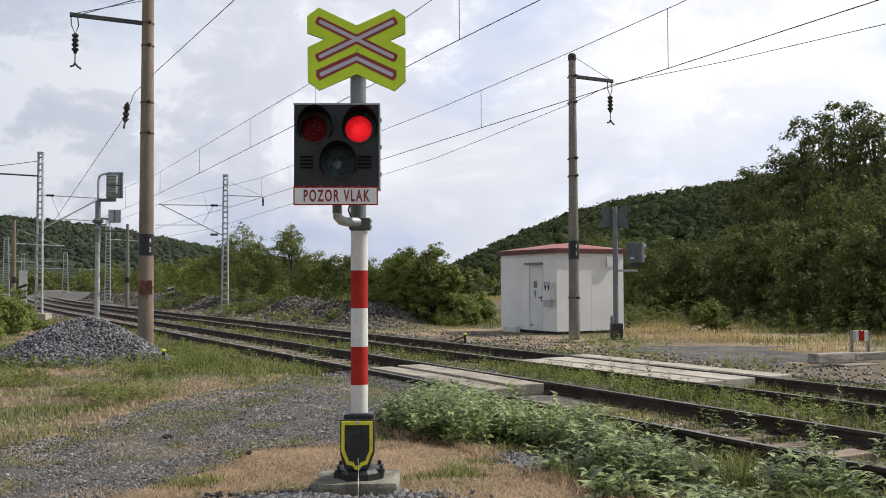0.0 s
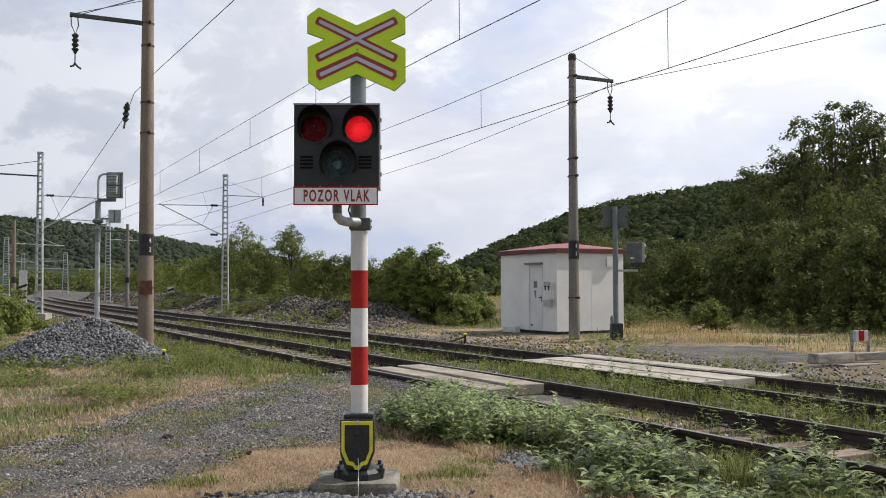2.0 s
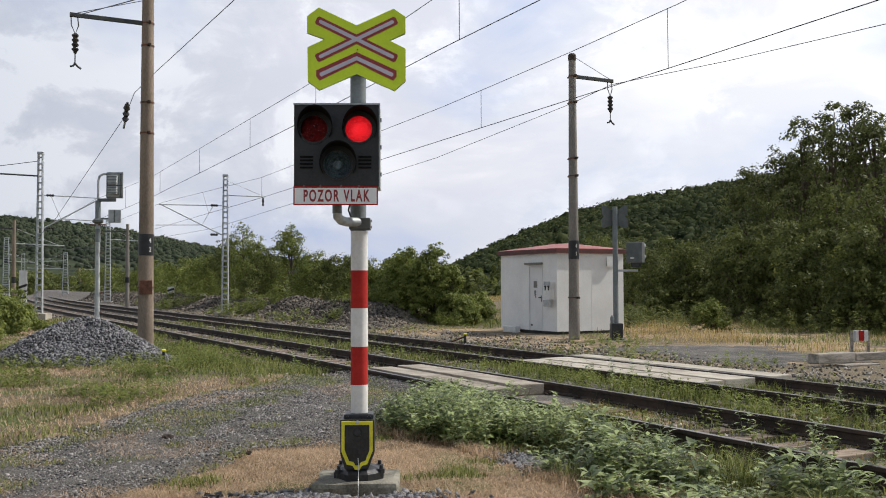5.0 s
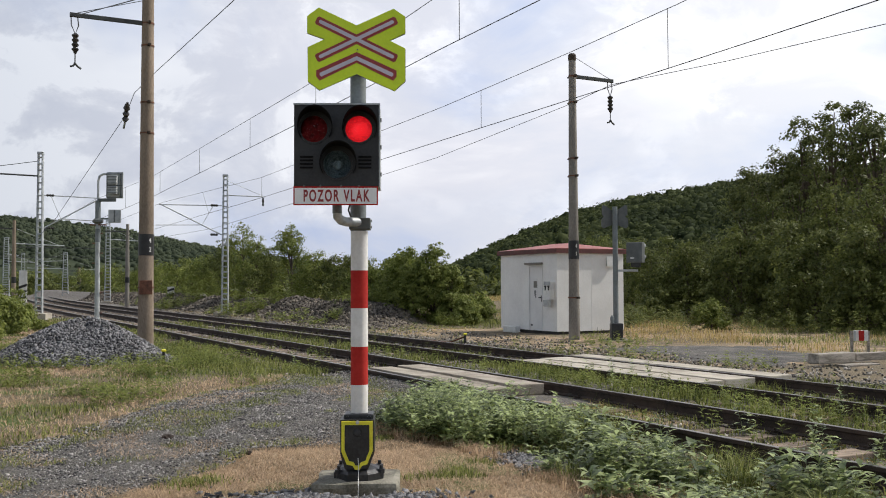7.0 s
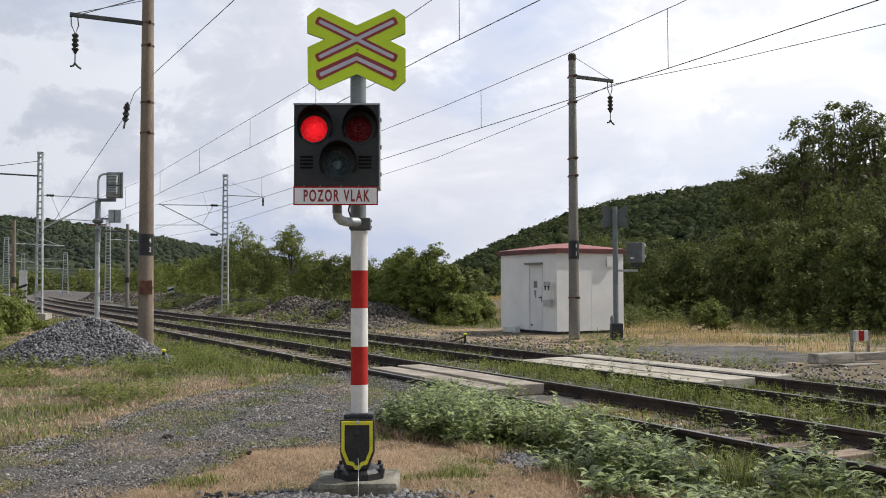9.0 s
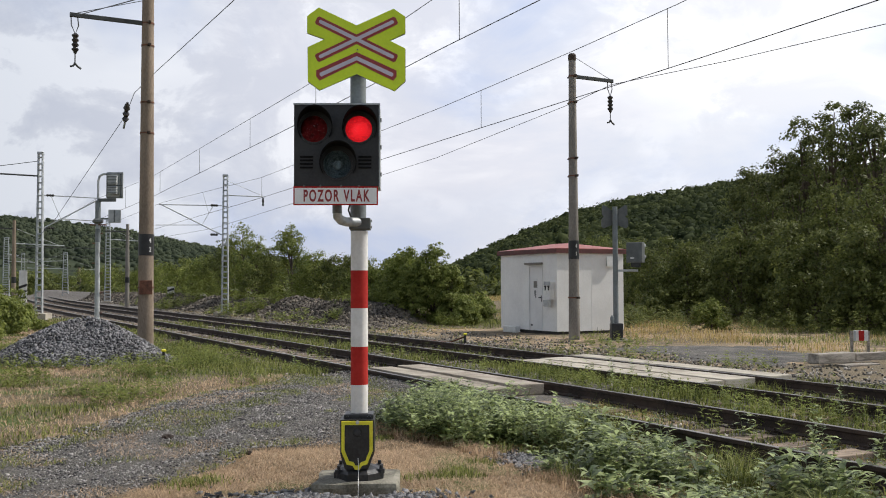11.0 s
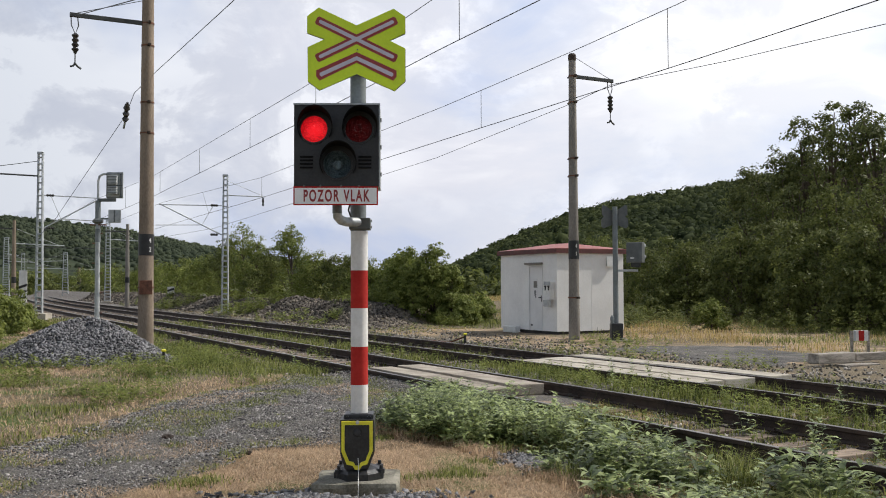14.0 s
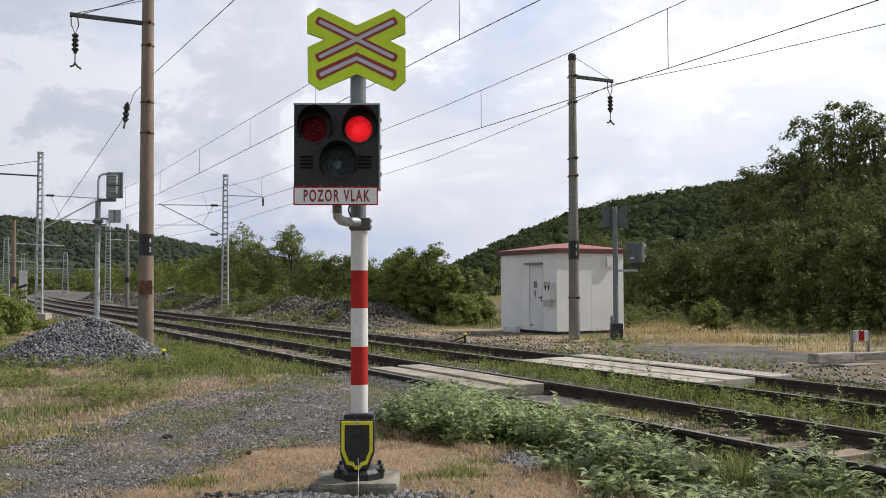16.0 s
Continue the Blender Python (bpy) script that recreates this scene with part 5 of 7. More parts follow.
def small_things():
    # timber baulks and striped board at the far road side
    rng = random.Random(5)
    for (x, y, z, ln, rz, w, h) in ((-12.8, 15.35, 0.03, 1.05, 91, 0.24, 0.19), (-12.85, 16.45, 0.02, 0.9, 86, 0.24, 0.15), (-12.55, 15.75, -0.16, 0.9, 84, 0.28, 0.16)):
        bm = box(-ln / 2, ln / 2, -w / 2, w / 2, -h / 2, h / 2, 0.02)
        for v in bm.verts:
            v.co += Vector((rng.uniform(-1, 1), rng.uniform(-1, 1), rng.uniform(-1, 1))) * 0.008
        tagged(part("timber_baulk", bm, M["old_timber"], None, "", pose(x, y, z, 0, 0, rz)), "weathered grey timber baulk stacked by the road", "timber baulk", "stacked baulks")
    g = empty("striped_barrier", pose(-14.55, 18.35, -0.12, 0, 0, 66), "small red and white board on two posts", "barrier")
    for x in (-0.19, 0.19):
        part("post", box(x - 0.025, x + 0.025, -0.03, 0.03, -0.1, 0.52, 0.008), M["old_timber"], g, "grey post")
    part("board", box(-0.165, 0.165, -0.06, -0.03, 0.30, 0.53, 0.005), M["white_paint"], g, "white board")
    part("stripe", box(-0.06, 0.07, -0.064, -0.06, 0.302, 0.528), M["red_paint"], g, "red stripe")
    part("stripe", box(-0.165, -0.125, -0.064, -0.06, 0.302, 0.528), M["signal_grey"], g, "grey stripe")
    # yellow-capped markers
    for x, y, h in ((-20.5, 4.37, 0.30), (-22.7, 12.85, 0.27)):
        g = empty("cable_marker", pose(x, y, float(height(x, y)) - 0.01), "dark marker post with a yellow cap", "marker post", "yellow-capped markers")
        part("stem", rod((0, 0, 0), (0, 0, h), 0.035, 0.03, 10), M["cast_black"], g)
        part("cap", lathe([(0.04, h - 0.015), (0.055, h + 0.01), (0.055, h + 0.025), (0.025, h + 0.04)], 14), M["yellow_trim"], g, "yellow cap")
        if h < 0.28:
            tube("lever", [(0, 0, h - 0.05), (-0.55, -0.2, 0.03), (-1.5, -0.35, 0.05)], 0.022, M["rust"], g)
    # striped distance boards along the line
    for x, y, h in ((-70.0, 15.4, 0.95), (-64.5, 5.2, 2.0)):
        g = empty("distance_board", pose(x, y, -0.1, 0, 0, 66), "white board with black diagonal stripes beside the track", "trackside board", "striped boards")
        part("board", box(-0.24, 0.24, -0.03, 0.03, 0.1 if h < 1.5 else 0.4, h + 0.5, 0.01), M["white_paint"], g, "white board")
        for k in range(3):
            z = 0.35 + 0.36 * k + (0.3 if h > 1.5 else 0)
            bm = bmesh.new()
            add_plate(bm, [(-0.235, z), (0.235, z + 0.16), (0.235, z + 0.32), (-0.235, z + 0.16)], -0.036, -0.03)
            part("stripe", bm, M["black_box"], g, "black stripe")
        part("post", box(-0.04, 0.04, 0.03, 0.1, -0.2, h + 0.3), M["galv"], g)
    # stump and small stones on the gravel
    for x, y, s in ((-8.6, 2.6, 0.03), (-9.88, 2.15, 0.055)):
        bm = bmesh.new()
        bmesh.ops.create_icosphere(bm, subdivisions=2, radius=s)
        for v in bm.verts:
            v.co += v.co.normalized() * noise.noise(v.co * 30 + Vector((x, y, 0))) * s * 0.5
            v.co.z *= 0.7
        tagged(part("loose_stone", bm, M["rust_rail"], None, "", pose(x, y, float(height(x, y)) + 0.045)), "dark loose stone on the gravel road", "stone", "loose stones")


WINGS = []


def build_butterfly():
    g = empty("butterfly", pose(-30, 0, 1.2), "small white butterfly flying over the tracks", "butterfly")
    part("body", lathe([(0.001, -0.022), (0.0035, -0.012), (0.004, 0.004), (0.003, 0.014), (0.0005, 0.02)], 8, pose(0, 0, 0, -90)), M["cast_black"], g, "dark slender body", smooth=True)
    for s in (-1, 1):
        bm = bmesh.new()
        pts = [(x * 0.68, y * 0.68) for x, y in ((0.003, 0.015), (0.034, 0.036), (0.054, 0.028), (0.052, 0.006), (0.038, -0.003), (0.042, -0.022), (0.030, -0.038), (0.010, -0.030), (0.003, -0.012))]
        lo = [bm.verts.new((s * x, y, 0.0)) for x, y in pts]
        up = [bm.verts.new((s * x, y, 0.0012)) for x, y in pts]
        bm.faces.new(lo[::-1])
        bm.faces.new(up)
        for k in range(len(pts)):
            j = (k + 1) % len(pts)
            bm.faces.new((lo[k], lo[j], up[j], up[k]))
        WINGS.append((s, part("wing", bm, M["wing_white"], g, "white wing")))
    return g


BUTTERFLY = build_butterfly()
build_lines()
line_signal()
back_signal()
relay_hut()
small_things()
# ---- stones and plants ----
def ico():
    t = (1 + 5 ** 0.5) / 2
    v = np.array([(-1, t, 0), (1, t, 0), (-1, -t, 0), (1, -t, 0), (0, -1, t), (0, 1, t), (0, -1, -t), (0, 1, -t), (t, 0, -1), (t, 0, 1), (-t, 0, -1), (-t, 0, 1)], float)
    f = np.array([(0, 11, 5), (0, 5, 1), (0, 1, 7), (0, 7, 10), (0, 10, 11), (1, 5, 9), (5, 11, 4), (11, 10, 2), (10, 7, 6), (7, 1, 8), (3, 9, 4), (3, 4, 2), (3, 2, 6), (3, 6, 8), (3, 8, 9), (4, 9, 5), (2, 4, 11), (6, 2, 10), (8, 6, 7), (9, 8, 1)])
    return v / np.linalg.norm(v[0]), f


def octa():
    v = np.array([(1, 0, 0), (-1, 0, 0), (0, 1, 0), (0, -1, 0), (0, 0, 1), (0, 0, -1)], float)
    f = np.array([(0, 2, 4), (2, 1, 4), (1, 3, 4), (3, 0, 4), (2, 0, 5), (1, 2, 5), (3, 1, 5), (0, 3, 5)])
    return v, f


def stones(pos, size, rng, base, flat=1.0):
    """Angular stones with faces of their own, each turned and squashed at random."""
    v, f = base
    n = len(pos)
    a = unit_rand(rng, n)
    b = np.cross(a, unit_rand(rng, n))
    b /= np.linalg.norm(b, axis=1)[:, None]
    c = np.cross(a, b)
    R = np.stack([a * rng.uniform(0.7, 1.3, (n, 1)), b * rng.uniform(0.6, 1.1, (n, 1)), c * rng.uniform(0.35, 0.7, (n, 1))], 1)
    jit = v[None] * (1 + rng.uniform(-0.36, 0.36, (n, len(v), 1)))
    p = np.einsum("nij,njk->nik", jit, R) * np.asarray(size)[:, None, None] * np.array([1.0, 1.0, flat]) + pos[:, None]
    return p.reshape(-1, 3), (f[None] + (np.arange(n) * len(v))[:, None, None]).reshape(-1, 3)


def bank_gap(x):
    return 1 - 0.9 * np.exp(-((x + 48.0) / 2.0) ** 2) - 0.9 * np.exp(-((x + 63.0) / 2.6) ** 2)


def rubble_lump(x, y):
    return 0.42 * np.exp(-((y - 15.5) / 1.0) ** 2) * (0.25 + 1.1 * smooth_noise(x, y, 3.2, 44)) * (1 - sstep(-36.5, -32.0, x + 0.5 * (y - 13.5))) * bank_gap(x)


def build_stones():
    rng = np.random.default_rng(5)
    # heap of crushed stone
    cx, cy = -22.3, 3.10
    n = 15000
    ang, u = rng.uniform(0, 2 * math.pi, n), np.sqrt(rng.uniform(0, 1, n))
    lx, ly = u * np.cos(ang), u * np.sin(ang)

    def heap(lx, ly):
        r = np.hypot(lx, ly)
        return np.clip(1 - r ** 1.65, 0, 1) * 0.79 * (1 - 0.12 * np.sin(3 * np.arctan2(ly, lx)))

    # long axis lies across the line of sight
    ux, uy = np.array([0.26, 0.966]), np.array([-0.966, 0.26])
    wx, wy = 1.95, 2.8
    X = cx + lx * wx * ux[0] + ly * wy * uy[0]
    Y = cy + lx * wx * ux[1] + ly * wy * uy[1]
    Z = height(X, Y) + heap(lx, ly) - 0.01 + rng.uniform(-0.03, 0.03, n)
    v, f = stones(np.stack([X, Y, Z], 1), rng.uniform(0.024, 0.056, n), rng, octa(), 0.85)
    ob = link("stone_heap", np_mesh("stone_heap", v, f, M["stone"]))
    tagged(ob, "heap of dark grey crushed stone beside the tracks", "stone heap", kind="stuff")
    # core under the stones
    k, ring = 24, 40
    rr = np.linspace(0, 1, k)
    aa = np.linspace(0, 2 * math.pi, ring, endpoint=False)
    A, Rr = np.meshgrid(aa, rr)
    px, py = Rr * np.cos(A), Rr * np.sin(A)
    cx_ = cx + px * wx * ux[0] + py * wy * uy[0]
    cy_ = cy + px * wx * ux[1] + py * wy * uy[1]
    cz = height(cx_, cy_) + heap(px, py) - 0.06
    cv = np.stack([cx_.ravel(), cy_.ravel(), cz.ravel()], 1)
    i = (np.arange(k - 1)[:, None] * ring + np.arange(ring)[None]).ravel()
    j = (np.arange(k - 1)[:, None] * ring + (np.arange(ring)[None] + 1) % ring).ravel()
    core = link("heap_core", np_mesh("heap_core", cv, np.stack([i, j, j + ring, i + ring], 1), M["stone"], True), ob)
    # ballast in and beside the tracks
    n = 26000
    x = -3.0 - 62 * rng.uniform(0, 1, n) ** 1.7
    y = np.where(rng.uniform(0, 1, n) < 0.2, 13.0 + 2.6 * rng.uniform(0, 1, n) ** 2, rng.uniform(5.5, 13.2, n))
    z = height(x, y) + 0.012
    on_slab = (x > -16.4) & (x < -10.6) & (((y > 6.95) & (y < 8.2)) | ((y > 10.1) & (y < 12.3)))
    keep = ~on_slab
    x, y, z = x[keep], y[keep], z[keep]
    v, f = stones(np.stack([x, y, z], 1), rng.uniform(0.022, 0.05, len(x)), rng, octa())
    tagged(link("track_ballast", np_mesh("track_ballast", v, f, M["ballast"])), "brown-grey crushed ballast between the rails", "ballast", kind="stuff")
    # rubble bank beyond the tracks, in tongues with weedy gaps between them
    n = 17000
    x, y = -30.2 - 76 * rng.uniform(0, 1, n) ** 1.5, 13.75 + 3.3 * rng.uniform(0, 1, n)
    keep = x < -30.6 - 0.8 * (y - 13.2) + rng.normal(0, 0.5, n)
    x, y = x[keep], y[keep]
    v, f = stones(np.stack([x, y, height(x, y) + rubble_lump(x, y)], 1), rng.uniform(0.03, 0.10, len(x)) * (1 + 0.5 * (rng.uniform(0, 1, len(x)) > 0.93)), rng, octa())
    rub = link("rubble_bank", np_mesh("rubble_bank", v, f, M["rubble"]))
    tagged(rub, "grey-brown rubble bank beyond the tracks", "rubble bank", kind="stuff")
    xs, ys = np.arange(-106, -29.9, 0.5), np.arange(13.6, 17.2, 0.25)
    me = sheet("rubble_core", xs, ys, lambda a, b: height(a, b) + rubble_lump(a, b) - 0.05 - 0.4 * sstep(-33.5, -31.8, a + 0.8 * (b - 13.2)), M["rubble"])
    link("rubble_core", me, rub)
    # plants that have taken hold of the rubble
    n = 1500
    x, y = -30.5 - 55 * rng.uniform(0, 1, n) ** 1.2, rng.uniform(13.0, 17.4, n)
    keep = (smooth_noise(x, y, 2.0, 46) + 0.75 * (1 - bank_gap(x)) + 0.25 * sstep(16.2, 17.2, y) > 0.72)
    x, y = x[keep], y[keep]
    v, f = plant_arrays(np.stack([x, y, height(x, y) + rubble_lump(x, y)], 1), rng.uniform(0.2, 0.75, len(x)) * (0.55 + 0.6 * (1 - bank_gap(x))), rng, 0.20, 5)
    tagged(link("bank_weeds", np_mesh("bank_weeds", v, f, M["leaf_bright"])), "green weeds scattered over the rubble bank", "weeds", kind="stuff")
    # loose chippings on the road and at the signal's foot
    n = 105000
    x, y = rng.uniform(-16.5, -4.5, n), rng.uniform(-1.5, 6.9, n)
    d = in_road(x, y)
    keep = (d > -0.1) & (rng.uniform(0, 1, n) < 0.4 + 0.6 * smooth_noise(x, y, 0.5, 51))
    x, y = x[keep], y[keep]
    z = height(x, y) + 0.044 + 0.06 * sstep(5.8, 6.9, y)
    aw, ad = rng.normal(0, 0.36, 1500), rng.normal(0, 0.10, 1500)
    ax, ay = -6.53 + 0.47 * aw - 0.88 * ad, 2.65 + 0.88 * aw + 0.47 * ad
    ok = (np.hypot(ax + 6.78, ay - 2.91) > 0.37)
    bx, by = -7.35 + rng.normal(0, 0.40, 1300), 5.12 + rng.normal(0, 0.22, 1300)
    ex, ey = rng.exponential(0.7, 1500) - 0.1, rng.uniform(0.3, 5.6, 1500)
    ex = road_side(ROAD_LEFT, ey) + ex
    x, y, z = np.concatenate([x, ex]), np.concatenate([y, ey]), np.concatenate([z, height(ex, ey) + 0.040])
    sz = np.concatenate([rng.uniform(0.009, 0.019, keep.sum()) * (1 + 0.9 * (rng.uniform(0, 1, keep.sum()) > 0.96)), rng.uniform(0.010, 0.026, 1500)])
    v, f = stones(np.stack([x, y, z], 1), sz, rng, octa(), 0.6)
    tagged(link("chippings", np_mesh("chippings", v, f, M["chip"])), "loose dark grey stone chippings on the road", "gravel", kind="stuff")
    # coarser dark stones at the signal's foot and spilled among the weeds
    x, y = np.concatenate([ax[ok], bx]), np.concatenate([ay[ok], by])
    v, f = stones(np.stack([x, y, height(x, y) + 0.02], 1), rng.uniform(0.018, 0.042, len(x)), rng, octa(), 0.75)
    tagged(link("spilled_stones", np_mesh("spilled_stones", v, f, M["stone"])), "spilled dark grey stones between straw and weeds", "gravel", kind="stuff")


def grass(name, x, y, hgt, mat, label, rng, width=0.008, lean=0.45, z=None):
    """Bent two-segment blades."""
    n = len(x)
    z = height(x, y) if z is None else z
    p = np.stack([x, y, z - 0.01], 1)
    a = rng.uniform(0, 2 * math.pi, n)
    d = np.stack([np.cos(a), np.sin(a), np.zeros(n)], 1)
    s = np.stack([-np.sin(a), np.cos(a), np.zeros(n)], 1) * (np.asarray(width) * np.ones(n))[:, None]
    h = (hgt * np.ones(n))[:, None]
    ln = (lean * rng.uniform(0.2, 1.5, n))[:, None]
    up = np.array([0, 0, 1.0])
    mid = p + up * h * 0.6 + d * h * ln * 0.3
    tip = p + up * h * (1 - 0.25 * ln) + d * h * ln
    v = np.stack([p - s, p + s, mid - s * 0.7, mid + s * 0.7, tip], 1).reshape(-1, 3)
    q = np.arange(n)[:, None] * 5
    f = np.concatenate([q + [0, 1, 3], q + [0, 3, 2], q + [2, 3, 4]], 0)
    return tagged(link(name, np_mesh(name, v, f, mat)), label, "grass", kind="stuff")


def build_grass():
    rng = np.random.default_rng(8)
    # verge on the near side, beyond the road
    n = 108000
    x = -10 - 40 * rng.uniform(0, 1, n) ** 1.5
    y = rng.uniform(-1.5, 6.6, n)
    road = in_road(x, y)
    heap = np.hypot((x + 22.3) / 3.0, (y - 3.10) / 1.95) < 0.9
    keep = (road < -0.15) & ~heap & ((x < -16.6) | (y < 6.3))
    gr = smooth_noise(x, y, 1.3, 61) * 0.7 + smooth_noise(x, y, 0.4, 62) * 0.3 + 0.14 * sstep(3.4, 5.0, y) - 0.10 * (y < 3.2) - 0.05 + rng.normal(0, 0.10, n)
    g1 = keep & (gr > 0.47)
    g2 = keep & (gr <= 0.47)
    big = 1 + 0.02 * np.clip(-x - 12, 0, 30)
    grass("verge_grass", x[g1], y[g1], rng.uniform(0.025, 0.10, g1.sum()) * (0.55 + 0.9 * smooth_noise(x[g1], y[g1], 0.5, 63)) * (1 + 0.9 * sstep(4.0, 5.3, y[g1])), M["grass_green"], "green verge grass between road and tracks", rng, 0.0062 * big[g1], 0.8)
    grass("dry_grass", x[g2], y[g2], rng.uniform(0.03, 0.09, g2.sum()), M["grass_dry"], "dry straw-coloured verge grass", rng, 0.0050 * big[g2], 1.7)
    # tufts that push through the road
    n = 60000
    x, y = rng.uniform(-15.5, -5.5, n), rng.uniform(-1.0, 6.5, n)
    keep = (in_road(x, y) > -0.1) & (0.62 * streak(x, y, 0.36, 18) + 0.5 * smooth_noise(x, y, 0.35, 68) + 0.35 * smooth_noise(x, y, 2.2, 69) > 0.88)
    grass("road_tufts", x[keep], y[keep], rng.uniform(0.03, 0.08, keep.sum()), M["grass_green"], "small grass tufts growing in the gravel", rng, 0.0035, 1.6, height(x[keep], y[keep]) + 0.042)
    keep = (in_road(x, y) > -0.1) & (0.6 * streak(x, y, 0.42, 17) + 0.5 * smooth_noise(x, y, 0.4, 70) > 0.66)
    grass("road_straw", x[keep], y[keep], rng.uniform(0.02, 0.06, keep.sum()), M["grass_dry"], "dry straw lying in streaks on the gravel", rng, 0.0025, 2.4, height(x[keep], y[keep]) + 0.042)
    # dry mown straw round the signal
    n = 78000
    x, y = rng.uniform(-9.4, -3.0, n), rng.uniform(0.4, 5.6, n)
    d = in_road(x, y)
    keep = (d < 0.08) & (np.hypot(x + 6.78, y - 2.91) > 0.36)
    keep &= gravel_spill(x, y) > 0.85
    x, y = x[keep], y[keep]
    green = smooth_noise(x, y, 0.5, 66) > 0.80
    grass("straw", x[~green], y[~green], rng.uniform(0.02, 0.075, (~green).sum()), M["grass_dry"], "short dry straw round the signal foot", rng, 0.0028, 2.5)
    grass("tuft_grass", x[green], y[green], rng.uniform(0.03, 0.09, green.sum()), M["grass_green"], "small green tufts in the straw", rng, 0.004, 0.8)
    x, y = -7.55 + rng.normal(0, 0.11, 420), 1.88 + rng.normal(0, 0.13, 420)
    grass("edge_tuft", x, y, rng.uniform(0.02, 0.06, 420), M["grass_green"], "fresh green tuft at the edge of the gravel", rng, 0.004, 1.2, height(x, y) + 0.03)
    # grass in the six-foot and between the rails
    n = 60000
    x = -3 - 42 * rng.uniform(0, 1, n) ** 1.4
    y = rng.uniform(6.0, 12.6, n)
    dens = smooth_noise(x, y, 0.8, 71) * 0.6 + smooth_noise(x, y, 0.25, 72) * 0.4 + np.where(x > -11, 0.22, -0.10) + np.where((y > 8.4) & (y < 10.0), 0.08, 0) + np.where((y > 6.8) & (y < 8.2) & (x < -5.5), 0.05, 0)
    slab = (x > -16.4) & (x < -10.6) & (((y > 6.95) & (y < 8.2)) | ((y > 10.1) & (y < 12.3)))
    rails = (np.abs(y - 6.7475) < 0.06) | (np.abs(y - 8.2525) < 0.06) | (np.abs(y - 10.0975) < 0.06) | (np.abs(y - 11.6025) < 0.06)
    keep = (dens > 0.56) & ~slab & ~rails
    x, y = x[keep], y[keep]
    inner = ((y > 6.8) & (y < 8.2)) | ((y > 10.1) & (y < 11.6))
    grass("track_grass", x, y, np.where(inner, 0.11, 0.2) * rng.uniform(0.5, 1.3, len(x)), M["grass_green"], "weedy grass growing in the ballast", rng, 0.006 * (1 + 0.03 * np.clip(-x - 8, 0, 30)), 0.6)
    n = 16000
    x, y = rng.uniform(-11.6, -3.0, n), rng.uniform(6.8, 10.0, n)
    keep = (smooth_noise(x, y, 0.7, 73) + 0.3 * smooth_noise(x, y, 0.2, 74) > 0.72) & (np.abs(y - 8.2525) > 0.06)
    grass("track_straw", x[keep], y[keep], rng.uniform(0.03, 0.12, keep.sum()), M["grass_ochre"], "yellowed grass between the near rails", rng, 0.004, 1.4)
    # a fringe along the far slabs
    n = 1600
    x, y = rng.uniform(-16.8, -10.3, n), 10.02 - 0.5 * rng.uniform(0, 1, n) ** 1.5
    grass("fringe_grass", x, y, rng.uniform(0.08, 0.22, n), M["grass_green"], "grass fringe along the crossing slabs", rng, 0.007, 0.6)
    x, y = rng.uniform(-11.0, -10.4, 500), rng.uniform(10.15, 12.2, 500)
    grass("slab_grass", x, y, rng.uniform(0.06, 0.20, 500), M["grass_green"], "grass at the end of the crossing slabs", rng, 0.006, 0.6)
    # tall ochre grass beyond the tracks
    n = 70000
    x, y = -11 - 50 * rng.uniform(0, 1, n) ** 1.3, rng.uniform(13.0, 30, n)
    hut = (x > -27.6) & (x < -23.8) & (y > 16.5) & (y < 19.7)
    apron = (x > -21.8) & (x < -13.0) & (y > 13.3) & (y < 16.6)
    dens = smooth_noise(x, y, 2.2, 81) + np.where((y < 17.2) & (x > -28), -0.32, 0.1) + rng.normal(0, 0.08, n)
    keep = ~hut & ~apron & (dens > 0.40)
    x, y = x[keep], y[keep]
    t = smooth_noise(x, y, 1.8, 82) + rng.normal(0, 0.12, len(x))
    far = y > 18
    o = t > 0.42 + 0.25 * sstep(20.0, 26.0, y) * (x > -22)
    grass("ochre_grass", x[o], y[o], np.where(far[o], 0.05 + 0.34 * smooth_noise(x[o], y[o], 1.3, 83) ** 1.3, 0.07) * rng.uniform(0.3, 1.4, o.sum()), M["grass_ochre"], "sun-bleached ochre grass before the trees", rng, 0.0065, 1.1)
    grass("meadow_grass", x[~o], y[~o], np.where(far[~o], 0.10 + 0.28 * smooth_noise(x[~o], y[~o], 1.6, 83), 0.09) * rng.uniform(0.4, 1.3, (~o).sum()), M["grass_green"], "green meadow grass beyond the tracks", rng, 0.008, 0.9)


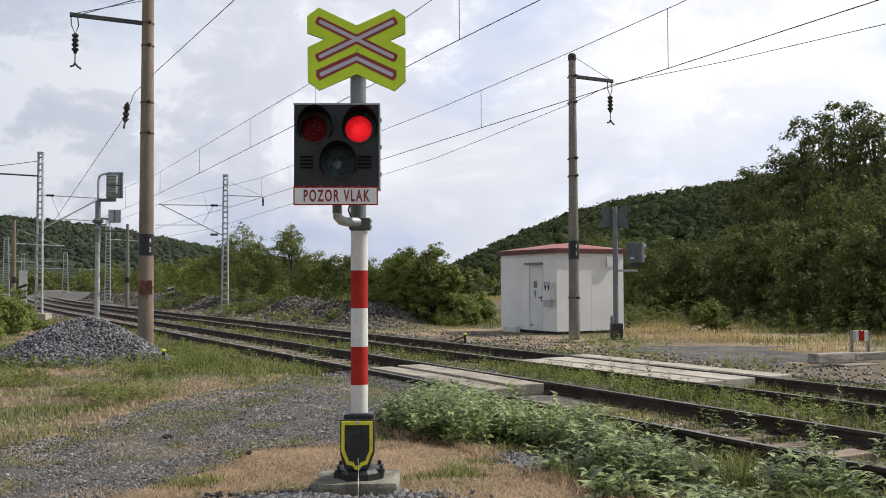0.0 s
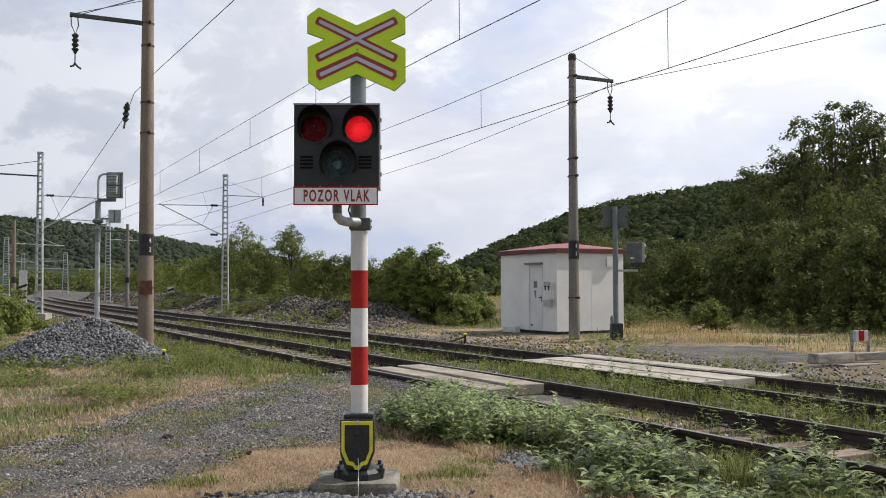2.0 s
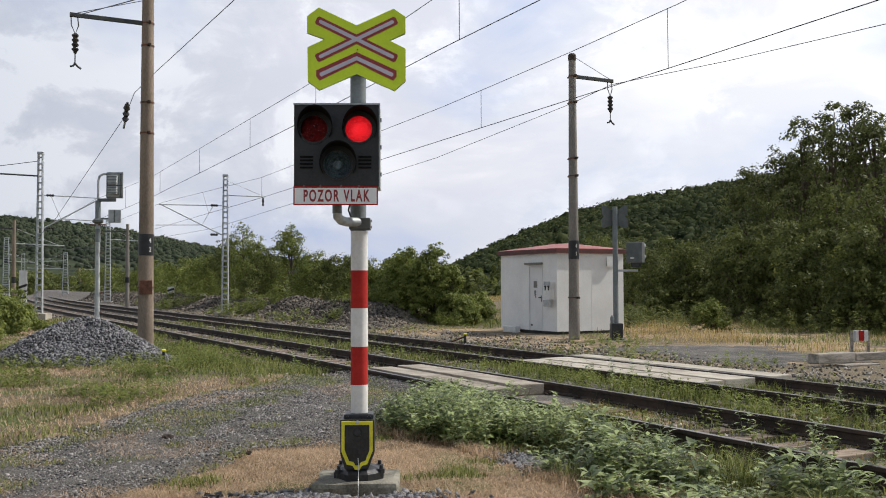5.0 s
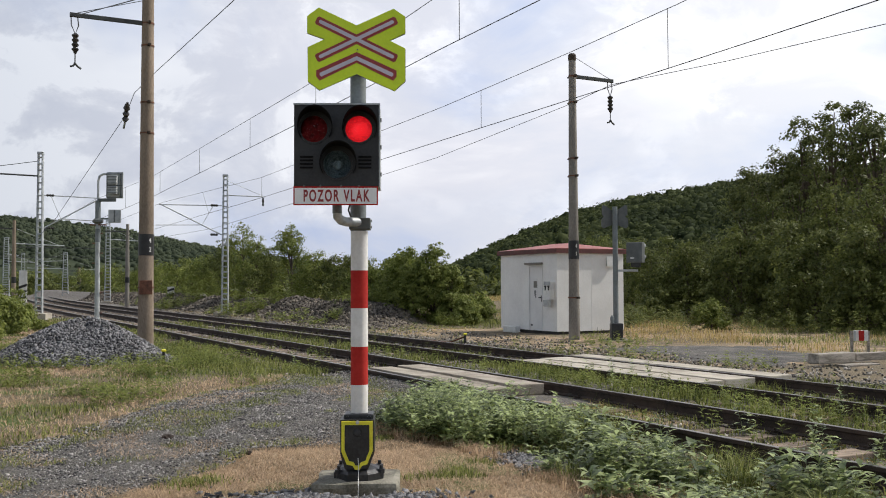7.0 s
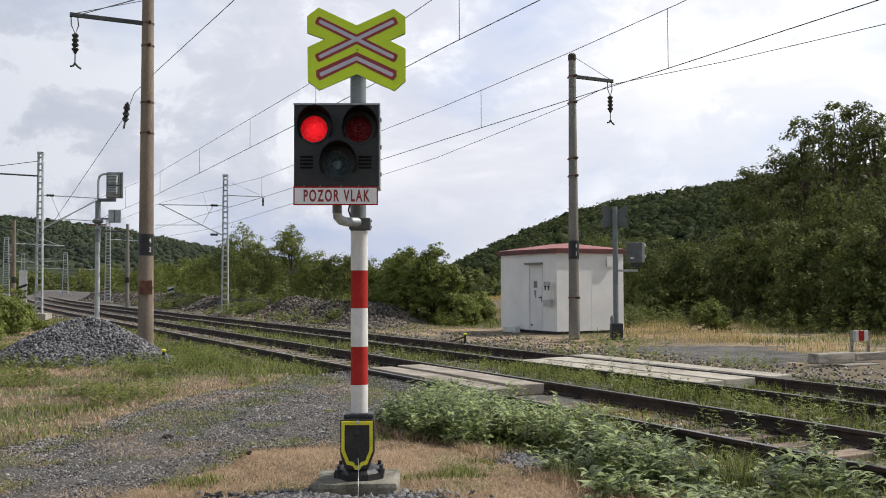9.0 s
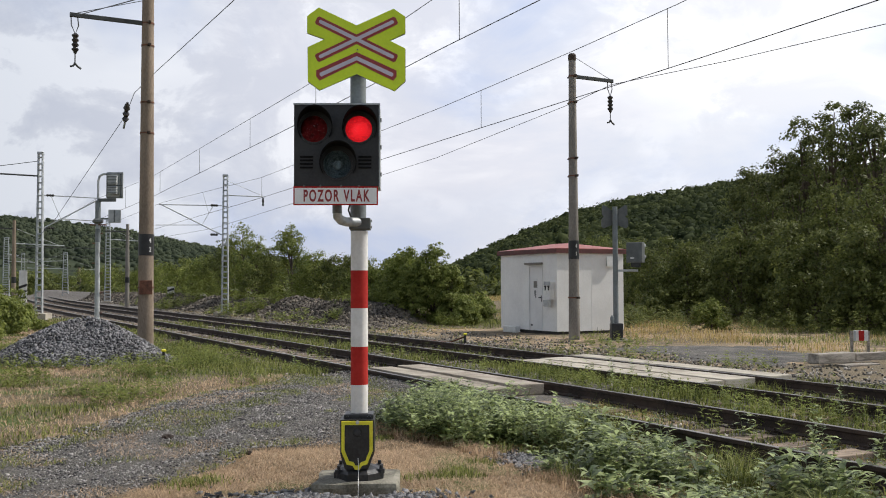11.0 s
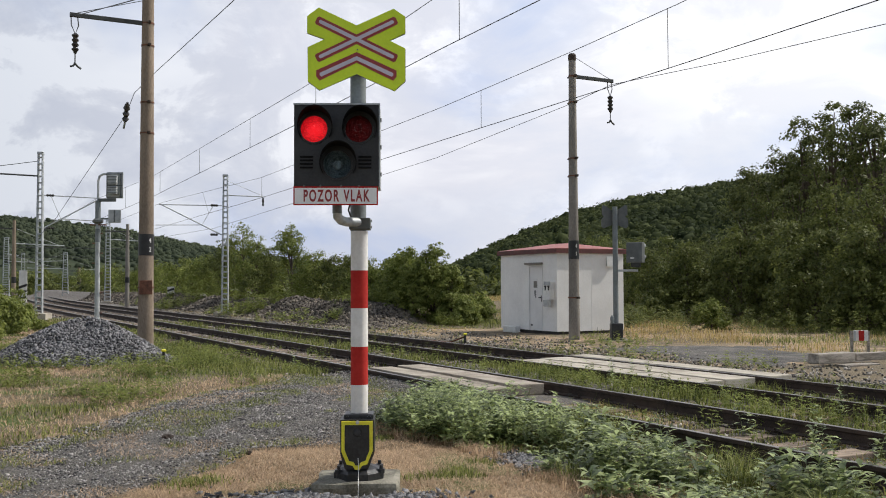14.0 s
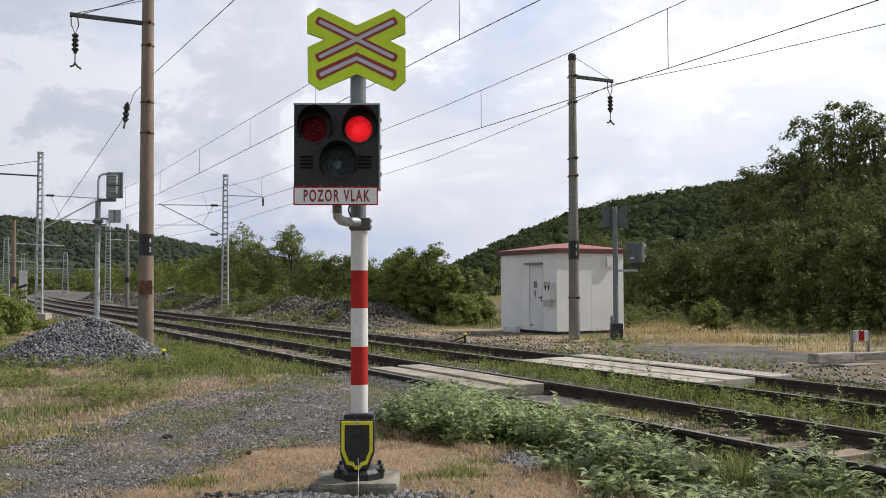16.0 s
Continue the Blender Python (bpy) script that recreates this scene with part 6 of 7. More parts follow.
def plant_arrays(pos, hgt, rng, leaf=0.07, pairs=7):
    """Leafy weeds: a thin stem and crossed pairs of folded leaves."""
    V, F, off = [], [], 0
    for p, h in zip(pos, hgt):
        lean = rng.normal(0, 0.13, 2)
        k = max(4, int(pairs * 1.3 * h / 0.4))
        zz = np.linspace(0.15, 1.0, k)
        st = np.stack([p[0] + lean[0] * zz * h, p[1] + lean[1] * zz * h, p[2] + zz * h], 1)
        w = 0.004
        top = st[-1]
        V.append(np.array([[p[0] - w, p[1], p[2] - 0.02], [p[0] + w, p[1] + w, p[2] - 0.02], top + [w * 0.4, 0, 0], [p[0], p[1] + w, p[2] - 0.02]]))
        F.append(np.array([[0, 1, 2], [1, 3, 2], [3, 0, 2]]) + off)
        off += 4
        a0 = rng.uniform(0, math.pi)
        for i in range(k):
            for s in range(2 if i < k - 2 else 4):
                a = a0 + i * 1.45 + s * math.pi * (1.0 if i < k - 2 else 0.5) + rng.normal(0, 0.3)
                if rng.uniform() < 0.08:
                    continue
                L = leaf * (1.2 - 0.5 * zz[i]) * rng.uniform(0.7, 1.4)
                d = np.array([math.cos(a), math.sin(a), rng.uniform(0.0, 0.75)])
                sd = np.array([-math.sin(a), math.cos(a), 0]) * L * 0.225
                c = st[i]
                m1, m2 = c + d * L * 0.42, c + d * L
                m2[2] -= L * 0.26
                up = np.array([0, 0, L * 0.06])
                V.append(np.stack([c, m1 + sd + up, m2, m1 - sd + up, m1]))
                F.append(np.array([[0, 4, 1], [1, 4, 2], [0, 3, 4], [3, 2, 4]]) + off)
                off += 5
    return np.concatenate(V), np.concatenate(F)


WEED_EDGE = [(-10.61, 4.82), (-9.35, 4.37), (-8.44, 4.5), (-7.84, 4.59), (-7.27, 4.73), (-6.7, 4.67), (-5.98, 4.4), (-5.69, 4.44)]


def weed_depth(x, y):
    """How far a place lies behind the ragged front of the weed patch."""
    p = np.array(WEED_EDGE)
    return y - np.interp(x, p[:, 0], p[:, 1]) + (smooth_noise(x, y, 0.45, 91) - 0.5) * 0.5


def gravel_spill(x, y):
    return np.hypot((x + 7.35) / 0.75, (y - 5.12) / 0.40) + (smooth_noise(x, y, 0.3, 98) - 0.5) * 0.6


def build_weeds():
    rng = np.random.default_rng(12)
    # the dense weed patch between the signal and the near rail
    n = 5200
    x = -11.8 + 9.1 * rng.uniform(0, 1, n) ** 0.9
    y = rng.uniform(3.4, 6.4, n)
    bare = 0.6 * smooth_noise(x, y, 0.7, 92) + 0.4 * smooth_noise(x, y, 0.3, 99)
    keep = (weed_depth(x, y) > 0) & (in_road(x, y) < -0.25) & (bare > np.interp(x, [-8.6, -7.6, -6.6], [0.27, 0.48, 0.68])) & (gravel_spill(x, y) > 1)
    x, y = x[keep], y[keep]
    hg = np.where(x < -7.4, rng.uniform(0.12, 0.41, len(x)), rng.uniform(0.08, 0.26, len(x))) * (0.62 + 0.75 * smooth_noise(x, y, 0.55, 93))
    v, f = plant_arrays(np.stack([x, y, height(x, y)], 1), hg, rng, 0.102, 6)
    tagged(link("weeds", np_mesh("weeds", v, f, M["leaf_weed"])), "dense grey-green leafy weeds beside the near rail", "weeds", kind="stuff")
    # tall clumps beyond the gravel spill, each a thing of its own
    clumps = [(-6.75, 5.25, 0.46, 20), (-6.48, 5.02, 0.38, 15), (-6.60, 5.52, 0.40, 10), (-6.08, 4.86, 0.22, 6), (-5.95, 5.35, 0.24, 6), (-5.42, 6.02, 0.40, 11), (-5.12, 6.22, 0.42, 11), (-4.86, 6.05, 0.32, 8), (-6.05, 6.0, 0.16, 5), (-5.5, 5.2, 0.18, 5), (-7.35, 5.75, 0.36, 9)]
    for cx, cy, h, k in clumps:
        px, py = rng.normal(0, 0.13, k), rng.normal(0, 0.13, k)
        pz = height(cx + px, cy + py) - float(height(cx, cy))
        v, f = plant_arrays(np.stack([px, py, pz], 1), h * rng.uniform(0.55, 1.1, k), rng, 0.14, 6)
        tagged(link("weed_clump", np_mesh("weed_clump", v, f, M["leaf_weed"]), None, "", pose(cx, cy, float(height(cx, cy)))), "clump of large-leaved grey-green weeds beside the near rail", "weeds", "weed clumps")
    gx = rng.uniform(-11, -3.0, 42000)
    gy = rng.uniform(3.9, 6.5, 42000)
    tuft = 0.5 * smooth_noise(gx, gy, 0.6, 95) + 0.5 * smooth_noise(gx, gy, 0.22, 89)
    k = (in_road(gx, gy) < -0.3) & (weed_depth(gx, gy) > 0.1) & (gravel_spill(gx, gy) > 1) & (tuft > 0.50)
    grass("weed_grass", gx[k], gy[k], rng.uniform(0.10, 0.32, k.sum()) * (0.3 + 1.4 * (tuft[k] - 0.5) / 0.3) * np.where(gx[k] > -7.0, 0.7, 1.0), M["grass_green"], "long green grass tufts among the weeds", rng, 0.0042, 1.0)
    k = (in_road(gx, gy) < -0.3) & (weed_depth(gx, gy) > -0.1) & (gravel_spill(gx, gy) > 0.9) & (smooth_noise(gx, gy, 0.5, 97) > 0.45)
    grass("dead_grass", gx[k], gy[k], rng.uniform(0.05, 0.17, k.sum()), M["grass_dry"], "dead grass stalks among the weeds", rng, 0.003, 1.2)
    # weeds in the ballast
    n = 1700
    x = -3.5 - 26 * rng.uniform(0, 1, n) ** 1.3
    y = np.where(rng.uniform(0, 1, n) < 0.6, rng.uniform(8.5, 9.9, n), rng.uniform(6.2, 13.0, n))
    slab = (x > -16.4) & (x < -10.6) & (((y > 6.7) & (y < 8.35)) | ((y > 9.95) & (y < 12.4)))
    keep = ~slab & (smooth_noise(x, y, 1.1, 94) > 0.38 + 0.2 * (x < -16))
    x, y = x[keep], y[keep]
    v, f = plant_arrays(np.stack([x, y, height(x, y)], 1), rng.uniform(0.10, 0.32, len(x)), rng, 0.072)
    tagged(link("ballast_weeds", np_mesh("ballast_weeds", v, f, M["leaf_bright"])), "low bright green weeds growing in the ballast", "weeds", kind="stuff")
    # low herbs on the near verge and at the heap's foot
    n = 3200
    x, y = rng.uniform(-27, -12.5, n), rng.uniform(0.2, 6.3, n)
    keep = (in_road(x, y) < -0.6) & (smooth_noise(x, y, 1.2, 96) + 0.25 * np.exp(-((np.hypot((x + 22.3) / 3.0, (y - 3.10) / 1.95) - 1.1) / 0.3) ** 2) + 0.12 * sstep(3.6, 5.0, y) > 0.60) & (np.hypot((x + 22.3) / 3.0, (y - 3.10) / 1.95) > 0.75)
    x, y = x[keep], y[keep]
    v, f = plant_arrays(np.stack([x, y, height(x, y)], 1), rng.uniform(0.07, 0.26, len(x)), rng, 0.085)
    tagged(link("verge_herbs", np_mesh("verge_herbs", v, f, M["leaf_bright"])), "leafy green herbs on the verge", "weeds", kind="stuff")
    # herbs at the foot of the woodland and beside the far approach
    n = 900
    x, y = rng.uniform(-36, -13, n), rng.uniform(20, 29, n)
    keep = (smooth_noise(x, y, 2.0, 101) + 0.3 * sstep(23.5, 26.5, y) > 0.62)
    x, y = x[keep], y[keep]
    v, f = plant_arrays(np.stack([x, y, height(x, y)], 1), rng.uniform(0.2, 0.8, len(x)), rng, 0.19, 4)
    tagged(link("meadow_herbs", np_mesh("meadow_herbs", v, f, M["leaf_bush"])), "rank green herbs before the woodland edge", "weeds", kind="stuff")
    n = 420
    x, y = rng.uniform(-21.5, -11.5, n), rng.uniform(12.6, 16.4, n)
    keep = (smooth_noise(x, y, 1.2, 102) > 0.55) & (np.hypot((x + 15.9) / 2.9, (y - 15.9) / 2.5) > 0.85)
    x, y = x[keep], y[keep]
    v, f = plant_arrays(np.stack([x, y, height(x, y)], 1), rng.uniform(0.08, 0.32, len(x)), rng, 0.10, 6)
    tagged(link("approach_weeds", np_mesh("approach_weeds", v, f, M["leaf_bright"])), "low green weeds round the asphalt approach", "weeds", kind="stuff")
    # single tall weeds that stand out
    spots = [(-12.02, 9.45, 0.75), (-13.68, 10.14, 0.32), (-12.69, 10.69, 0.42), (-12.82, 10.47, 0.34), (-7.55, 5.69, 0.5), (-7.61, 5.91, 0.45), (-6.02, 6.95, 0.62), (-5.69, 6.78, 0.55), (-5.37, 6.8, 0.6), (-5.88, 4.48, 0.22), (-5.86, 4.68, 0.2), (-7.68, 7.84, 0.38), (-18.44, 6.49, 0.3), (-8.05, 9.8, 0.45), (-6.04, 5.65, 0.4), (-5.26, 5.76, 0.45), (-7.45, 6.52, 0.4)]
    for sx, sy, h in spots:
        r2 = np.random.default_rng(int(abs(sx * 100)))
        v, f = plant_arrays(np.array([[0, 0, 0.0], [0.03, 0.02, 0.0]]), [h, h * 0.7], r2, 0.17 if sy < 6.4 else 0.095, 8)
        tagged(link("weed_plant", np_mesh("weed_plant", v, f, M["leaf_weed"]), None, "", pose(sx, sy, float(height(sx, sy)))), "tall upright leafy weed standing beside the rails", "weed", "tall weeds")


def crown_arrays(lobes, n, size, rng, ragged=0.25, per=34):
    """Leaves gathered in drooping sprays that sit on the outer shell of several uneven lobes."""
    lobes = np.array(lobes, float)
    w = lobes[:, 3] * lobes[:, 4] + lobes[:, 3] * lobes[:, 5]
    m = n // per
    pick = rng.choice(len(lobes), m, p=w / w.sum())
    d = unit_rand(rng, m)
    d[:, 2] = np.where(d[:, 2] < -0.7, -d[:, 2], d[:, 2])
    r = 0.42 + 0.58 * rng.uniform(0, 1, m) ** 0.5 + np.abs(rng.normal(0, ragged * 0.30, m))
    c = lobes[pick, :3] + d * lobes[pick, 3:6] * r[:, None]
    cr = np.clip(lobes[pick, 3] * rng.uniform(0.25, 0.70, m), size * 2.0, size * 6.5)
    off = unit_rand(rng, m * per) * (rng.uniform(0, 1, (m * per, 1)) ** 0.45)
    cr, d, c = np.repeat(cr, per)[:, None], np.repeat(d, per, 0), np.repeat(c, per, 0)
    p = c + off * cr * np.array([1.0, 1.0, 0.62])
    p[:, 2] -= 0.35 * cr[:, 0] * (off[:, 0] ** 2 + off[:, 1] ** 2)
    nrm = off * 0.9 + d * 0.7 + np.array([0, 0, 0.45])
    return leaf_quads(p, size, rng, 0.62, 0.25, nrm)


def tree(name, x, y, z0, h, spread, mat, label, cat, group, rng, leaves=2600, size=0.22, trunk=None, n_lobes=9, low=0.12, ragged=0.25):
    """A tapered trunk with limbs under a crown of many small leaves."""
    g = empty(name, pose(x, y, z0), label, cat, group)
    lobes = []
    for k in range(n_lobes):
        a = rng.uniform(0, 2 * math.pi)
        u = (k + rng.uniform(0, 1)) / n_lobes
        s = min(spread * (rng.uniform(0.22, 0.42) if h < 7.5 else rng.uniform(0.16, 0.34)), h * 0.30)
        rr = spread * (0.72 - 0.50 * u ** 1.5) * rng.uniform(0.35, 1.05)
        zz = s * (0.6 if low else 0.35) + low * h + (h - 1.45 * s - low * h) * u
        lobes.append((rr * math.cos(a), rr * math.sin(a), zz, s, s, s * rng.uniform(0.75, 1.0)))
    lobes.append((0, 0, h * 0.84, spread * 0.28, spread * 0.28, h * 0.16))
    bm = bmesh.new()
    tr = trunk or max(0.05, h * 0.022)
    add_rod(bm, (0, 0, -0.2), (0.03 * h * 0.3, 0, h * 0.5), tr, tr * 0.6, 9)
    add_rod(bm, (0.03 * h * 0.3, 0, h * 0.5), (0, 0, h * 0.88), tr * 0.6, tr * 0.15, 7)
    for lx, ly, lz, *_ in lobes[:-1]:
        zb = max(0.05 * h, lz - 0.3 * h)
        add_rod(bm, (0.005 * h, 0, zb), (lx, ly, lz), tr * 0.4, tr * 0.1, 5)
    part("trunk", bm, M["bark"], g, "grey-brown trunk and limbs")
    v, f = crown_arrays(lobes, leaves, size, rng, ragged)
    v[:, 2] = np.maximum(v[:, 2], 0.02)
    link("crown", np_mesh("crown", v, f, mat), g, "leafy green crown")
    return g


def build_trees():
    rng = np.random.default_rng(21)
    # thicket on the bank beyond the tracks
    spots = [(-37.2, 17.8, 2.0, 1.5), (-36.1, 17.6, 2.4, 1.4), (-34.9, 17.5, 2.4, 1.4), (-34.1, 17.9, 2.9, 1.3), (-33.2, 18.2, 2.2, 1.1), (-32.2, 18.2, 1.0, 0.7), (-40.4, 17.9, 2.0, 1.7), (-43.5, 18.2, 2.4, 1.8), (-46.5, 18.5, 2.3, 1.8), (-48.7, 18.3, 2.8, 1.8), (-51.0, 17.8, 4.2, 1.5), (-54.2, 17.7, 3.0, 2.0), (-57.3, 17.8, 3.9, 2.0), (-61.4, 18.1, 4.7, 2.2), (-64.6, 17.8, 4.0, 2.2), (-68.8, 17.8, 3.0, 2.4), (-72.9, 17.6, 2.7, 2.2), (-79.1, 17.9, 2.7, 2.6), (-88.1, 18.5, 2.7, 2.8), (-95.3, 18.4, 2.4, 2.6), (-108.5, 19.8, 2.4, 3.0), (-138.7, 21.9, 3.9, 4.0), (-148.9, 20.0, 3.4, 3.5), (-34.6, 20.2, 1.2, 1.2), (-38.6, 18.6, 2.2, 1.6)]
    for k, (x, y, h, s) in enumerate(spots):
        z0 = float(height(x, y))
        tall = k in (10, 13)
        tree("shrub" if not tall else "young_tree", x, y, z0 - 0.1, h + 0.15, s, M["leaf_bush"] if k in (7, 8, 11, 14, 20) else M["leaf_bright"], "young leafy tree rising over the thicket" if tall else "dense green shrub on the bank beyond the tracks", "tree" if tall else "shrub", "trackside thicket", rng, 9500 if k < 16 else 4500, 0.095 if k < 16 else 0.13, None, 18, 0.0, 0.7)
    # near-side shrubs on the left bank
    for x, y, h, s in ((-33.9, 2.0, 1.3, 1.2), (-39.9, 2.7, 1.25, 1.4), (-42.9, 3.3, 1.0, 1.3), (-30.4, 1.2, 1.5, 1.1), (-35.9, 2.9, 0.75, 1.0), (-27.6, 1.0, 0.8, 0.9), (-51.8, 3.4, 1.7, 1.6), (-46.5, 2.6, 1.5, 1.6), (-58.0, 3.0, 1.9, 1.8)):
        tree("low_shrub", x, y, float(height(x, y)) - 0.08, h, s, M["leaf_bright"], "low bright green shrub on the near bank", "shrub", "near bank shrubs", rng, 4200, 0.10, 0.03, 13, 0.0, 0.5)
    # far trees along the line
    for x, y, h, s in ((-112, 26, 4.0, 4.0), (-128, 30, 5.0, 4.5), (-150, 32, 5.0, 5.0), (-175, 36, 6.0, 6.0), (-205, 40, 6.0, 6.5), (-240, 38, 6.0, 7.0), (-270, 44, 7.0, 8.0), (-170, 14, 3.0, 4.0), (-210, 18, 4.0, 5.0), (-250, 22, 5.0, 6.0), (-290, 28, 7.0, 8.0), (-98, 16.6, 1.0, 2.0), (-107, 17.2, 1.2, 2.4), (-117, 17.8, 1.1, 2.5), (-128, 18.6, 1.4, 2.8), (-140, 19.6, 1.5, 3.0), (-153, 21.0, 1.8, 3.4), (-100, 20.5, 2.4, 2.6), (-116, 21.5, 3.0, 3.0), (-127, 23.0, 3.2, 3.4), (-141, 25.0, 3.5, 3.6), (-158, 27.5, 4.0, 4.5), (-182, 30.0, 4.5, 5.0), (-90, 0, 2.6, 3.0), (-110, -2, 3.5, 3.5), (-135, -3, 4.0, 4.5), (-165, -6, 5.0, 5.0), (-78, 2.0, 2.2, 2.4), (-169, 14.2, 3.5, 4.5), (-184, 18.0, 4.2, 5.0), (-199, 21.7, 4.0, 5.5), (-189, 22.8, 3.5, 4.5), (-203, 27.2, 4.3, 5.5), (-178, 26.2, 3.6, 4.5), (-163, 26.5, 3.2, 4.0), (-209, 15.7, 4.8, 6.0), (-320, 10, 8.0, 10.0), (-310, -4, 8.0, 9.0), (-72, 41, 3.2, 3.0), (-68, 43, 3.6, 3.0), (-76, 39.5, 2.8, 3.0), (-64, 41, 3.4, 3.0), (-70, 46, 4.2, 3.4), (-82, 43, 2.8, 3.4), (-60, 36, 1.9, 2.2), (-55, 34.5, 1.7, 2.0), (-62, 38.5, 2.6, 2.4)):
        tree("far_tree", x, y, -0.2, h, s, M["leaf_bush"], "green tree far down the line", "tree", "far trees", rng, 1300, 0.44, None, 11, 0.0, 0.6)
    # woodland edge beyond the meadow
    wood = [(-44.2, 36.3, 3.9, 2.6), (-35.0, 29.8, 3.2, 2.2), (-38.4, 33.8, 3.9, 2.4), (-33.2, 30.4, 3.5, 2.1), (-36.8, 35.2, 4.2, 2.6), (-32.7, 32.3, 3.8, 2.3), (-29.5, 29.9, 4.0, 2.1), (-38.8, 40.3, 8.0, 3.2), (-28.5, 31.0, 4.4, 2.2), (-34.0, 36.7, 6.2, 2.8), (-36.3, 40.0, 8.6, 2.6), (-26.8, 29.7, 4.0, 2.1), (-34.2, 39.2, 10.0, 2.6), (-24.1, 28.1, 3.6, 2.0), (-32.0, 38.4, 10.3, 2.5), (-26.7, 32.4, 5.6, 2.6), (-29.9, 37.6, 10.1, 2.6), (-21.0, 26.8, 3.4, 2.0), (-28.0, 36.5, 9.2, 2.7), (-22.9, 30.3, 5.4, 2.5), (-26.0, 37.1, 9.4, 2.9), (-20.0, 29.0, 5.0, 2.4), (-23.5, 36.0, 8.4, 3.0), (-37.7, 44.0, 9.0, 3.4), (-33.6, 45.7, 10.0, 3.4), (-48.5, 40.0, 4.4, 3.0), (-54.0, 42.0, 5.0, 3.4), (-60.0, 46.0, 5.5, 3.8), (-18.0, 33.0, 7.5, 3.0)]
    for k, (x, y, h, s) in enumerate(wood):
        big = h > 7.5
        tree("broadleaf_tree", x, y, -0.1, h, s, M["leaf_tree"] if big or k % 4 == 0 else M["leaf_bush"], "tall dark broadleaf tree with an airy crown" if big else "dark green broadleaf tree at the woodland edge", "tree", "woodland edge", rng, 6200 if h > 9.0 else 9000, 0.15 if big else 0.115, None, 30 if big else 22, 0.12 if big else 0.0, 0.6)
    for x, y, h, s in ((-24.0, 23.0, 1.0, 0.65), (-24.1, 26.7, 1.9, 1.5), (-20.6, 26.0, 2.0, 1.6), (-18.3, 25.5, 1.6, 1.3), (-14.2, 22.5, 1.8, 1.2), (-33.0, 28.6, 1.5, 1.3), (-37.5, 30.5, 1.7, 1.4)):
        tree("low_shrub", x, y, -0.1, h, s, M["leaf_bright"] if h < 1.2 else M["leaf_bush"], "low shrub standing in the tall grass", "shrub", "meadow shrubs", rng, 2600, 0.11, 0.03, 8, 0.0, 0.4)


def ridge(name, az, elev, dist, label, depth, rng, n, size, mat="wood_far", tufts=0):
    """A wooded hill: a terrain sheet facing the valley with a canopy of crowns on it."""
    az = np.array(az)
    a = np.linspace(az[0], az[-1], 150)
    top = np.interp(a, az, elev)
    rows = 26
    V = []
    for j in range(rows):
        u = j / (rows - 1)
        d = dist * (1 - depth * (1 - u))
        zz = (dist * np.tan(np.radians(top))) * (u ** 0.8) * (1 - 0.02 * rng.uniform(0, 1, len(a))) + EYE[2]
        V.append(np.stack([d * -np.cos(np.radians(YAW + a)), d * np.sin(np.radians(YAW + a)), np.where(u == 0, -3, zz)], 1))
    V = np.concatenate(V)
    m = len(a)
    i = (np.arange(rows - 1)[:, None] * m + np.arange(m - 1)[None]).ravel()
    me = np_mesh(name, V, np.stack([i, i + 1, i + m + 1, i + m], 1), M[mat], True)
    hill = tagged(link(name, me), label, "hill", kind="structure")
    # crowns
    ua, uu = rng.uniform(0, m - 1.001, n), rng.uniform(0.04, 1, n) ** 0.7
    ai = np.interp(ua, np.arange(m), a)
    ti = np.interp(ai, az, elev)
    d = dist * (1 - depth * (1 - uu))
    z = dist * np.tan(np.radians(ti)) * uu ** 0.8 + EYE[2]
    pos = np.stack([d * -np.cos(np.radians(YAW + ai)), d * np.sin(np.radians(YAW + ai)), z], 1)
    v0, f0 = ico()
    s = size * rng.uniform(0.5, 1.6, n)
    rad = np.stack([s, s, s * rng.uniform(0.8, 1.25, n)], 1)
    p = v0[None] * (1 + rng.uniform(-0.3, 0.2, (n, len(v0), 1))) * rad[:, None] * 0.70 + pos[:, None]
    p, f = p.reshape(-1, 3), (f0[None] + (np.arange(n) * len(v0))[:, None, None]).reshape(-1, 3)
    if tufts:
        # leafy sprays standing out of each crown
        dd = unit_rand(rng, n * tufts)
        dd[:, 2] = np.abs(dd[:, 2]) - 0.25
        tv, tf = leaf_quads(np.repeat(pos, tufts, 0) + dd * np.repeat(rad, tufts, 0) * rng.uniform(0.72, 1.2, (n * tufts, 1)), size * 0.42, rng, 0.8, 0.2, dd * 0.9 + np.array([0.0, 0.0, 0.4]))
        p, f = np.concatenate([p, tv]), np.concatenate([f, tf + len(p)])
    link("canopy", np_mesh("canopy", p, f, M[mat]), hill, "dense green forest canopy")["kind"] = "stuff"


def build_hills():
    rng = np.random.default_rng(33)
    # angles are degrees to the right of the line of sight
    # the left hill's haze is only its paler canopy colour
    ridge("hill_left", [-34, -27.5, -24.8, -22, -18, -14, -10, -5, 2, 8], [4.3, 4.0, 3.75, 3.55, 3.05, 2.2, 1.5, 0.8, 0.5, 0.3], 1150, "long wooded hill across the valley", 0.45, rng, 7000, 3.3, "wood_haze_tint", 4)
    ridge("hill_right", [-3, 0, 2, 5, 8, 11, 14, 17, 20, 24, 30, 45], [0.0, 0.6, 1.6, 3.0, 4.1, 4.8, 5.2, 5.7, 6.0, 6.2, 6.4, 6.4], 330, "steep dark wooded hillside", 0.5, rng, 6500, 1.85, "wood_far", 19)


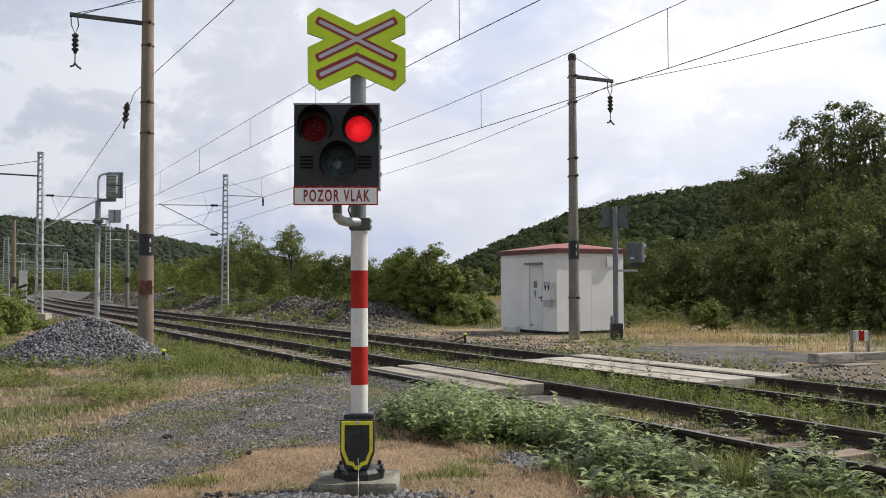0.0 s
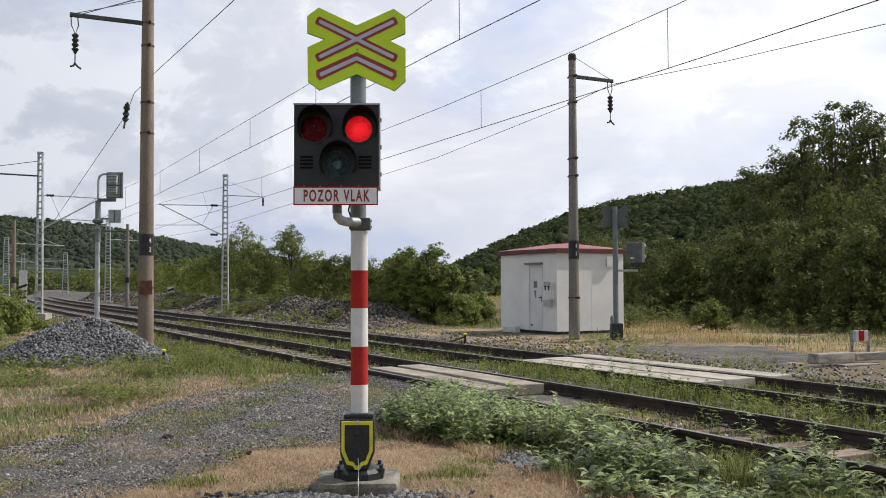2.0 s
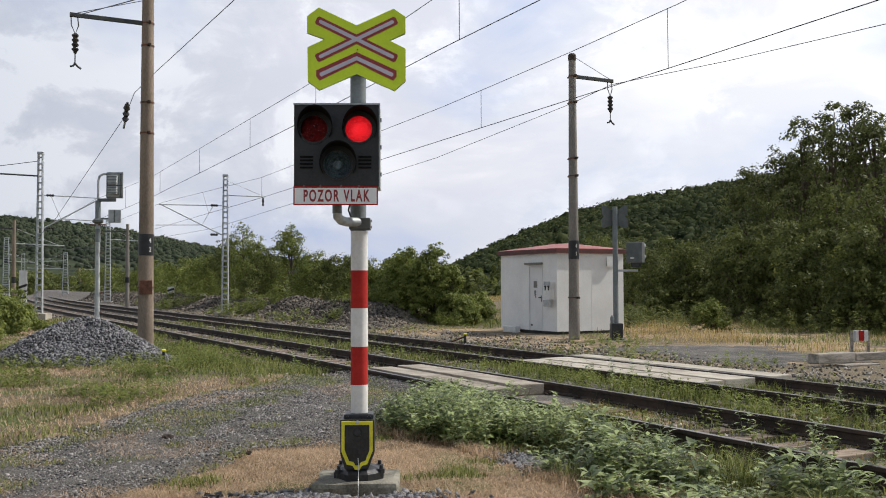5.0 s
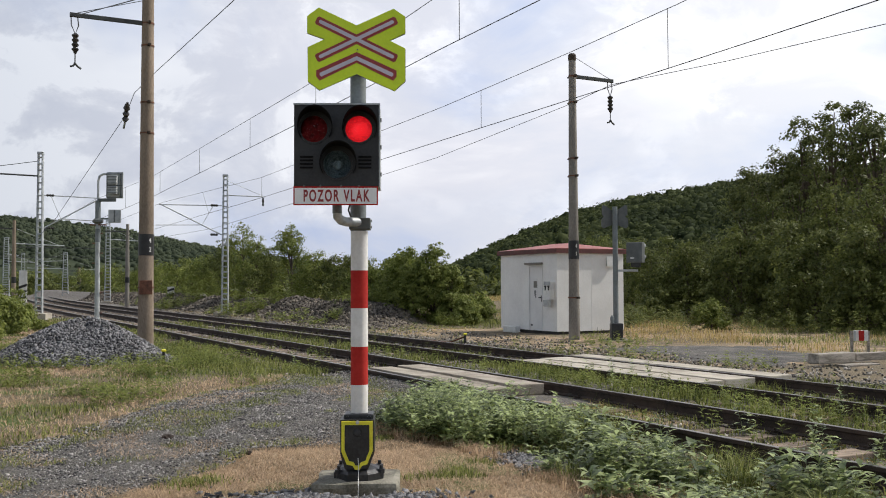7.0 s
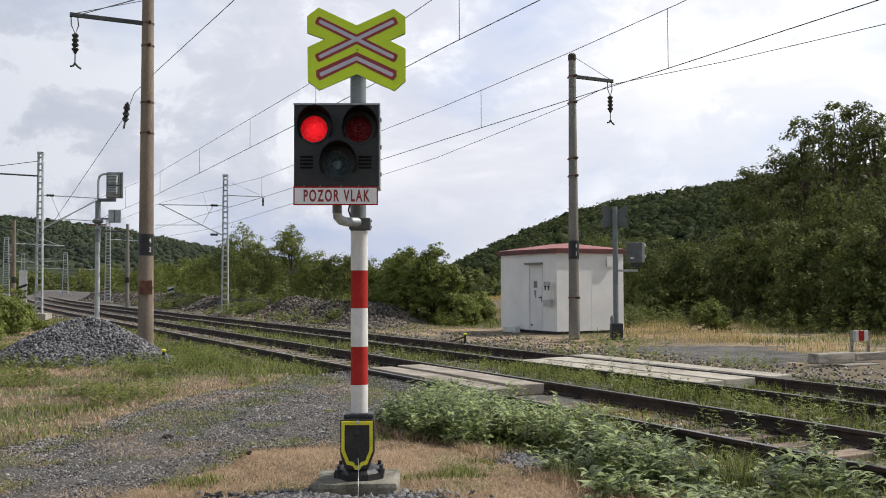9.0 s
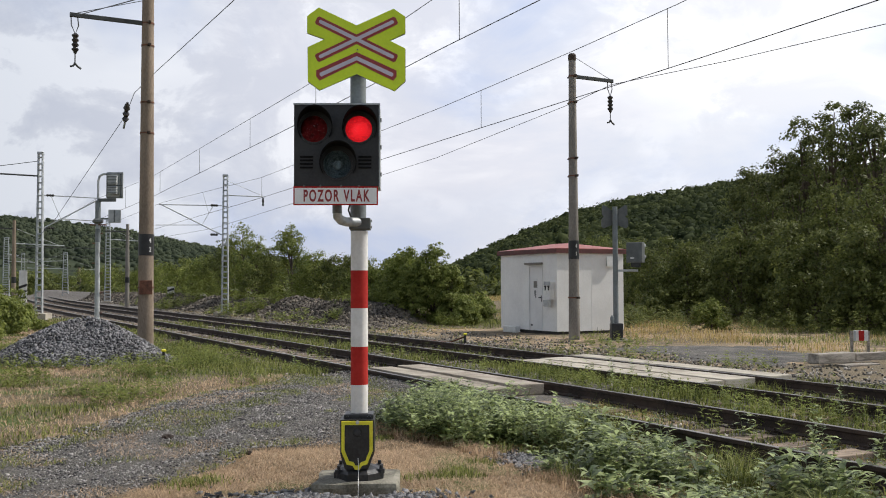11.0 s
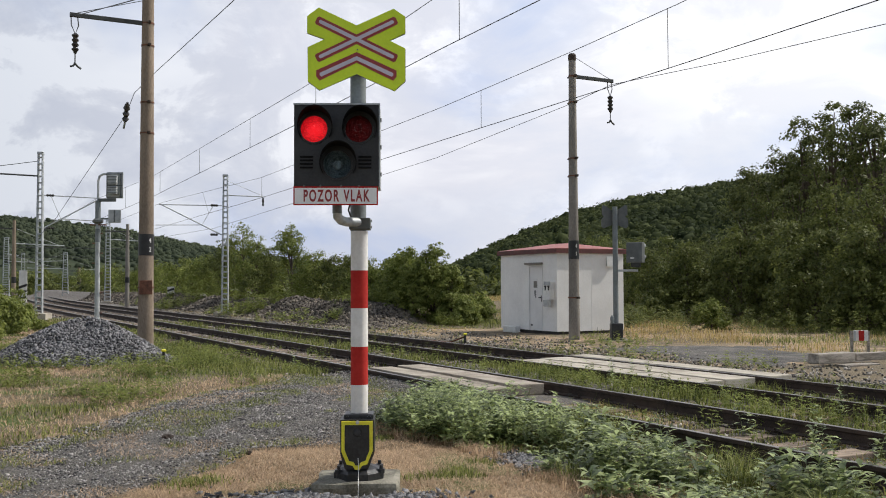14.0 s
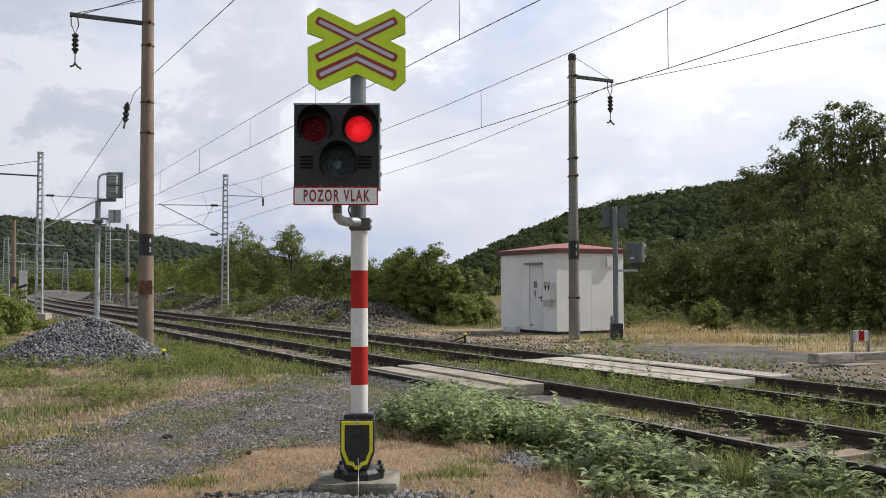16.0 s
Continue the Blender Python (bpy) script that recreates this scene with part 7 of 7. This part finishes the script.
def build_sky():
    """A far curved screen of drifting cloud behind the hills."""
    R = 2600
    az = np.radians(np.linspace(-75, 75, 61))
    zz = np.linspace(-30, 1900, 20)
    A, Z = np.meshgrid(az, zz, indexing="ij")
    v = np.stack([R * -np.cos(radians(YAW) + A), R * np.sin(radians(YAW) + A), Z], -1).reshape(-1, 3)
    i = (np.arange(60)[:, None] * 20 + np.arange(19)[None]).ravel()
    me = np_mesh("backdrop", v, np.stack([i, i + 1, i + 21, i + 20], 1), M["sky"], True)
    return tagged(link("backdrop", me), "bright cloudy summer sky with blue gaps", "sky", kind="structure")


build_hills()
BACKDROP = build_sky()
build_trees()
build_stones()
build_grass()
build_weeds()


# ---- what moves ----
def motions():
    """The red lamps change over in turn; the clouds drift slowly along the sky."""
    to_left = [0.13 + 1.2348 * k for k in range(13)]
    to_right = [0.64 + 1.2348 * k for k in range(13)]
    for n, (drum, x, y, z) in enumerate(DRUMS):
        # the first drum stands under the left visor
        on, off = (to_left, to_right) if n == 0 else (to_right, to_left)
        lit = n == 1
        rows = [(0.0, pose(x, y, z, 0, 0, 0 if lit else 180))]
        for t, state in sorted([(t, True) for t in on] + [(t, False) for t in off]):
            f0 = math.floor(t * FPS)
            a, b = (180, 0) if state else (0, 180)
            for k, u in enumerate((0.0, 0.494, 0.989, 1.0)):
                rows.append(((f0 + k) / FPS, pose(x, y, z, 0, 0, a + (b - a) * u)))
        rows.append((16.0, rows[-1][1]))
        walk(drum, rows)
    walk(BACKDROP, [(0.0, pose(0, 0, 0)), (8.0, pose(5.2, 9.7, 0)), (16.0, pose(10.4, 19.4, 0))])

    # a white butterfly crosses the tracks on a wavering line and leaves the view
    flight = [(0.0, -38.11, -3.35, 2.02), (1.5, -32.61, 0.57, 1.89), (2.3, -27.0, 2.57, 1.72), (2.7, -23.3, 3.13, 1.62), (3.0, -19.83, 3.24, 1.53), (3.2, -17.58, 3.21, 1.39), (3.5, -13.68, 3.08, 1.31), (3.6, -12.26, 3.21, 1.06), (3.7, -10.93, 3.37, 0.9), (3.8, -9.82, 3.56, 0.83), (3.9, -8.87, 3.83, 0.86), (4.0, -8.03, 4.13, 0.92), (4.1, -7.42, 4.42, 0.99), (4.2, -6.9, 4.74, 1.06), (4.5, -5.92, 5.93, 1.17), (4.9, -4.77, 7.64, 1.24), (5.6, -3.21, 12.02, 1.36), (8.0, -1.97, 38.65, 1.63), (16.0, -1.97, 38.65, 1.63)]
    rows = []
    for k, (t, x, y, z) in enumerate(flight):
        rows.append((t, pose(x, y, z, 52, 10 * math.sin(2.3 * k), 64 + 9 * math.sin(1.7 * k))))
    walk(BUTTERFLY, rows)
    for side, wing in WINGS:
        beat = [(0.0, pose(0, 0, 0, 0, side * 20, 0))]
        for k in range(56):
            beat.append((2.4 + 0.05 * k, pose(0, 0, 0, 0, side * (-48 if k % 2 else 8), 0)))
        beat.append((16.0, pose(0, 0, 0, 0, side * 20, 0)))
        walk(wing, beat)


motions()
